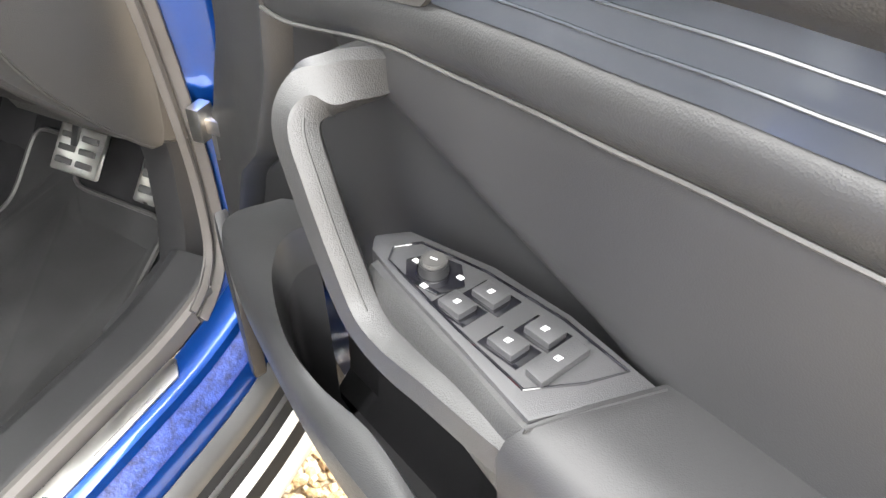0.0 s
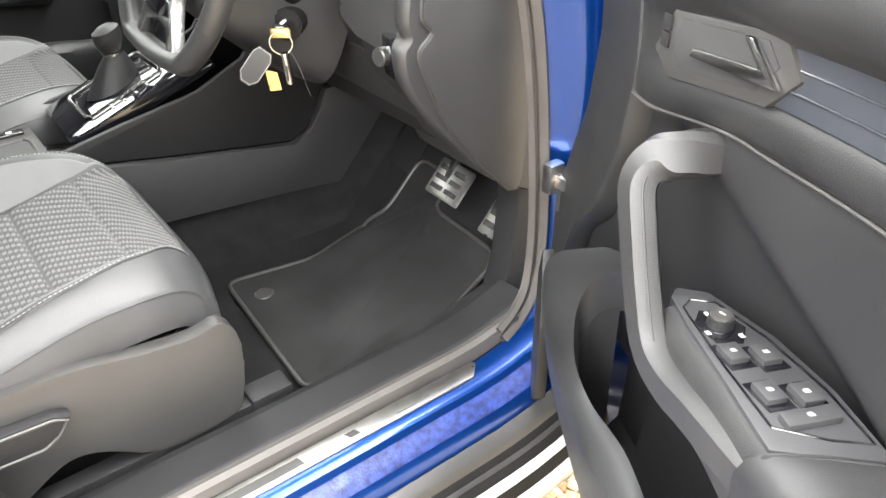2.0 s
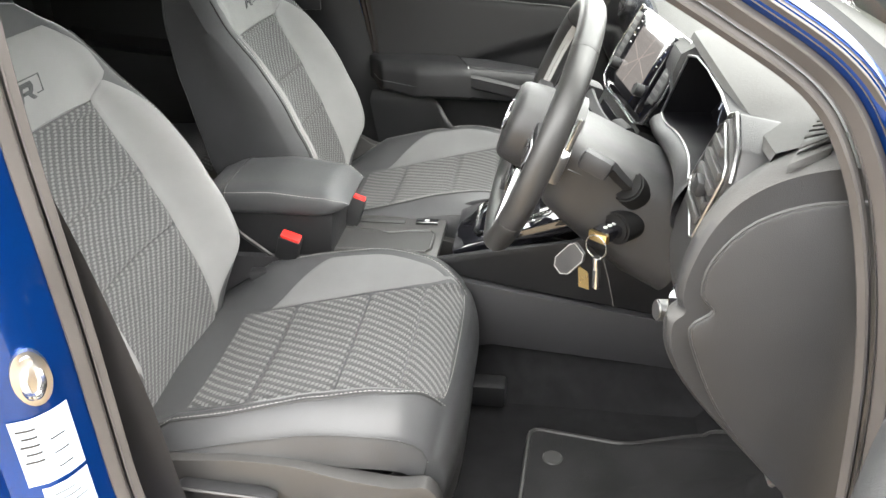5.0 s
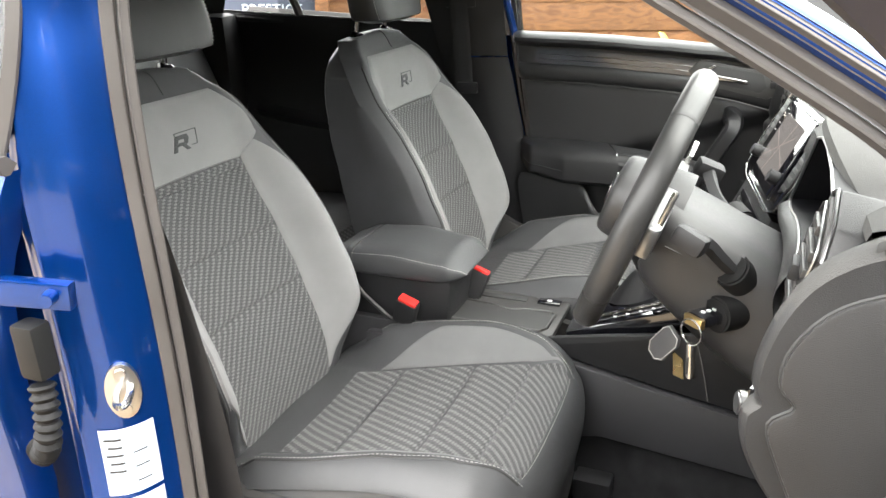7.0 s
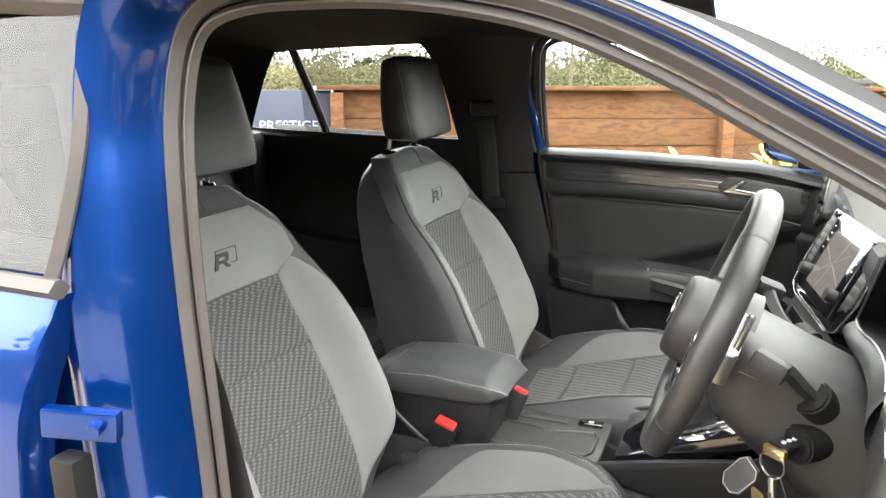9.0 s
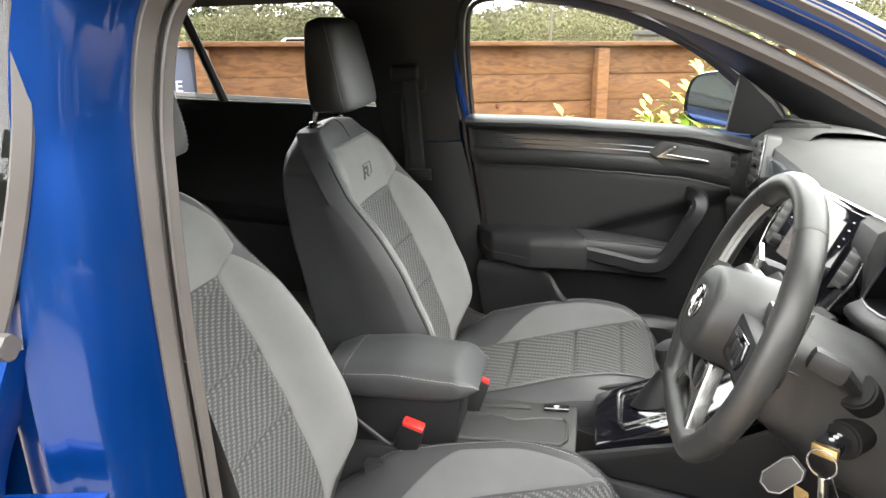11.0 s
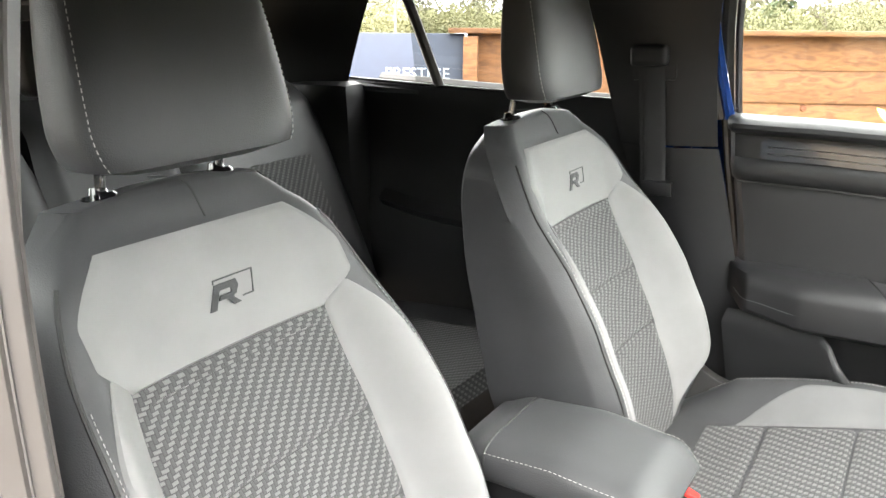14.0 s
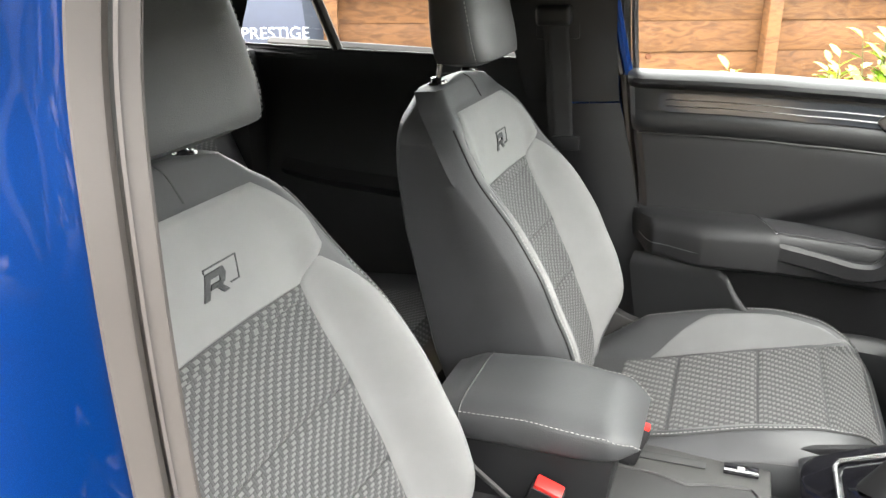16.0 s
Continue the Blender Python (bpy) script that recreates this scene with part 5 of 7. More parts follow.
    part("mirror_sail", prism([(0.13, 1.02), (0.31, 1.045), (0.29, 1.19), (0.21, 1.115)], lambda a, b, c: mp(a, c + 0.15 * (b - 1.02), b), -0.035, -0.010, 0.006), "plastic", D, "black triangular mirror base")
    # outside mirror, turned towards the driver
    mcen = (0.295, -0.215, 1.104)
    eu, en = (0.866, -0.50), (0.50, 0.866)
    if driver:
        eu, en = (0.25, -0.97), (0.97, 0.25)
    mf = lambda a, b, c: mp(mcen[0] + eu[0] * a + en[0] * c, mcen[1] + eu[1] * a + en[1] * c, mcen[2] + b)
    oval = [(abs(math.cos(t)) ** 0.5 * (1 if math.cos(t) > 0 else -1), abs(math.sin(t)) ** 0.6 * (1 if math.sin(t) > 0 else -1)) for t in [2 * math.pi * j / 36 for j in range(36)]]
    rows = [[mf(0.103 * k * a * (1 - 0.10 * b), 0.076 * k * b * (1 - 0.12 * a), c) for a, b in oval] for k, c in ((0.02, -0.100), (0.40, -0.092), (0.72, -0.070), (0.92, -0.035), (1.0, 0.0), (0.985, 0.007), (0.94, 0.006), (0.93, -0.002))]
    mh = part("mirror_housing", grid(rows, wrap_v=True), "piano", D, "black door mirror housing")
    bm = bmesh.new()
    bm.faces.new([bm.verts.new(mf(0.097 * a * (1 - 0.10 * b), 0.071 * b * (1 - 0.12 * a), 0.0)) for a, b in oval])
    part("mirror_glass", bm, "mirror", mh, "mirror glass")
    part("mirror_cap", grid([[mf(0.104 * k * a * (1 - 0.10 * b), 0.077 * k * b * (1 - 0.12 * a), c) for a, b in oval] for k, c in ((0.03, -0.1015), (0.41, -0.0935), (0.735, -0.071), (0.93, -0.0375))], wrap_v=True), "blue", mh, "blue mirror cap")
    part("mirror_arm", rbox(mp(0.215, -0.10, 1.035), (0.06, 0.10, 0.03), 0.01), "plastic", D)
    return D


front_door("driver_door", "open driver door with black leatherette lining and window switches", map_driver, True)
front_door("passenger_door", "closed passenger door with black leatherette lining and chrome handle", map_passenger, False)

# ---------------------------------------------------------------- dashboard
dash = thing("dashboard", (1.25, 0, 0.6), "black grained dashboard with glossy inlays and digital dials", "dashboard")
# long body behind the faces
prof = [(1.50, 1.020), (1.42, 1.040), (1.30, 1.052), (1.20, 1.056), (1.14, 1.048), (1.105, 1.028), (1.095, 0.995), (1.10, 0.90), (1.11, 0.80), (1.14, 0.72), (1.20, 0.64), (1.30, 0.60), (1.50, 0.60)]
rows = []
for i in range(50):
    y = -0.66 + 1.32 * i / 49
    bulge = -0.008 * math.exp(-((y - 0.0) / 0.25) ** 4)
    rows.append([(x + (bulge if x < 1.16 else 0) + (0.06 if -0.52 < y < -0.19 and 0.86 < z < 1.045 and x < 1.16 else 0), y, z) for x, z in prof])
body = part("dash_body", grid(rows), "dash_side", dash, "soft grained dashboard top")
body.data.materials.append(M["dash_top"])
# upward faces get the paler skin to imitate light from the windscreen
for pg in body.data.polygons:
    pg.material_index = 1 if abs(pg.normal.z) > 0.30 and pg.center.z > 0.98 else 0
# driver's end pod with the side cover
pod = [(1.40, 1.030), (1.30, 1.062), (1.20, 1.070), (1.13, 1.058), (1.082, 1.030), (1.054, 0.990), (1.038, 0.94), (1.035, 0.905), (1.040, 0.886), (1.028, 0.868), (1.034, 0.825), (1.062, 0.775), (1.112, 0.716), (1.182, 0.641), (1.262, 0.582), (1.33, 0.56), (1.42, 0.56)]
pod = [(p[0], p[2]) for p in smooth_path([(a, 0, b) for a, b in pod], 64)]
for s in (-1, 1):
    rows = []
    for k, (y, inset, rec) in enumerate(((0.505, 0.0, 0.062), (0.53, 0.0, 0.046), (0.56, 0.0, 0.038), (0.60, 0.0, 0.035), (0.64, 0.0, 0.032), (0.656, 0.0, 0.022), (0.674, 0.001, 0.006), (0.690, 0.004, 0), (0.699, 0.010, 0), (0.704, 0.022, 0))):
        cx, cz = 1.22, 0.84
        rows.append([(x + (cx - x) * inset * 2.2 + rec * max(0, min(1, (1.20 - x) / 0.10)), s * y, z + (cz - z) * inset * 2.2) for x, z in pod])
    bm = grid(rows)
    bm.verts.ensure_lookup_table()
    n_ = len(pod)
    bm.faces.new([bm.verts[9 * n_ + j] for j in range(n_)])
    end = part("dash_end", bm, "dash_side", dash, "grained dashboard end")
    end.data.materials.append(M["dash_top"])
    # same painted sheen on the end's upward faces
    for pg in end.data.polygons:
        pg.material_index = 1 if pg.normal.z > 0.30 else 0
    cov = [(1.215, 1.024), (1.151, 1.018), (1.099, 0.994), (1.068, 0.952), (1.062, 0.912), (1.077, 0.889), (1.056, 0.866), (1.069, 0.823), (1.096, 0.765), (1.133, 0.710), (1.190, 0.642), (1.250, 0.600), (1.26, 0.75), (1.25, 0.90), (1.235, 0.98)]
    cov = [(p[0], p[2]) for p in smooth_path([(a, 0, b) for a, b in cov + cov[:1]], 56)][:-1]
    part("side_cover", prism(cov, xz(0), s * 0.700, s * 0.712, 0.004), "dash_side", dash, "removable dashboard side cover")
    part("cover_gap", sweep([(a, s * 0.7065, b) for a, b in cov], ring_prof(0.0026, 6), up=(0, 1, 0), closed=True), "ink", dash)
    # windscreen side vent on top
    q4 = [(1.186, -0.586), (1.228, -0.572), (1.162, -0.690), (1.118, -0.712)]
    cx_, cy_ = sum(p[0] for p in q4) / 4, sum(p[1] for p in q4) / 4
    shr = lambda k: [(cx_ + (a - cx_) * k, -s * (cy_ + (b - cy_) * k)) for a, b in q4]
    zz = lambda a, b: 1.0735 - 0.10 * max(0, 1.15 - a) - 0.35 * max(0, abs(b) - 0.675)
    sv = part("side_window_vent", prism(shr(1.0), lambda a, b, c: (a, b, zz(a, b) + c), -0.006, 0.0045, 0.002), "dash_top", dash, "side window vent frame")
    part("vent_well", prism(shr(0.80), lambda a, b, c: (a, b, zz(a, b) + c), 0.003, 0.0055), "ink", sv)
    for q in range(7):
        t0 = (q + 0.5) / 7
        w4 = shr(0.80)
        lerp2 = lambda p, r, t: (p[0] + (r[0] - p[0]) * t, p[1] + (r[1] - p[1]) * t)
        a0, a1 = lerp2(w4[0], w4[3], t0 - 0.032), lerp2(w4[0], w4[3], t0 + 0.032)
        b0, b1 = lerp2(w4[1], w4[2], t0 - 0.032), lerp2(w4[1], w4[2], t0 + 0.032)
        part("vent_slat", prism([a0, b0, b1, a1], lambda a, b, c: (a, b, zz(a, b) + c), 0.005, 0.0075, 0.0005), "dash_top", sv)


def face(c, ex, ez, out):
    """A plane: local (a along ex, b along ez, c outwards)."""
    c, ex, ez, out = Vector(c), Vector(ex).normalized(), Vector(ez).normalized(), Vector(out).normalized()
    return lambda a, b, d: c + ex * a + ez * b + out * d


VENT = [(-0.086, -0.020), (-0.078, -0.036), (0.002, -0.070), (0.014, -0.064), (0.042, 0.030), (0.036, 0.044), (-0.028, 0.076), (-0.042, 0.070)]
# outer round-cornered vents with a bright frame
for s in (-1, 1):
    fc = face((1.082, s * 0.600, 0.985), (0, s, 0.0), (0.20, 0, 1.0), (-1, 0, 0.20))
    ol = VENT
    fr = part("air_vent", prism(ol, fc, -0.03, 0.006, 0.006), "grey_plastic", dash, "angular air vent in a satin frame")
    part("vent_rim", sweep([fc(a * 0.90, b * 0.90, 0.0075) for a, b in ol], ring_prof(0.0018, 6), up=(-1, 0, 0.2), closed=True), "satin", fr, "satin rim")
    part("vent_well", prism([(a * 0.86, b * 0.86) for a, b in ol], fc, 0.003, 0.0066, 0.001), "ink", fr)
    for q in range(5):
        b = -0.036 + 0.021 * q
        lo_, hi_ = lerp_table([(-0.05, -0.030), (-0.03, -0.066), (0.03, -0.044), (0.06, -0.030)], b), lerp_table([(-0.06, -0.004), (-0.03, 0.014), (0.03, 0.030), (0.055, 0.002)], b)
        part("vent_slat", prism([(lo_, b - 0.005), (hi_, b - 0.007), (hi_, b + 0.004), (lo_, b + 0.006)], fc, 0.0055, 0.0125, 0.002), "grey_plastic", fr)
    part("vent_tab", prism([(-0.022, -0.010), (0.002, -0.014), (0.002, 0.004), (-0.022, 0.008)], fc, 0.008, 0.020, 0.003), "plastic", fr)

# instrument pod: hood, dark well, display with dial marks
fc = face((1.160, -0.355, 0.985), (0, -1, 0), (0.34, 0, 0.94), (-0.94, 0, 0.34))
wl_ = [(-0.165, -0.060), (-0.150, 0.062), (-0.10, 0.080), (0.10, 0.080), (0.150, 0.066), (0.165, -0.050), (0.10, -0.085), (-0.10, -0.085)]
cl = part("instrument_display", prism(wl_, fc, -0.01, 0.004, 0.003), "screen_black", dash, "dark digital instrument panel")
# fascia before the dials: a bright-edged opening over a soft lip, with the vent panel beside it
fv_ = face((1.082, -0.600, 0.985), (0, -1, 0), (0.20, 0, 1.0), (-1, 0, 0.20))
EDGE = [(-0.375, -0.037), (-0.345, -0.040), (-0.303, -0.035), (-0.255, -0.025), (-0.213, -0.019), (-0.172, -0.016), (-0.139, -0.017), (-0.117, -0.024), (-0.102, -0.034), (-0.076, -0.022), (-0.055, 0.030), (-0.036, 0.074), (-0.10, 0.082), (-0.19, 0.084), (-0.27, 0.080), (-0.325, 0.067), (-0.352, 0.010)]
part("opening_rim", sweep([fv_(a, b, 0.003) for a, b in EDGE], ring_prof(0.0020, 8), up=(-1, 0, 0.2), closed=True), "satin", dash, "satin rim round the dials")
mid_ = fv_(-0.20, 0.025, 0.0)
rows = [[fv_(a, b, 0.002) + ((mid_ - fv_(a, b, 0.0)) * k) + Vector((0.075 * d, 0, 0)) for a, b in EDGE] for k, d in ((0.0, 0.0), (0.01, 0.12), (0.03, 0.5), (0.07, 1.0), (0.12, 1.15))]
part("instrument_well", grid(rows, wrap_v=True), "screen_black", dash, "dark well round the dials")
lip_in = smooth_path([(a, 0, b) for a, b in EDGE[:9]] + [(-0.090, 0, -0.030)], 40)
lip_out = smooth_path([(-0.420, 0, -0.088), (-0.375, 0, -0.086), (-0.325, 0, -0.080), (-0.275, 0, -0.074), (-0.225, 0, -0.070), (-0.172, 0, -0.071), (-0.140, 0, -0.077), (-0.120, 0, -0.090), (-0.106, 0, -0.105), (-0.094, 0, -0.122)], 40)
rows = []
for p, q in zip(lip_in, lip_out):
    row = []
    for k in range(9):
        t = k / 8
        m_ = p.lerp(q, t)
        row.append(fv_(m_[0], m_[2], 0.001 + 0.012 * math.sin(math.pi * min(1, t * 1.15)) - 0.030 * max(0, t - 0.8) / 0.2))
    rows.append(row)
part("instrument_lip", grid(rows), "dash_side", dash, "soft dark lip under the dials")
part("vent_panel", prism([(-0.100, -0.036), (-0.108, -0.092), (-0.094, -0.120), (-0.047, -0.138), (0.011, -0.142), (0.058, -0.118), (0.072, -0.050), (0.064, 0.020), (0.040, 0.062), (-0.010, 0.088), (-0.036, 0.078), (-0.055, 0.030), (-0.076, -0.022)], fv_, -0.050, 0.001, 0.004), "dash_side", dash, "dark panel round the outer vent")
part("vent_trim", sweep([fv_(a, b, 0.003) for a, b in ((-0.076, -0.024), (-0.055, 0.030), (-0.034, 0.078), (-0.014, 0.086), (0.034, 0.064), (0.052, 0.030))], box_prof(0.0038, 0.004, 0.4), up=(-1, 0, 0.2)), "satin", dash, "satin trim over the vent")
hood = []
for i in range(33):
    y = -0.665 + 0.505 * i / 32
    k = max(0.0, 1 - ((y + 0.36) / 0.20) ** 2) ** 0.8
    hood.append([(1.20, y, 1.015 + 0.02 * k), (1.155, y, 1.030 + 0.022 * k), (1.128 - 0.020 * k, y, 1.040 + 0.026 * k), (1.116 - 0.025 * k, y, 1.046 + 0.030 * k), (1.120 - 0.025 * k, y, 1.055 + 0.031 * k), (1.145 - 0.020 * k, y, 1.063 + 0.030 * k), (1.19, y, 1.068 + 0.025 * k), (1.27, y, 1.064 + 0.015 * k), (1.36, y, 1.040 + 0.006 * k)])
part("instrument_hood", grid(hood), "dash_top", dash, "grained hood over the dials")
M["dial_white"], M["dial_red"], M["dial_blue"] = glowing("dial_white", (0.8, 0.85, 1.0), 0.14), glowing("dial_red", (0.9, 0.05, 0.08), 0.15), glowing("dial_blue", (0.1, 0.2, 0.6), 0.10)
for cx in (-0.045, 0.070):
    for a0, a1, r, m_, w in ((200, 330, 0.032, "dial_white", 0.0004), (-30, 60, 0.032, "dial_red", 0.0006), (60, 200, 0.031, "dial_blue", 0.0004)):
        pts = [fc(cx + r * math.cos(radians(a0 + (a1 - a0) * k / 14)), -0.005 + r * math.sin(radians(a0 + (a1 - a0) * k / 14)), 0.005) for k in range(15)]
        part("dial_arc", sweep(pts, ring_prof(w, 5), up=(-1, 0, 0.3)), m_, cl)
part("dial_bar", prism([(-0.090, -0.02), (-0.0885, -0.02), (-0.0865, 0.02), (-0.088, 0.02)], fc, 0.004, 0.006), "dial_white", cl)
part("warning_sign", prism([(0.058, -0.012), (0.082, -0.012), (0.082, 0.014), (0.058, 0.014)], fc, 0.004, 0.0052), "dial_red", cl)
part("warning_car", prism([(0.065, -0.009), (0.075, -0.009), (0.076, 0.004), (0.073, 0.010), (0.067, 0.010), (0.064, 0.004)], fc, 0.0055, 0.0065), "dial_white", cl)


def text(body, size, mat, place, parent, name):
    cu = bpy.data.curves.new(name, "FONT")
    cu.body, cu.size, cu.align_x, cu.align_y, cu.extrude = body, size, "CENTER", "CENTER", 0.0003
    tmp = bpy.data.objects.new(name, cu)
    scene.collection.objects.link(tmp)
    me = bpy.data.meshes.new_from_object(tmp.evaluated_get(bpy.context.evaluated_depsgraph_get()))
    bpy.data.objects.remove(tmp)
    me.transform(place)
    me.materials.clear()
    me.materials.append(M[mat])
    ob = new(name, me)
    if parent is not None:
        ob.parent = parent
        if parent.name in ORG:
            ob.matrix_parent_inverse = Matrix.Translation(-ORG[parent.name])
    return ob


def basis(o, ex, ey):
    ex, ey = Vector(ex).normalized(), Vector(ey).normalized()
    ez = ex.cross(ey)
    m = Matrix((ex, ey, ez)).transposed().to_4x4()
    m.translation = o
    return m


text("P", 0.014, "dial_white", basis(fc(-0.045, 0.0, 0.006), (0, -1, 0), (0.34, 0, 0.94)), cl, "gear_letter")

# centre stack: touch screen between upright vents
sc = face((1.062, 0.0, 0.968), (0.16, -1, 0), (0.42, 0, 0.91), (-0.90, -0.14, 0.42))
ol = [(-0.150, -0.075), (-0.165, -0.02), (-0.150, 0.078), (0.150, 0.078), (0.165, -0.02), (0.150, -0.075), (0.11, -0.088), (-0.11, -0.088)]
st = part("centre_surround", prism(ol, sc, -0.05, 0.0, 0.006), "piano", dash, "glossy black centre surround")
part("stack_rim", sweep([sc(a, b, 0.002) for a, b in ol], ring_prof(0.0018, 6), up=(-1, 0, 0.4), closed=True), "chrome", st, "satin rim")
scr = part("touch_screen", prism([(-0.104, -0.070), (-0.104, 0.070), (0.104, 0.070), (0.104, -0.070)], sc, 0.0, 0.008, 0.003), "piano", st, "glossy touch screen with a pale map")
M["map_pale"] = glowing("map_pale", (0.62, 0.56, 0.52), 0.11)
M["map_line"] = glowing("map_line", (0.75, 0.62, 0.55), 0.14)
mapp = part("map_picture", prism([(-0.072, -0.052), (-0.072, 0.050), (0.072, 0.050), (0.072, -0.052)], sc, 0.008, 0.0084), "map_pale", scr)
for a0, b0, a1, b1 in ((-0.06, -0.03, 0.05, 0.03), (-0.02, -0.05, 0.02, 0.048), (0.0, 0.0, 0.07, -0.02), (-0.07, 0.02, -0.01, 0.0)):
    part("map_road", sweep([sc(a0, b0, 0.0087), sc(a1, b1, 0.0087)], box_prof(0.0015, 0.0004), up=(-1, 0, 0.4)), "map_line", mapp)
for a in (-0.090, 0.090):
    part("screen_knob", cyl(sc(a, -0.035 if a < 0 else -0.035, 0.008), sc(a, -0.035, 0.024), 0.0115, 0.0105, seg=24, bev=0.001), "plastic", scr, "round black knob")
    for q in range(4):
        part("touch_mark", prism([(a - 0.003, 0.012 + 0.014 * q), (a + 0.003, 0.012 + 0.014 * q), (a + 0.003, 0.014 + 0.014 * q), (a - 0.003, 0.014 + 0.014 * q)], sc, 0.008, 0.0084), "icon", scr)
for a in (-0.133, 0.133):
    vt = part("centre_vent", prism([(a - 0.017, -0.05), (a - 0.017, 0.066), (a + 0.017, 0.066), (a + 0.020, -0.03)], sc, 0.0, 0.004, 0.002), "ink", st, "upright air vent")
    for q in range(7):
        b = -0.040 + 0.016 * q
        part("vent_slat", prism([(a - 0.015, b), (a + 0.015, b), (a + 0.015, b + 0.008), (a - 0.015, b + 0.008)], sc, 0.002, 0.0046, 0.0008), "grey_plastic", vt)
# lower centre with controls
part("control_panel", prism([(-0.13, -0.20), (0.13, -0.20), (0.135, -0.09), (-0.135, -0.09)], sc, -0.06, -0.008, 0.006), "plastic", dash, "black control panel")
part("climate_panel", prism([(-0.10, -0.150), (0.10, -0.150), (0.10, -0.110), (-0.10, -0.110)], sc, -0.012, -0.004, 0.003), "piano", dash)
# passenger inlay and glove box
part("passenger_inlay", prism([(0.17, 0.925), (0.60, 0.935), (0.63, 0.955), (0.60, 1.010), (0.17, 1.020)], lambda a, b, c: (1.082 + 0.10 * (b - 0.95) + c, a, b), 0.0, 0.03, 0.004), "deco", dash, "dark glossy inlay")
part("glove_box", prism([(0.19, 0.66), (0.62, 0.66), (0.64, 0.90), (0.18, 0.90)], lambda a, b, c: (1.078 + 0.35 * (0.90 - b) + c, a, b), 0.0, 0.03, 0.006), "plastic", dash, "closed glove box lid")
# knee panel, light switch
part("knee_panel", prism([(-0.60, 0.66), (-0.15, 0.64), (-0.15, 0.84), (-0.52, 0.86), (-0.58, 0.80)], lambda a, b, c: (1.085 + 0.45 * (0.86 - b) + c, a, b), 0.0, 0.03, 0.006), "plastic", dash, "black knee panel")
ls = part("light_switch", prism([(-0.672, 0.822), (-0.625, 0.815), (-0.625, 0.875), (-0.668, 0.880)], lambda a, b, c: (1.036 + 0.10 * (0.86 - b) + 0.3 * (a + 0.67) + c, a, b), 0.0, 0.02, 0.003), "piano", dash, "black light switch panel")
part("light_knob", cyl((1.046, -0.648, 0.850), (1.026, -0.652, 0.852), 0.013, 0.013, seg=28, bev=0.002), "satin", ls, "round satin knob")

# ---------------------------------------------------------------- steering wheel and column
wheel = thing("steering_wheel", (0.872, -0.355, 0.968), "black leather flat-bottomed steering wheel with chrome spokes", "steering wheel")
AX = Vector((-0.93, 0, 0.366)).normalized()
UPW = Vector((0.366, 0, 0.93)).normalized()
RT = Vector((0, -1, 0))
WC = Vector((0.880, -0.355, 0.966))
wf = lambda a, b, c: WC + RT * a + UPW * b + AX * c


def rim_pt(t, r=0.178):
    a, b = r * math.sin(t), r * math.cos(t)
    if b < -0.146:
        b = -0.146 + (b + 0.146) * 0.25
    return wf(a, b, 0.0)


N = 120
rim = [rim_pt(2 * math.pi * k / N) for k in range(N)]
part("rim", sweep(rim, ring_prof(0.0165, 14, 0.0185), up=tuple(AX), closed=True), "rim_leather", wheel, "smooth black leather rim")
for t in (0.62, 2.05, -0.62, -2.05):
    a, b = rim_pt(t - 0.012), rim_pt(t + 0.012)
    part("rim_seam", sweep([a, b], ring_prof(0.0169, 14, 0.0189), up=tuple(AX)), "ink", wheel)
th = bmesh.new()
for lo_, hi_ in ((0.66, 2.0), (-2.0, -0.66)):
    for k in range(70):
        t = lo_ + (hi_ - lo_) * k / 69
        c0, c1 = rim_pt(t, 0.1611), rim_pt(t + 0.018, 0.1611)
        for sg in (1, -1):
            sweep([c0 + AX * 0.0058 * sg, (c0 + c1) / 2, c1 - AX * 0.0058 * sg], ring_prof(0.0009, 4), up=(0.3, 1, 0.2), bm=th)
part("stitching", th, "thread", wheel, "pale cross stitching", fix=False)["kind"] = "stuff"
hub = []
for k, c in ((0.0, 0.047), (0.45, 0.0465), (0.86, 0.0445), (0.95, 0.041), (1.0, 0.034), (1.03, 0.022), (1.08, 0.0), (1.14, -0.025), (1.16, -0.050)):
    row = []
    for j in range(36):
        a = 2 * math.pi * j / 36
        ca, sa = math.cos(a), math.sin(a)
        row.append(wf(0.062 * k * ca, -0.002 + (0.056 if sa > 0 else 0.060) * k * sa, c))
    hub.append(row)
part("hub_cover", grid(hub, wrap_v=True), "dash_side", wheel, "black airbag cover")
for t in range(1):
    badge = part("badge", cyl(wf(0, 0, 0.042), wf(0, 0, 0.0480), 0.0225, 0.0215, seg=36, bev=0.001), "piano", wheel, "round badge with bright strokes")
    part("badge_ring", sweep([wf(0.0215 * math.sin(a), 0.0215 * math.cos(a), 0.0485) for a in [2 * math.pi * k / 40 for k in range(40)]], ring_prof(0.0016, 6), up=tuple(AX), closed=True), "chrome", badge)
    for pts in (((-0.014, 0.012), (-0.006, -0.016), (0.0, -0.002), (0.006, -0.016), (0.014, 0.012)), ((-0.006, 0.017), (0.0, 0.004), (0.006, 0.017))):
        part("badge_stroke", sweep([wf(a, b, 0.0487) for a, b in pts], ring_prof(0.0015, 6), up=tuple(AX)), "chrome", badge)
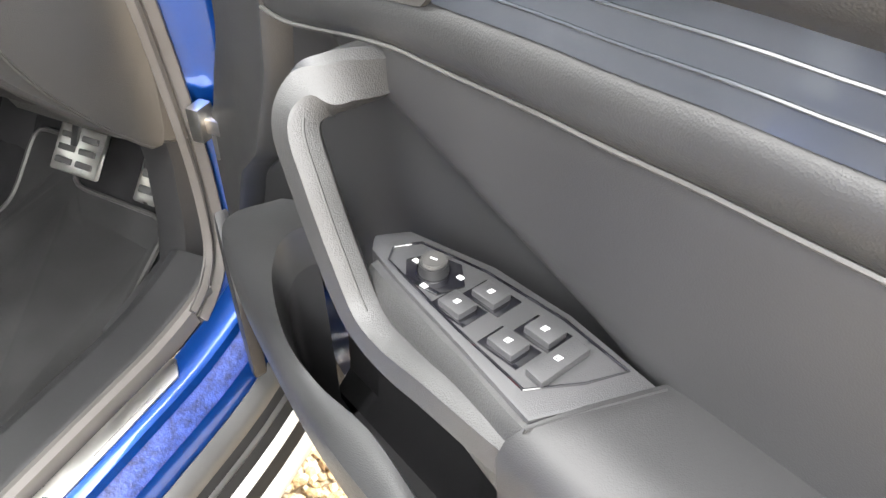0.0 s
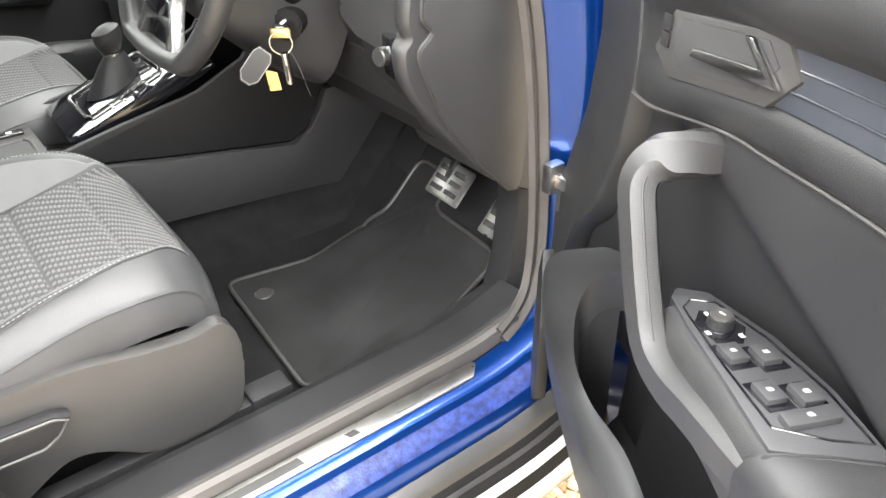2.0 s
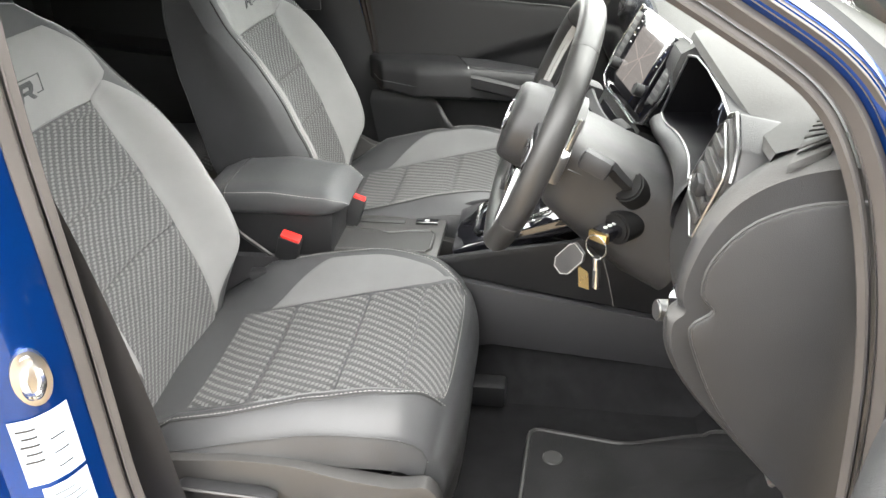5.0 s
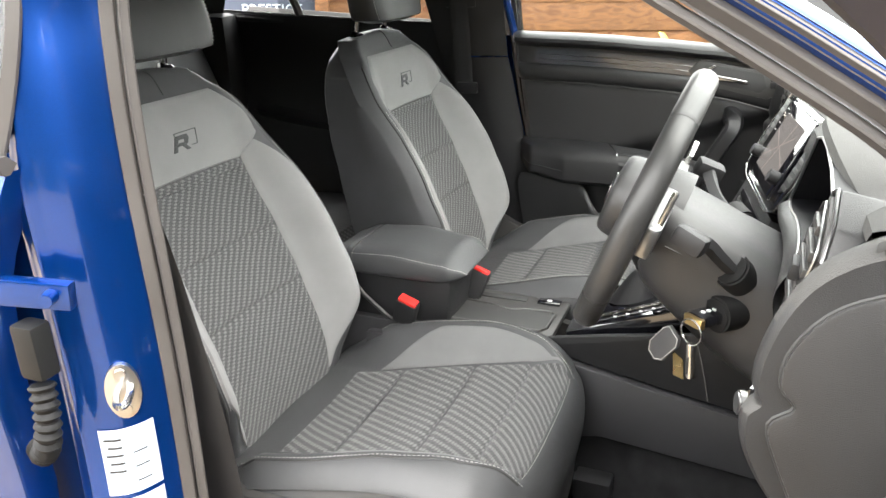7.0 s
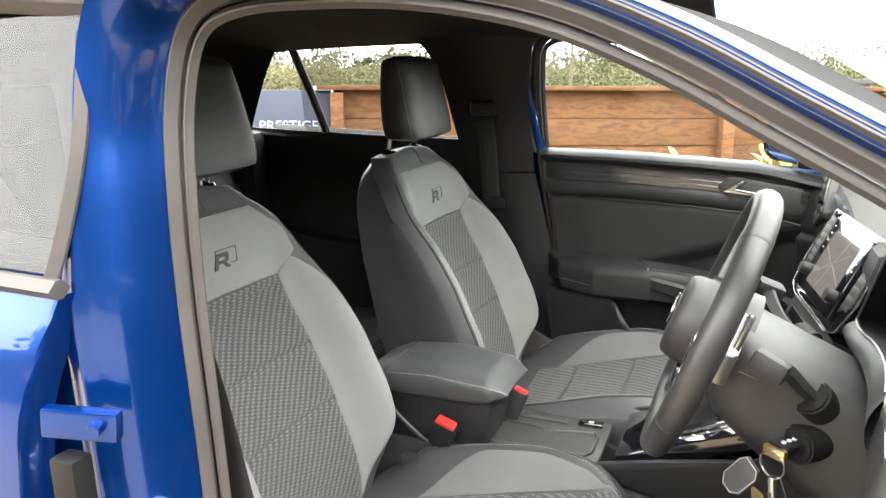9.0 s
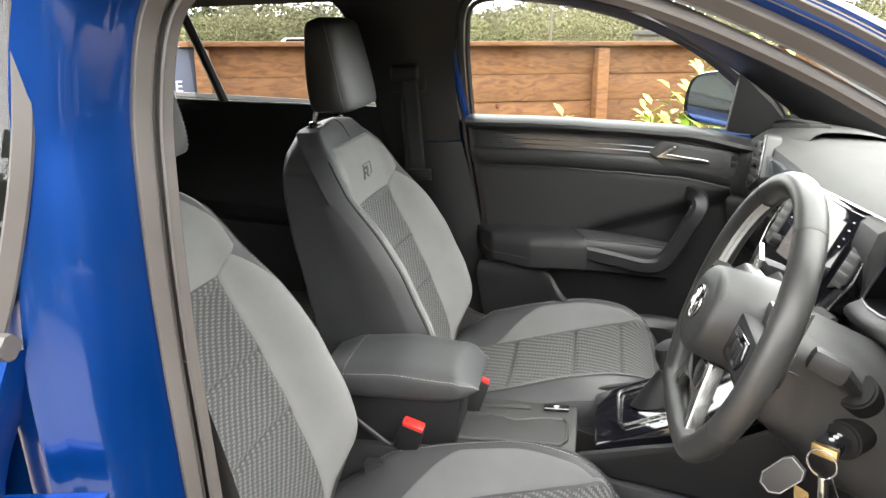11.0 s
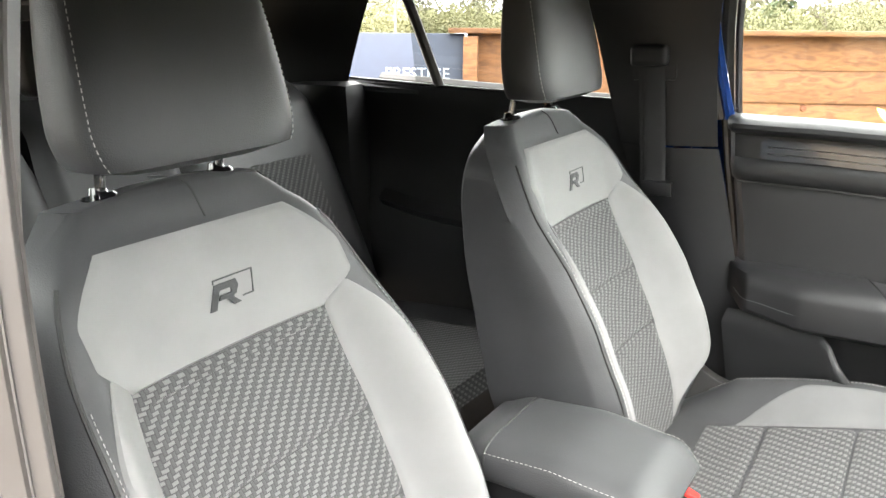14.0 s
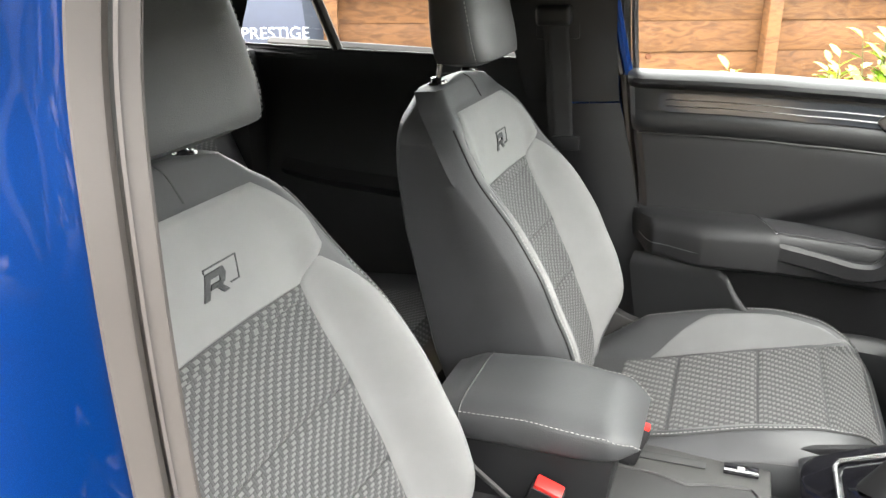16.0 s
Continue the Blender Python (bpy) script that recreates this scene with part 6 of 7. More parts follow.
for s in (-1, 1):
    part("spoke", prism([(s * 0.060, 0.028), (s * 0.150, 0.026), (s * 0.166, 0.006), (s * 0.158, -0.024), (s * 0.10, -0.030), (s * 0.062, -0.030)], wf, -0.012, 0.012, 0.005), "plastic", wheel, "black switch spoke")
    pad = part("switch_pad", prism([(s * 0.082, 0.018), (s * 0.140, 0.018), (s * 0.148, -0.004), (s * 0.138, -0.018), (s * 0.086, -0.018)], wf, 0.010, 0.0165, 0.003), "piano", wheel, "glossy button pad")
    for q in range(3):
        part("pad_button", prism([(s * (0.090 + 0.017 * q), -0.010), (s * (0.103 + 0.017 * q), -0.010), (s * (0.103 + 0.017 * q), 0.010), (s * (0.090 + 0.017 * q), 0.010)], wf, 0.0155, 0.0180, 0.001), "plastic", pad)
    # added bright plate, imitating windscreen light on the wheel's back and column top
    part("spoke_back", prism([(s * 0.045, 0.050), (s * 0.110, 0.046), (s * 0.145, 0.026), (s * 0.150, -0.016), (s * 0.050, -0.040)], wf, -0.036, -0.014, 0.006), "satin", wheel, "bright plate added behind the spoke for windscreen sheen")
    part("shift_paddle", prism([(s * 0.10, 0.06), (s * 0.135, 0.075), (s * 0.140, 0.01), (s * 0.10, 0.0)], wf, -0.034, -0.026, 0.002), "chrome", wheel, "bright shift paddle")

part("bottom_spoke", prism([(-0.045, -0.055), (0.045, -0.055), (0.058, -0.095), (0.082, -0.146), (0.060, -0.156), (0.036, -0.112), (0.0, -0.104), (-0.036, -0.112), (-0.060, -0.156), (-0.082, -0.146), (-0.058, -0.095)], wf, -0.010, 0.010, 0.004), "chrome", wheel, "satin chrome lower spoke")
part("spoke_insert", prism([(-0.040, -0.060), (0.040, -0.060), (0.046, -0.094), (0.0, -0.098), (-0.046, -0.094)], wf, 0.009, 0.013, 0.002), "piano", wheel, "glossy black insert")

column = thing("steering_column", (0.98, -0.355, 0.92), "black steering column cowl with stalks and ignition lock", "steering column")
rows = []
for k, c in enumerate((-0.030, -0.045, -0.075, -0.12, -0.16, -0.20, -0.26)):
    g = (0.075, 0.085, 0.090, 0.090, 0.090, 0.092, 0.092)[k]
    h = (0.060, 0.075, 0.085, 0.100, 0.112, 0.120, 0.125)[k]
    row = []
    for j in range(36):
        a = 2 * math.pi * j / 36
        ca, sa = math.cos(a), math.sin(a)
        row.append(wf(g * abs(ca) ** 0.6 * (1 if ca > 0 else -1), -0.012 - 0.02 * k / 6 + (0.055 if sa > 0 else h) * abs(sa) ** 0.6 * (1 if sa > 0 else -1), c))
    rows.append(row)
bm = grid(rows, wrap_v=True)
bm.verts.ensure_lookup_table()
bm.faces.new([bm.verts[j] for j in range(36)])
part("column_cowl", bm, "dash_side", column, "black column cowl")
part("cowl_joint", sweep([wf(0.088 * s, -0.012, c) for s in (1,) for c in (-0.05, -0.12, -0.20)], ring_prof(0.0015, 5)), "ink", column)
for s, pts in ((-1, ((1.013, -0.433, 0.904), (0.992, -0.455, 0.932), (0.974, -0.470, 0.955), (0.956, -0.496, 0.968))), (1, ((1.00, -0.290, 0.930), (0.975, -0.262, 0.948), (0.962, -0.235, 0.965), (0.955, -0.205, 0.978)))):
    stl = part("column_stalk", sweep(smooth_path(pts, 14), box_prof(0.020, 0.016, 0.5), up=tuple(UPW), scales=[1.0 + 0.3 * k / 13 for k in range(14)]), "plastic", column, "black column stalk")
    part("stalk_end", rbox(pts[-1], (0.042, 0.030, 0.026), 0.007, rot=Euler((0.2 * s, 0.4, 0.3 * s)).to_matrix()), "plastic", stl)
    p0, p1 = Vector(pts[0]), Vector(pts[1])
    part("stalk_collar", cyl(p0 + (p0 - p1) * 0.3, p0 + (p1 - p0) * 0.42, 0.025, 0.023, seg=28, bev=0.003), "rocker", column)
# the lower lever and the ignition lock face the door side
igo = Vector((1.003, -0.439, 0.853))
part("ignition_lock", cyl(igo + Vector((0.03, 0.03, 0)), igo + Vector((-0.012, -0.016, 0.002)), 0.026, 0.024, seg=32, bev=0.003), "rocker", column, "round ignition lock")

keys = thing("car_keys", tuple(igo), "bunch of keys with a leather fob hanging from the ignition", "keys")
kd = Vector((-0.62, -0.75, 0.06)).normalized()
kx = -kd.cross(Vector((0, 0, 1))).normalized()
kh = lambda a, b, c: igo + kx * a + Vector((0, 0, 1)) * b + kd * c
part("key_head", rbox(kh(0, 0, 0.030), (0.030, 0.016, 0.044), 0.006, rot=Matrix((kx, Vector((0, 0, 1)), kd)).transposed()), "piano", keys, "black key head")
part("key_collar", rbox(kh(0, -0.002, 0.054), (0.030, 0.014, 0.008), 0.002, rot=Matrix((kx, Vector((0, 0, 1)), kd)).transposed()), "brass", keys, "brass coloured collar")
for q in range(3):
    part("key_button", cyl(kh(0, 0.008, 0.020 + 0.010 * q), kh(0, 0.0095, 0.020 + 0.010 * q), 0.003, seg=12), "icon", keys)
rp = [kh(0.0 + 0.017 * math.cos(a), -0.016 + 0.017 * math.sin(a), 0.058) for a in [2 * math.pi * k / 30 for k in range(30)]]
part("key_ring", sweep(rp, ring_prof(0.0013, 6), up=tuple(kd), closed=True), "chrome", keys, "steel split ring")
tg = [(-0.012, 0.012), (0.010, 0.012), (0.017, 0.0), (0.017, -0.042), (0.008, -0.056), (-0.008, -0.056), (-0.017, -0.042), (-0.017, 0.0)]
ca, sa = math.cos(radians(-38)), math.sin(radians(-38))
fob = part("leather_fob", prism(tg, lambda a, b, c: kh(-0.030 + (a * ca - b * sa) * 0.95, -0.036 + (a * sa + b * ca) * 0.95, 0.060 + c), -0.003, 0.003, 0.002), "leather", keys, "black leather fob")
part("fob_edge", sweep([kh(-0.030 + (a * ca - b * sa) * 0.88, -0.036 + (a * sa + b * ca) * 0.88, 0.0635) for a, b in tg], ring_prof(0.0006, 5), up=tuple(kd), closed=True), "thread", fob)
part("paper_tag", prism([(-0.008, -0.030), (0.010, -0.034), (0.014, -0.062), (-0.004, -0.064)], lambda a, b, c: kh(-0.022 + a, -0.028 + b, 0.055 + c), -0.0005, 0.0005), "brass", keys, "small brass tag")
pk = cyl(kh(0.004, -0.030, 0.060), kh(0.008, -0.078, 0.060), 0.0062, 0.0058, seg=14, bev=0.001)
part("metal_key_tool", pk, "chrome", keys, "slim steel key tool")
part("key_tool_slot", rbox(kh(0.0065, -0.060, 0.0665), (0.003, 0.003, 0.024), 0.001), "ink", keys)
part("cord", sweep(smooth_path([kh(0.012, -0.028, 0.058), kh(0.022, -0.050, 0.058), kh(0.032, -0.085, 0.056), kh(0.036, -0.10, 0.055)], 12), ring_prof(0.0008, 5), up=tuple(kd)), "ink", keys, "thin black cord")

# ---------------------------------------------------------------- centre console, pedals, mats, belts
con = thing("centre_console", (0.6, 0, 0.3), "black centre console with glossy shifter panel and cup tray", "centre console")
part("console_tray", rbox((0.36, 0.0, 0.500), (0.50, 0.20, 0.15), 0.012), "switch_plastic", con, "dark console base")
# side walls rise towards the dash
for s in (-1, 1):
    part("console_side", prism([(0.66, 0.30), (0.66, 0.588), (0.69, 0.605), (0.80, 0.628), (0.95, 0.655), (1.05, 0.70), (1.10, 0.77), (1.30, 0.64), (1.215, 0.60), (1.196, 0.555), (1.172, 0.520), (1.135, 0.499), (0.90, 0.538), (0.68, 0.580)], xz(0), s * 0.115, s * 0.128, 0.004), "plastic", con, "black console side panel")
    part("console_skirt", prism([(0.30, 0.34), (0.30, 0.560), (0.68, 0.576), (0.90, 0.534), (1.135, 0.495), (1.176, 0.517), (1.200, 0.553), (1.22, 0.60), (1.45, 0.60), (1.45, 0.35), (1.32, 0.363), (1.10, 0.387), (0.80, 0.414), (0.60, 0.37)], xz(0), s * 0.118, s * 0.140, 0.005), "switch_plastic", con, "dark grey tunnel trim")
# cup tray
tray = bmesh.new()
rbox((0.565, 0.0, 0.571), (0.235, 0.215, 0.016), 0.006, bm=tray)
part("cup_tray", tray, "grey_plastic", con, "grey cup tray")
part("cup_well", prism([(0.465, -0.060), (0.655, -0.060), (0.665, -0.045), (0.665, 0.020), (0.655, 0.035), (0.60, 0.030), (0.565, 0.018), (0.53, 0.030), (0.465, 0.035), (0.455, 0.020), (0.455, -0.045)], lambda a, b, c: (a, b, c), 0.572, 0.5805, 0.001), "ink", con, "dark cup recess")
part("tray_rim", sweep([(a, b, 0.581) for a, b in ((0.465, -0.060), (0.655, -0.060), (0.665, -0.045), (0.665, 0.020), (0.655, 0.035), (0.60, 0.030), (0.565, 0.018), (0.53, 0.030), (0.465, 0.035), (0.455, 0.020), (0.455, -0.045))], ring_prof(0.003, 6), up=(0, 0, 1), closed=True), "grey_plastic", con)
part("tray_slot", rbox((0.53, 0.075, 0.580), (0.12, 0.018, 0.003), 0.001), "ink", con)
bs = part("brake_switch", rbox((0.64, 0.075, 0.582), (0.05, 0.022, 0.006), 0.002), "piano", con, "parking brake switch")
part("switch_mark", rbox((0.64, 0.075, 0.5855), (0.010, 0.008, 0.001), 0), "icon", bs)
# shifter panel
sh = face((0.836, 0.0, 0.652), (1, 0, 0.40), (0, 1, 0), (-0.40, 0, 1))
part("shifter_surround", prism([(-0.13, -0.098), (0.17, -0.110), (0.17, 0.110), (-0.13, 0.098)], sh, -0.03, 0.004, 0.008), "piano", con, "piano black shifter surround")
fr = [(-0.072, -0.066), (0.076, -0.066), (0.084, -0.054), (0.084, 0.054), (0.076, 0.066), (-0.072, 0.066), (-0.080, 0.054), (-0.080, -0.054)]
part("shifter_frame", sweep([sh(a, b, 0.009) for a, b in fr], box_prof(0.007, 0.007, 0.4), up=(-0.40, 0, 1), closed=True), "chrome", con, "satin shifter frame")
part("shifter_gate", prism([(a * 0.9, b * 0.9) for a, b in fr], sh, 0.002, 0.006, 0.001), "piano", con)
sk = face(sh(-0.004, 0, 0), (1, 0, 0.30), (0, 1, 0), (0.02, 0, 1))
bt = []
for k in range(9):
    v = k / 8
    r = 0.030 * (1 - v) ** 0.8 + 0.014
    bt.append([sk(0.0 + 0.012 * v + 1.25 * r * math.cos(a) * (1 + 0.04 * math.cos(6 * a)), 0.8 * r * math.sin(a), 0.006 + 0.060 * v) for a in [2 * math.pi * j / 24 for j in range(24)]])
part("shifter_gaiter", grid(bt, wrap_v=True), "plastic", con, "soft black gaiter")
kn = []
for k in range(9):
    v = k / 8
    r = 0.012 + 0.011 * math.sin(min(1, v * 1.25) * math.pi * 0.62) if v < 0.95 else 0.012
    kn.append([sk(0.014 - 0.006 * v + 1.2 * r * math.cos(a), r * math.sin(a), 0.064 + 0.055 * v) for a in [2 * math.pi * j / 20 for j in range(20)]])
bm = grid(kn, wrap_v=True)
bm.verts.ensure_lookup_table()
bm.faces.new([bm.verts[8 * 20 + j] for j in range(20)])
part("shift_knob", bm, "plastic", con, "black selector knob")
part("knob_ring", cyl(sk(0.014, 0, 0.064), sk(0.013, 0, 0.069), 0.019, seg=24), "chrome", con)
for q in range(4):
    part("gear_mark", rbox(sh(-0.03 + 0.025 * q, -0.078, 0.0055), (0.006, 0.005, 0.0006), 0), "icon", con)

# armrest on its box
rows = []
for i in range(30):
    v = i / 29
    x = 0.205 + 0.300 * v
    tp = lerp_table([(0, 0.712), (0.15, 0.728), (0.5, 0.735), (0.85, 0.722), (1.0, 0.700)], v)
    bt_ = lerp_table([(0, 0.664), (0.3, 0.664), (0.8, 0.664), (1, 0.680)], v)
    hw = lerp_table([(0, 0.082), (0.1, 0.092), (0.6, 0.096), (0.9, 0.092), (1.0, 0.070)], v)
    e = math.sqrt(max(0, 1 - max(0, (v - 0.93) / 0.07) ** 2)) * 0.8 + 0.2
    row = []
    for j in range(32):
        a = 2 * math.pi * j / 32
        ca, sa = math.cos(a), math.sin(a)
        py, pz = abs(ca) ** 0.45 * (1 if ca > 0 else -1), abs(sa) ** 0.5 * (1 if sa > 0 else -1)
        mid = (tp + bt_) / 2
        row.append((x, -0.008 + hw * py, mid + (tp - mid) * pz * e))
    rows.append(row)
bm = grid(rows, wrap_v=True)
bm.verts.ensure_lookup_table()
bm.faces.new([bm.verts[29 * 32 + j] for j in range(32)])
bm.faces.new([bm.verts[j] for j in range(32)])
lid = part("armrest_lid", bm, "leather", con, "padded black leatherette armrest lid")
part("lid_seam", sweep([Vector(rows[5][j]) * 1.0 + Vector((0, 0, 0.0008)) for j in range(0, 17)], ring_prof(0.0016, 5), up=(1, 0, 0)), "ink", lid)
th = bmesh.new()
for jj in (14, 2):
    stitches([Vector(rows[i][jj]) + Vector((0, -0.001 if jj > 8 else 0.001, 0.001)) for i in range(5, 30)], bm=th)
part("stitching", th, "thread", lid, "pale stitching", fix=False)["kind"] = "stuff"
abox = part("armrest_box", prism([(0.215, 0.560), (0.22, 0.672), (0.475, 0.675), (0.462, 0.565)], xz(0), -0.085, 0.070, 0.010), "plastic", con, "black storage box")
part("box_trim", sweep([(0.245, -0.088, 0.655), (0.275, -0.090, 0.62), (0.345, -0.092, 0.565)], box_prof(0.010, 0.006, 0.4)), "grey_plastic", abox)


def buckle(loc, tilt, grp="belt buckles"):
    B = thing("belt_buckle", loc, "black seat belt buckle with a red release button", "belt buckle", grp)
    r = Euler((radians(tilt), radians(20), 0)).to_matrix()
    o = Vector(loc)
    part("buckle_body", rbox(o + r @ Vector((0, 0, -0.028)), (0.046, 0.026, 0.060), 0.005, rot=r), "plastic", B, "black buckle body")
    part("release_button", rbox(o + r @ Vector((0.0, 0, 0.003)), (0.040, 0.021, 0.010), 0.003, rot=r), "red", B, "red release button")
    part("buckle_stem", rbox(o + r @ Vector((0, 0, -0.09)), (0.030, 0.014, 0.08), 0.004, rot=r), "plastic", B, "black stem")
    return B


buckle((0.392, -0.118, 0.632), 14)
buckle((0.486, 0.062, 0.640), -14)

# passenger belt on the pillar
blt = thing("seat_belt", (0.22, 0.66, 0.95), "black seat belt running down the pillar", "seat belt")
rows = []
for i in range(20):
    v = i / 19
    z = 1.190 - 0.26 * v
    rows.append([(0.212 + 0.014 * v + w, 0.648 + 0.004 * math.sin(v * 3) + 0.002 * math.cos(w * 300), z) for w in (-0.022, -0.012, 0, 0.012, 0.022)])
part("webbing", grid(rows), "belt", blt, "folded black webbing")
part("webbing", grid([[(x + 0.012, y - 0.006, z) for x, y, z in r] for r in rows]), "belt", blt)
part("upper_guide", rbox((0.214, 0.650, 1.205), (0.075, 0.035, 0.042), 0.012, seg=3), "plastic", blt, "black belt guide")
part("guide_cover", rbox((0.220, 0.664, 1.215), (0.095, 0.02, 0.12), 0.012), "plastic", blt)
part("latch_tongue", rbox((0.245, 0.640, 0.940), (0.060, 0.012, 0.030), 0.004), "plastic", blt, "black belt tongue")

# pedals
for nm, lab, c, sx, sz, n_ in (("brake_pedal", "ribbed steel brake pedal with rubber pads", (1.265, -0.510, 0.518), 0.092, 0.074, 3), ("accelerator_pedal", "narrow steel accelerator pedal", (1.300, -0.610, 0.482), 0.044, 0.092, 3)):
    Pd = thing(nm, c, lab, "pedal", "pedals")
    r = Euler((0, radians(42), 0)).to_matrix()
    o = Vector(c)
    part("pedal_plate", rbox(o, (0.010, sx, sz), 0.004, rot=r), "steel", Pd, "brushed steel plate")
    for q in range(n_):
        for h in ((-1, 1) if sx > 0.06 else (0,)):
            part("rubber_pad", rbox(o + r @ Vector((-0.006, h * sx * 0.22, (q - 1) * sz * 0.27)), (0.006, sx * (0.34 if h else 0.6), sz * 0.13), 0.002, rot=r), "ink", Pd)
    part("pedal_arm", rbox(o + Vector((0.035, 0.01, 0.055)), (0.016, 0.014, 0.12), 0.003, rot=Euler((0, radians(30), 0)).to_matrix()), "plastic", Pd)

# mats
def floor_mat(ol, lab, btn):
    mt = thing("floor_mat", (1.0, ol[0][1], 0.31), lab, "floor mat", "floor mats")
    hgt = lambda a: 0.304 + max(0, a - 1.22) * 1.15
    part("mat_sheet", prism(ol, lambda a, b, c: (a, b, c + hgt(a)), 0.0, 0.007, 0.002), "mat", mt, "dark carpet mat")
    part("mat_binding", sweep([(a, b, hgt(a) + 0.0065) for a, b in ol], ring_prof(0.0045, 6), up=(0, 0, 1), closed=True), "grey_plastic", mt, "stitched grey binding")
    for b in btn:
        part("mat_stud", cyl((b[0], b[1], 0.311), (b[0], b[1], 0.3135), 0.019, 0.017, seg=24), "grey_plastic", mt, "round mat fixing")


def rounded(pts, r=0.03):
    out = []
    n = len(pts)
    for i, p in enumerate(pts):
        p = Vector(p).to_2d() if len(p) == 3 else Vector(p)
        a, b = Vector(pts[i - 1]), Vector(pts[(i + 1) % n])
        da, db = (a - p), (b - p)
        ra = min(r, da.length / 3)
        rb = min(r, db.length / 3)
        s0, s1 = p + da.normalized() * ra, p + db.normalized() * rb
        for k in range(4):
            t = k / 3
            out.append(tuple((1 - t) ** 2 * s0 + 2 * t * (1 - t) * p + t * t * s1))
    return out


floor_mat(rounded([(0.888, -0.266), (1.07, -0.294), (1.17, -0.264), (1.228, -0.250), (1.262, -0.292), (1.35, -0.30), (1.35, -0.405), (1.300, -0.412), (1.296, -0.612), (1.10, -0.640), (0.865, -0.630)], 0.025), "dark carpet floor mat with stitched edge in the driver footwell", ((0.932, -0.344),))
floor_mat(rounded([(0.90, 0.262), (1.25, 0.24), (1.34, 0.30), (1.34, 0.60), (0.90, 0.64)]), "dark carpet floor mat in the passenger footwell", ())
part("foot_rest", rbox((1.33, -0.245, 0.41), (0.02, 0.09, 0.26), 0.006, rot=Euler((0, radians(38), 0)).to_matrix()), "plastic", car, "black foot rest")

# small metal parts on the driver's pillar


def on_jamb(z, s, off=0.0):
    """A place on the rear pillar's face: height, distance out from the seal, lift."""
    i = max(k for k in range(100, len(path_d) - 1) if path_d[k].z >= z)
    f = (path_d[i].z - z) / max(1e-6, path_d[i].z - path_d[i + 1].z)
    p, o = path_d[i].lerp(path_d[i + 1], f), outs_d[i].lerp(outs_d[i + 1], f)
    acc = 0.0
    for (a0, b0), (a1, b1) in zip(JS, JS[1:]):
        d = math.hypot(a1 - a0, b1 - b0)
        if s <= acc + d or (a1, b1) == JS[-1]:
            t = (s - acc) / d
            q = p + o * (a0 + (a1 - a0) * t) + Vector((0, -(b0 + (b1 - b0) * t), 0))
            tan = o * (a1 - a0) + Vector((0, -(b1 - b0), 0))
            nrm = tan.cross(Vector((0, 0, 1))).normalized()
            if nrm.x < 0:
                nrm = -nrm
            return q + nrm * off + Vector((0, 0, z - p.z))
        acc += d


sc0 = on_jamb(0.785, 0.070)
n3 = (on_jamb(0.785, 0.070, 0.01) - sc0).normalized()
t3 = n3.cross(Vector((0, 0, 1))).normalized()
sf = lambda a, b, c: sc0 + t3 * a + Vector((0, 0, b)) + n3 * c
ring = [(0.022 * math.cos(a), 0.040 * math.sin(a)) for a in [2 * math.pi * k / 24 for k in range(24)]]
stk = part("door_striker", prism(ring, sf, -0.006, 0.005, 0.001), "steel", car, "oval zinc striker plate")
part("striker_loop", sweep(smooth_path([sf(-0.010, 0.006, 0.002), sf(-0.008, 0.004, 0.030), sf(0.0, 0.0, 0.042), sf(0.008, -0.004, 0.030), sf(0.010, -0.006, 0.002)], 20), ring_prof(0.0050, 8), up=(0, 0, 1)), "chrome", stk, "steel loop")
for b in (-0.026, 0.026):
    part("bolt", cyl(sf(0, b, 0.003), sf(0, b, 0.009), 0.008, 0.007, seg=12), "steel", stk)
for z in (0.945, 0.50):
    hg = part("rear_hinge", rbox((0.262, -0.832, z), (0.085, 0.018, 0.034), 0.004, rot=Euler((0, 0.1, 0.35)).to_matrix()), "blue", car, "blue painted hinge bracket")
    part("hinge_bolt", cyl((0.285, -0.832, z), (0.292, -0.848, z), 0.009, 0.008, seg=12), "blue", hg)
gt = part("cable_gaiter", rbox((0.246, -0.840, 0.872), (0.036, 0.030, 0.072), 0.006), "rocker", car, "black cable plug")
gpth = smooth_path([(0.250, -0.846, 0.828), (0.254, -0.852, 0.79), (0.248, -0.856, 0.750), (0.228, -0.850, 0.725), (0.205, -0.838, 0.722)], 60)
part("ribbed_boot", sweep(gpth, ring_prof(0.0145, 14), up=(0, 1, 0.1), scales=[1.0 + 0.16 * math.sin(k * 1.35) for k in range(60)]), "rocker", gt, "ribbed rubber boot")


def stuck(nm, mat, a0, a1, z0, z1, off, parent, lab=""):
    rows = [[on_jamb(z0 + (z1 - z0) * v / 6, a0 + (a1 - a0) * q / 6, off) for q in range(7)] for v in range(7)]
    return part(nm, grid(rows), mat, parent, lab, fix=False)


part("pillar_recess", rbox((0.165, -0.765, 0.69), (0.16, 0.008, 0.80), 0.002), "blue", car, "blue recess behind the pillar face")
lbl = stuck("pressure_label", "white", 0.040, 0.112, 0.640, 0.732, 0.0022, car, "white printed notice on the pillar")
stuck("label_sheet", "white", 0.040, 0.098, 0.566, 0.634, 0.0022, lbl)
for q in range(6):
    stuck("print_bar", "ink", 0.050 + 0.006 * (q % 3), 0.088, 0.576 + 0.009 * q, 0.5775 + 0.009 * q, 0.0030, lbl)
for q in range(5):
    stuck("print_bar", "ink", 0.084, 0.106 - 0.004 * (q % 2), 0.672 + 0.011 * q, 0.675 + 0.011 * q, 0.0030, lbl)
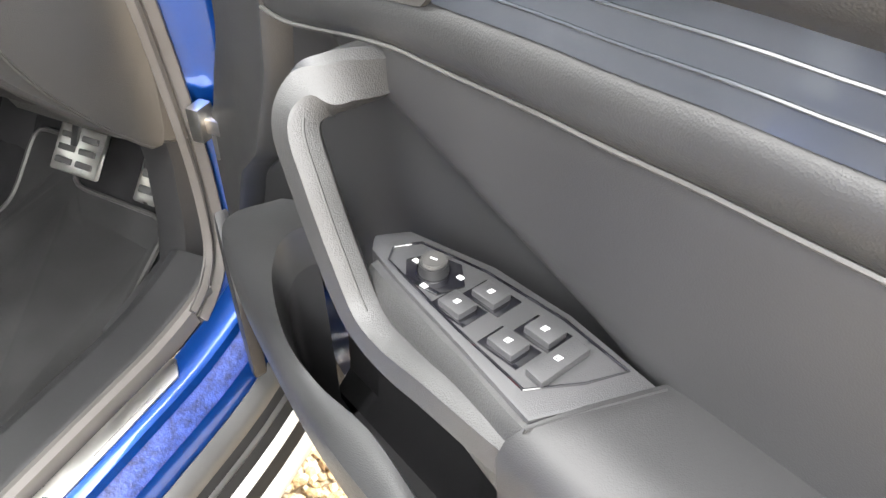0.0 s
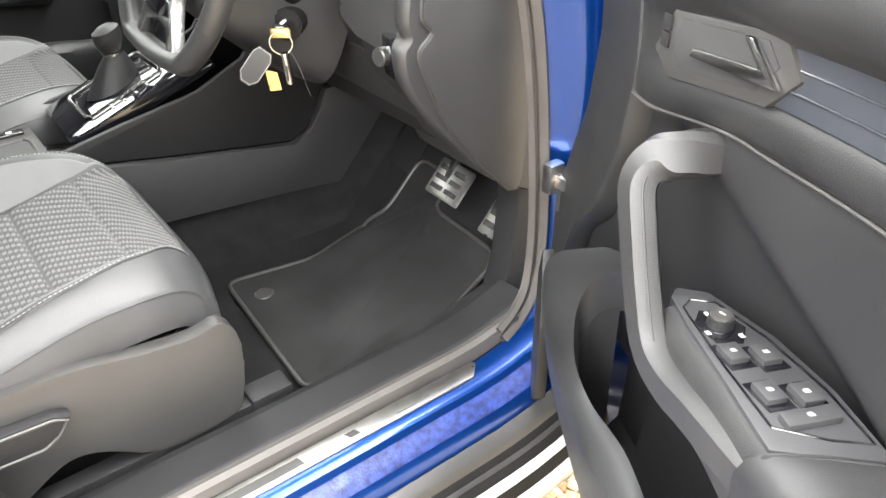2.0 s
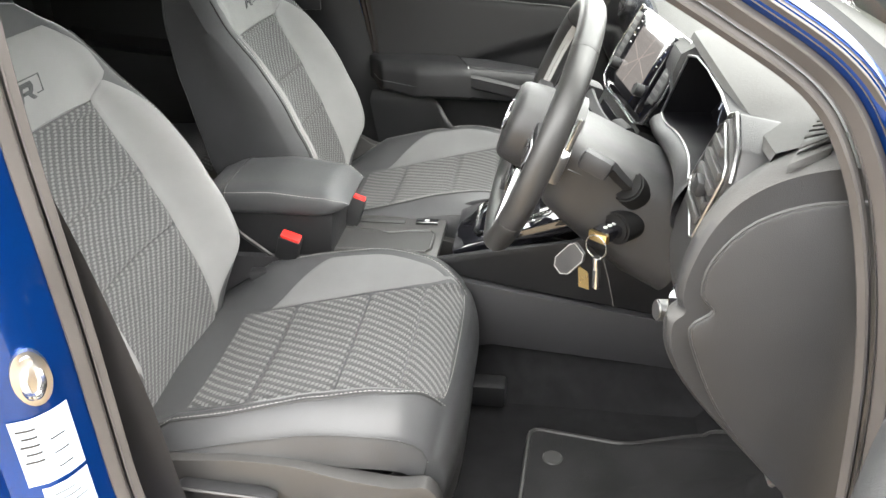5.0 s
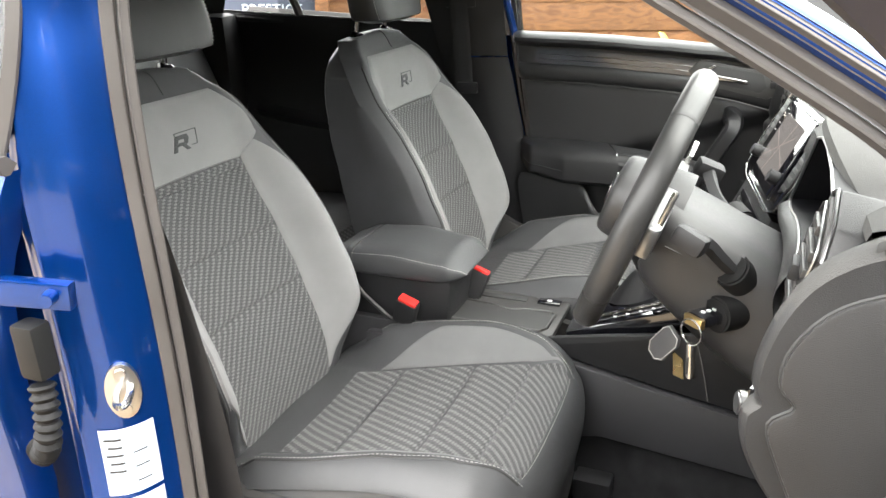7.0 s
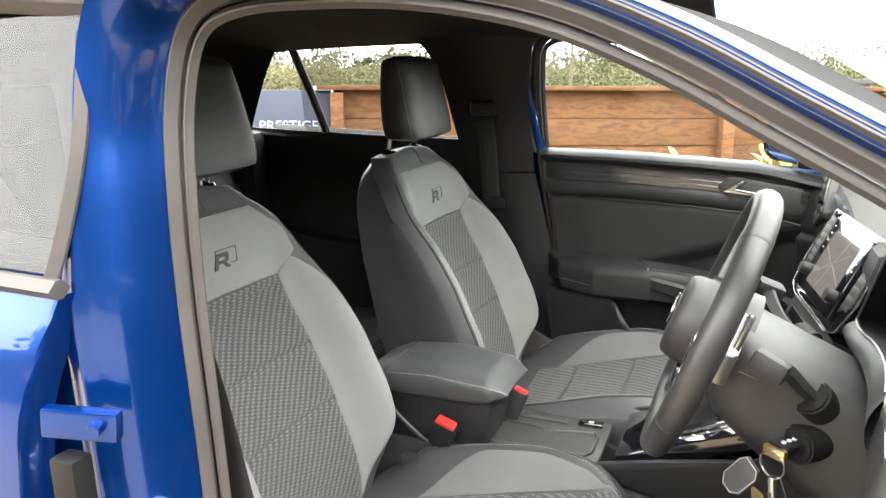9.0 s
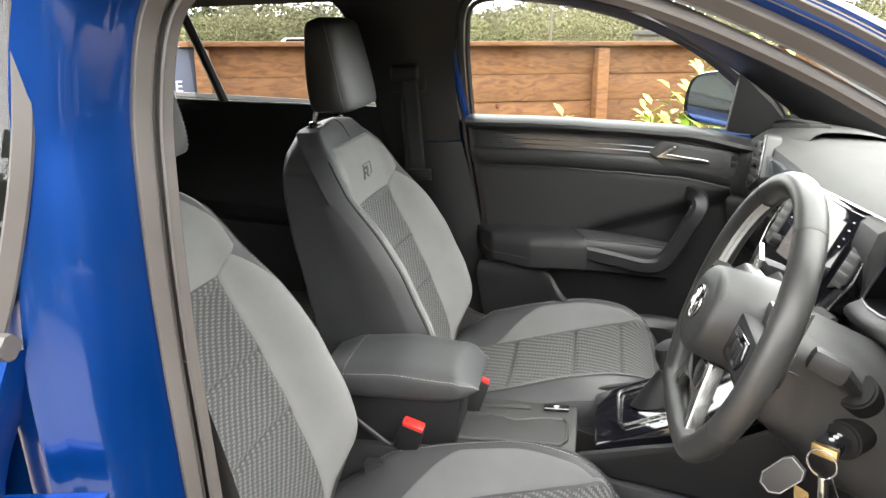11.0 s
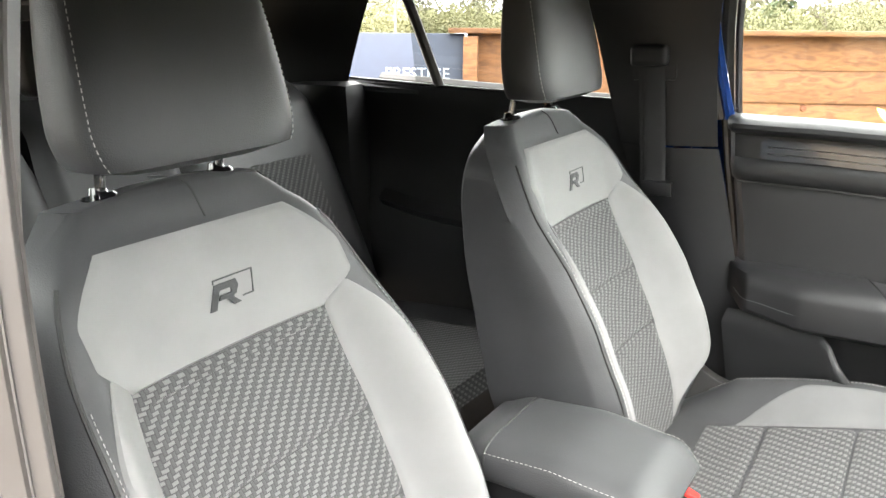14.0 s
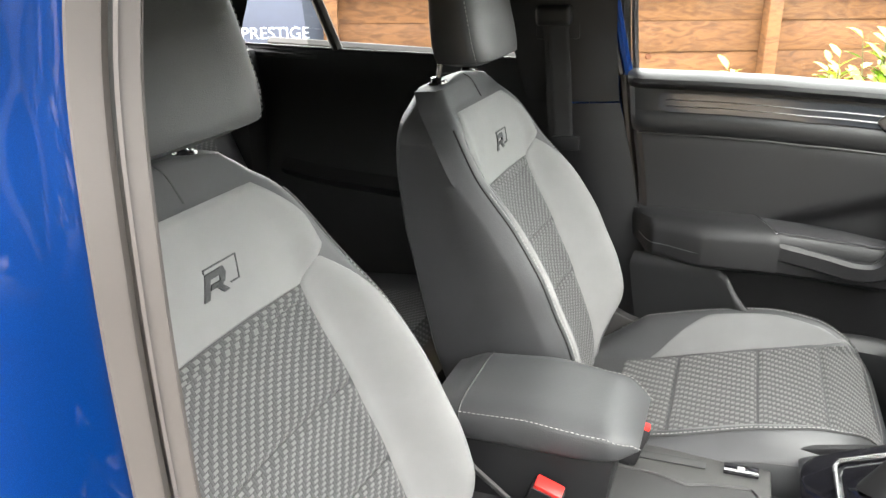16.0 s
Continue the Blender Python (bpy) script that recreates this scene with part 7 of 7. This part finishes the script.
for q in range(3):
    stuck("print_bar", "ink", 0.054, 0.072, 0.655 + 0.020 * q, 0.657 + 0.020 * q, 0.0030, lbl)
dck = part("door_check", rbox((1.262, -0.800, 0.642), (0.018, 0.05, 0.022), 0.003), "steel", car, "zinc door check strap")
part("check_housing", rbox((1.258, -0.778, 0.645), (0.030, 0.020, 0.050), 0.004), "steel", dck)
part("hinge_leaf", rbox((1.270, -0.800, 0.610), (0.02, 0.03, 0.05), 0.004), "ink", dck)

# ---------------------------------------------------------------- outdoors
# the drive slopes a little under the car: outdoor things share this lean
LEAN_M = Matrix.Rotation(radians(-1.87), 4, "X") @ Matrix.Rotation(radians(1.36), 4, "Y")
OUT = Matrix.Translation((0.8, -0.9, 0.0)) @ LEAN_M @ Matrix.Translation((-0.8, 0.9, 0.0))


def outdoor(ob):
    """Lean an outdoor mesh or thing, built on level ground, with the drive."""
    ob.matrix_world = OUT @ (Matrix.Translation(ORG[ob.name]) if ob.name in ORG else Matrix())
    return ob


G = bmesh.new()
rad = [0, 0.6, 1.2, 2, 3.2, 5, 8, 14, 30, 80, 250, 900, 3000]
rows = [[(0.8 + r * math.cos(a * math.pi / 24), -0.9 + r * math.sin(a * math.pi / 24), 0.0) for a in range(48)] for r in rad[1:]]
G = grid(rows, wrap_v=True)
G.verts.ensure_lookup_table()
G.faces.new([G.verts[j] for j in range(48)])


def ground_mat():
    m, n, l, b = nodes_of("gravel_and_grass")
    tc = n.new("ShaderNodeTexCoord")
    sp = n.new("ShaderNodeSeparateXYZ")
    l.new(tc.outputs["Object"], sp.inputs[0])
    t = n.new("ShaderNodeTexNoise")
    t.inputs["Scale"].default_value, t.inputs["Detail"].default_value = 0.25, 8
    l.new(tc.outputs["Object"], t.inputs[0])
    grass = ramp2(n, l, t.outputs[0], (0.065, 0.062, 0.021), (0.11, 0.096, 0.042), 0.35, 0.65)
    v = n.new("ShaderNodeTexVoronoi")
    v.inputs["Scale"].default_value = 55
    l.new(tc.outputs["Object"], v.inputs["Vector"])
    grav = n.new("ShaderNodeMix")
    grav.data_type = "RGBA"
    l.new(v.outputs["Color"], grav.inputs[0])
    grav.inputs[6].default_value, grav.inputs[7].default_value = (0.13, 0.085, 0.045, 1), (0.36, 0.29, 0.20, 1)
    mx = n.new("ShaderNodeMix")
    mx.data_type = "RGBA"
    l.new(node_math(n, l, "GREATER_THAN", sp.outputs[1], 5.2), mx.inputs[0])
    l.new(grav.outputs[2], mx.inputs[6])
    l.new(grass, mx.inputs[7])
    l.new(mx.outputs[2], b.inputs["Base Color"])
    b.inputs["Roughness"].default_value = 0.9
    bp = n.new("ShaderNodeBump")
    bp.inputs["Strength"].default_value, bp.inputs["Distance"].default_value = 0.8, 0.01
    l.new(v.outputs["Distance"], bp.inputs["Height"])
    l.new(bp.outputs[0], b.inputs["Normal"])
    return m


outdoor(tagged(obj("ground", G, ground_mat()), "gravel drive running out into rough grass fields", "ground", kind="structure"))


# timber fence with a slate sign at its end
FD = Vector((0.891, 0.453, 0))
FN = Vector((0.453, -0.891, 0))
F0 = Vector((-1.73, 3.05, 0))
fp = lambda a, n, z: F0 + FD * a + FN * n + Vector((0, 0, z))
FH = 1.285
frot = Matrix((FD, -FN, Vector((0, 0, 1)))).transposed()
fence = thing("fence", tuple(fp(3, 0, 0)), "orange-brown stained timber fence of horizontal boards", "fence")
for k, a in enumerate((0.03, 2.69, 5.35, 8.0)):
    part("fence_post", rbox(fp(a, 0.055, FH / 2 - 0.01), (0.085, 0.085, FH - 0.02), 0.006, rot=frot), "wood", fence, "square timber post")
part("fence_cap", rbox(fp(4.0, 0.02, FH + 0.012), (8.2, 0.15, 0.030), 0.006, rot=frot), "wood", fence, "flat timber cap rail")
for r in range(7):
    for k, (a0, a1) in enumerate(((0.0, 2.69), (2.69, 5.35), (5.35, 8.0))):
        z = FH - 0.095 - 0.182 * r
        part("fence_board", rbox(fp((a0 + a1) / 2, 0.012 * ((r + k) % 2) * 0.3, z), (a1 - a0 - 0.006, 0.022, 0.190), 0.003, rot=frot @ Euler((radians(-3), 0, 0)).to_matrix()), "wood", fence)
M["knot"] = plain("dark_knot", (0.11, 0.035, 0.010), 0.7, var=0.4, scale=60)
for a, z in ((1.95, 0.885), (0.7, 1.05), (3.6, 0.9), (4.4, 1.1), (2.2, 0.55)):
    part("board_knot", cyl(fp(a, 0.010, z), fp(a, 0.018, z), 0.020, 0.016, seg=14), "knot", fence)
outdoor(fence)

sign = thing("sign_board", tuple(fp(-0.8, 0, 0)), "slate blue sign board with white lettering beside the fence", "sign")
part("board", rbox(fp(-0.80, 0.02, 0.70), (1.58, 0.03, 1.16), 0.004, rot=frot), "board", sign)
text("PRESTIGE", 0.094, "white", Matrix.Translation(fp(-0.290, 0.0365, 1.046)) @ basis(Vector((0, 0, 0)), FD, (0, 0, 1)), sign, "lettering")
M["sign_blue"] = plain("bright_blue_print", (0.03, 0.12, 0.55), 0.5)
part("sign_roundel", sweep([fp(-0.80 + 0.085 * math.cos(t), 0.037, 1.02 + 0.11 * math.sin(t)) for t in [2 * math.pi * k / 40 for k in range(40)]], box_prof(0.035, 0.004, 0.2), up=tuple(FN), closed=True), "sign_blue", sign, "plain blue ring")
for k in range(3):
    part("lettering_bar", rbox(fp(-0.29, 0.0365, 0.90 - 0.07 * k), (0.40 - 0.06 * k, 0.002, 0.022), 0, rot=frot), "white", sign)
outdoor(sign)


def leaf_mesh(bm, p, d, size, tilt):
    """One folded pointed leaf."""
    d = d.normalized()
    s = d.cross(Vector((0, 0, 1)))
    s = s.normalized() if s.length > 0.01 else Vector((1, 0, 0))
    up = s.cross(d)
    w = size * 0.20
    pts = [p, p + d * size * 0.35 + s * w + up * tilt * size * 0.12, p + d * size * 0.75 + s * w * 0.75 + up * tilt * size * 0.05, p + d * size - up * size * 0.1, p + d * size * 0.75 - s * w * 0.75 + up * tilt * size * 0.05, p + d * size * 0.35 - s * w + up * tilt * size * 0.12]
    mid0, mid1 = p + d * size * 0.35, p + d * size * 0.75
    v = [bm.verts.new(q) for q in pts]
    a, b = bm.verts.new(mid0), bm.verts.new(mid1)
    for f in ((v[0], v[1], a), (v[1], v[2], b, a), (v[2], v[3], b), (v[3], v[4], b), (v[4], v[5], a, b), (v[5], v[0], a)):
        bm.faces.new(f)


rnd = random.Random(7)


def laurel(c, h, w, n):
    S = thing("laurel_shrub", c, "yellow-green laurel shrub growing before the fence", "shrub", "laurel shrubs")
    lv, st = bmesh.new(), bmesh.new()
    for k in range(n):
        a = rnd.uniform(0, 6.283)
        r = w * rnd.random() ** 0.6
        hh = h * (0.55 + 0.45 * rnd.random()) * (1 - 0.35 * (r / w) ** 2)
        b0 = Vector(c) + Vector((0.15 * r * math.cos(a), 0.15 * r * math.sin(a), 0))
        tip = Vector(c) + Vector((r * math.cos(a), r * math.sin(a), hh))
        pth = smooth_path([b0, b0.lerp(tip, 0.5) + Vector((0, 0, 0.06)), tip], 6)
        sweep(pth, ring_prof(0.006, 5), up=(0.3, 1, 0), bm=st, scales=[1, 0.9, 0.8, 0.7, 0.55, 0.4])
        for q in range(15):
            t = 0.35 + 0.65 * q / 14
            p = b0.lerp(tip, t) + Vector((0, 0, 0.05 * (1 - t)))
            az = q * 2.4 + rnd.uniform(-0.4, 0.4)
            up = 0.15 + 1.1 * max(0, t - 0.75) * 2 + rnd.uniform(-0.2, 0.3)
            leaf_mesh(lv, p, Vector((math.cos(az), math.sin(az), up)), rnd.uniform(0.075, 0.125), rnd.uniform(0.3, 1))
    part("foliage", lv, "leaf", S, "glossy yellow-green leaves", fix=False)["kind"] = "stuff"
    part("stems", st, "twig", S, "green stems")["kind"] = "stuff"
    return outdoor(S)


laurel((1.20, 3.05, 0.0), 1.30, 0.22, 60)
laurel((0.98, 2.95, 0.0), 1.06, 0.20, 46)
laurel((0.48, 3.0, 0.0), 1.00, 0.15, 26)
laurel((1.55, 3.15, 0.0), 1.45, 0.28, 55)

# loose stones of the drive beside the sill, and the far country
st = bmesh.new()
base = bmesh.new()
bmesh.ops.create_icosphere(base, subdivisions=1, radius=1)
bverts = [v.co.copy() for v in base.verts]
bfaces = [[v.index for v in f.verts] for f in base.faces]
base.free()
vs, fs = [], []
for k in range(5200):
    x, y = rnd.uniform(0.72, 1.75), rnd.uniform(-1.55, -0.80)
    r = rnd.uniform(0.006, 0.015)
    sx, sy, sz = r * rnd.uniform(0.8, 1.4), r * rnd.uniform(0.7, 1.1), r * rnd.uniform(0.45, 0.8)
    ro = Euler((rnd.uniform(-0.5, 0.5), rnd.uniform(-0.5, 0.5), rnd.uniform(0, 6.28))).to_matrix()
    o = len(vs)
    z = rnd.uniform(0.0, 0.012)
    for q in bverts:
        j = 1 + 0.25 * noise.noise(q * 1.3 + Vector((k, 0, 0)))
        vs.append(Vector((x, y, z)) + ro @ Vector((q.x * sx * j, q.y * sy * j, q.z * sz * j)))
    fs += [[o + i for i in f] for f in bfaces]
me = bpy.data.meshes.new("gravel")
me.from_pydata(vs, [], fs)
me.materials.append(M["stone"])
outdoor(tagged(new("gravel", me), "loose golden and cream gravel stones", "gravel", kind="stuff"))

M["hedge"] = varied("winter_hedge", [(0.088, 0.088, 0.036), (0.094, 0.092, 0.040), (0.102, 0.095, 0.044), (0.084, 0.088, 0.036), (0.108, 0.100, 0.050)], 0.9, 0.12, 0.18)
# distance haze is mixed into these woodland colours
M["wood_far"] = varied("haze_tinted_woodland", [(0.085, 0.082, 0.055), (0.10, 0.095, 0.065), (0.075, 0.078, 0.05)], 0.95, 0.1, 0.15)
M["conifer"] = varied("dark_evergreen", [(0.018, 0.032, 0.012), (0.030, 0.045, 0.016), (0.045, 0.055, 0.022)], 0.9, 0.4)
M["bark"] = plain("grey_bark", (0.10, 0.085, 0.065), 0.9, var=0.3)


def clump(vs, fs, c, rx, rz, n, size):
    for k in range(n):
        d = Vector((rnd.gauss(0, 1), rnd.gauss(0, 1), rnd.gauss(0, 1)))
        d.normalize()
        p = Vector(c) + Vector((d.x * rx, d.y * rx, d.z * rz)) * rnd.uniform(0.55, 1.05)
        a, b = Vector((rnd.uniform(-1, 1), rnd.uniform(-1, 1), rnd.uniform(-1, 1))) * size, Vector((rnd.uniform(-1, 1), rnd.uniform(-1, 1), rnd.uniform(-1, 1))) * size
        o = len(vs)
        vs += [p - a * 0.5, p + b * 0.5, p + a * 0.5, p - b * 0.5]
        fs.append([o, o + 1, o + 2, o + 3])


def far_stuff(name, label, cat, mat, makers, bank=None):
    vs, fs = [], []
    if bank:
        # uneven thicket behind the twigs, in short separate pieces
        r0, top = bank
        dg = 48.0
        while dg < 184:
            w = rnd.uniform(0.25, 0.7)
            for lay in range(3):
                r, z = r0 + rnd.uniform(0, 5), top * (lay + 1) / 3 * rnd.uniform(0.85, 1.1)
                o, zb = len(vs), top * lay / 3 * 0.8
                ring = [(-0.7, zb), (0.0, zb - 0.3), (0.75, zb), (0.8, (z + zb) / 2), (0.45, z * 0.97), (-0.1, z + rnd.uniform(0, 0.4)), (-0.55, z * 0.95), (-0.8, (z + zb) / 2)]
                vs += [Vector(polar(dg + q * w, r + 0.6 * abs(q), h)) for q, h in ring]
                vs.append(Vector(polar(dg, r - 1.2, (z + zb) / 2)))
                fs += [[o + i, o + (i + 1) % 8, o + 8] for i in range(8)]
            dg += w * 0.8
    for m_ in makers:
        clump(vs, fs, *m_)
    me = bpy.data.meshes.new(name)
    me.from_pydata(vs, [], fs)
    me.materials.append(M[mat])
    return outdoor(tagged(new(name, me), label, cat, kind="stuff"))


polar = lambda deg, r, z=0.0: (r * math.cos(radians(deg)), r * math.sin(radians(deg)), z)
mk = []
for k in range(760):
    dg = rnd.uniform(50, 182)
    r = rnd.uniform(78, 100)
    h = rnd.uniform(3.0, 4.6) + (1.2 if rnd.random() < 0.25 else 0)
    mk.append((polar(dg, r, h * 0.5), rnd.uniform(1.5, 3.0), h * 0.62, 260, 0.24))
far_stuff("hedgerow", "olive brown winter hedgerow along the far field edge", "hedge", "hedge", mk, (101, 3.9))
# added ring of clumps out of view, to cut low sky light and reflections
mk = []
for k in range(230):
    dg, r = rnd.uniform(185, 405), rnd.uniform(11, 14)
    # kept low in one sector so the rear door pane reflects open sky
    tall = dg > 235
    mk.append((polar(dg, r, rnd.uniform(0.8, 3.4) if tall else rnd.uniform(0.3, 0.9)), 1.5, 1.4 if tall else 0.6, 90, 0.5))
far_stuff("boundary_hedge", "unseen ring of leaf clumps, added to block low sky behind the drive", "hedge", "conifer", mk)
mk = []
for dg, r, h in ((100, 105, 6.0), (118, 108, 5.2), (128, 98, 3.6), (131, 98, 3.4), (134, 100, 4.0), (148, 112, 5.0), (88, 112, 5.0)):
    for q in range(7):
        mk.append((tuple(Vector(polar(dg + rnd.uniform(-0.7, 0.7), r, h * (0.3 + 0.1 * q)))), 1.9 - 0.13 * q, h * 0.16, 130, 0.5))
far_stuff("evergreen_trees", "dark rounded evergreen trees above the hedge", "tree", "conifer", mk)
mk = []
for k in range(420):
    dg, r = rnd.uniform(48, 182), rnd.uniform(150, 190)
    mk.append((polar(dg, r, rnd.uniform(1.0, 7.5)), 5.0, 3.0, 150, 1.0))
far_stuff("far_wood", "woodland on the skyline with haze mixed into its colours", "woodland", "wood_far", mk)


def bare_tree(c, h, seed):
    S = thing("bare_tree", c, "leafless grey tree in the far hedge", "tree", "bare trees")
    g = random.Random(seed)
    bm = bmesh.new()

    def limb(p, d, ln, r, lev):
        q = p + d * ln
        sweep([p, p.lerp(q, 0.5) + Vector((g.uniform(-0.05, 0.05) * ln, g.uniform(-0.05, 0.05) * ln, 0)), q], ring_prof(r, 5), up=(0.3, 1, 0.1), bm=bm, scales=[1, 0.8, 0.6])
        if lev:
            for k in range(4):
                nd = (d + Vector((g.uniform(-0.8, 0.8), g.uniform(-0.8, 0.8), g.uniform(-0.1, 0.5)))).normalized()
                limb(p.lerp(q, g.uniform(0.5, 1.0)), nd, ln * g.uniform(0.5, 0.75), r * 0.55, lev - 1)

    limb(Vector(c), Vector((0, 0, 1)), h * 0.36, h * 0.022, 4)
    part("branches", bm, "bark", S, "bare grey branches")
    outdoor(S)


for k, (dg, r, h) in enumerate(((97, 84, 8.5), (104, 88, 6.5), (139, 86, 7.5), (112, 92, 6.0), (152, 80, 7.0))):
    bare_tree(polar(dg, r), h, k + 3)


def pole(c, h):
    S = thing("utility_pole", c, "slender timber utility pole in the field", "utility pole", "utility poles")
    part("pole_shaft", cyl(Vector(c), Vector(c) + Vector((0, 0, h)), 0.14, 0.10, seg=10), "bark", S)
    part("pole_cap", cyl(Vector(c) + Vector((0, 0, h)), Vector(c) + Vector((0, 0, h + 0.05)), 0.12, 0.11, seg=10), "bark", S)
    outdoor(S)


for dg, r, h in ((126.5, 66, 6.5), (102.5, 62, 5.2), (93, 70, 5.0)):
    pole(polar(dg, r), h)

# a white car on the far road, small huts and a road sign
wc = Vector(polar(111.3, 62, 0.0))
wcar = thing("parked_car", tuple(wc), "white hatchback far off on the road beyond the field", "car")
td = Vector((-math.sin(radians(111.3)), math.cos(radians(111.3)), 0)) * -1
nd = Vector((-math.cos(radians(111.3)), -math.sin(radians(111.3)), 0))
wfp = lambda a, b, c: wc + td * a + Vector((0, 0, b)) + nd * c
part("body", prism([(-2.0, 0.35), (-2.05, 0.85), (-1.75, 1.05), (-1.3, 1.45), (0.3, 1.48), (1.0, 1.05), (1.9, 0.85), (2.05, 0.6), (2.0, 0.35)], wfp, -0.85, 0.85, 0.06), "white", wcar)
part("side_window", prism([(-1.3, 1.05), (-1.1, 1.36), (0.2, 1.38), (0.75, 1.05)], wfp, 0.85, 0.862), "piano", wcar)
for a in (-1.25, 1.3):
    part("wheel", cyl(wfp(a, 0.32, 0.62), wfp(a, 0.32, 0.88), 0.32, seg=20, bev=0.04), "ink", wcar)
outdoor(wcar)
for nm, lab, cat, dg, r, sz, mat in (("road_sign", "white road sign board in the field", "sign", 121.0, 50, (2.0, 0.06, 0.9), "white"), ("field_shed", "low rust-brown shed beyond the fence", "shed", 84.0, 34, (2.6, 2.0, 1.5), "bark")):
    c = Vector(polar(dg, r, 0))
    S = thing(nm, tuple(c), lab, cat)
    ro = Matrix.Rotation(radians(dg - 90), 3, "Z")
    part("panel", rbox(c + Vector((0, 0, sz[2] * 0.5 + (0.5 if mat == "white" else 0))), sz, 0.03, rot=ro), mat, S)
    if mat == "white":
        for s in (-0.7, 0.7):
            part("sign_post", cyl(c + ro @ Vector((s, 0.1, 0)), c + ro @ Vector((s, 0.1, 1.3)), 0.04), "steel", S)
    else:
        part("roof", rbox(c + Vector((0, 0, sz[2] + 0.1)), (sz[0] + 0.3, sz[1] + 0.3, 0.2), 0.03, rot=ro), "seal", S)
    outdoor(S)
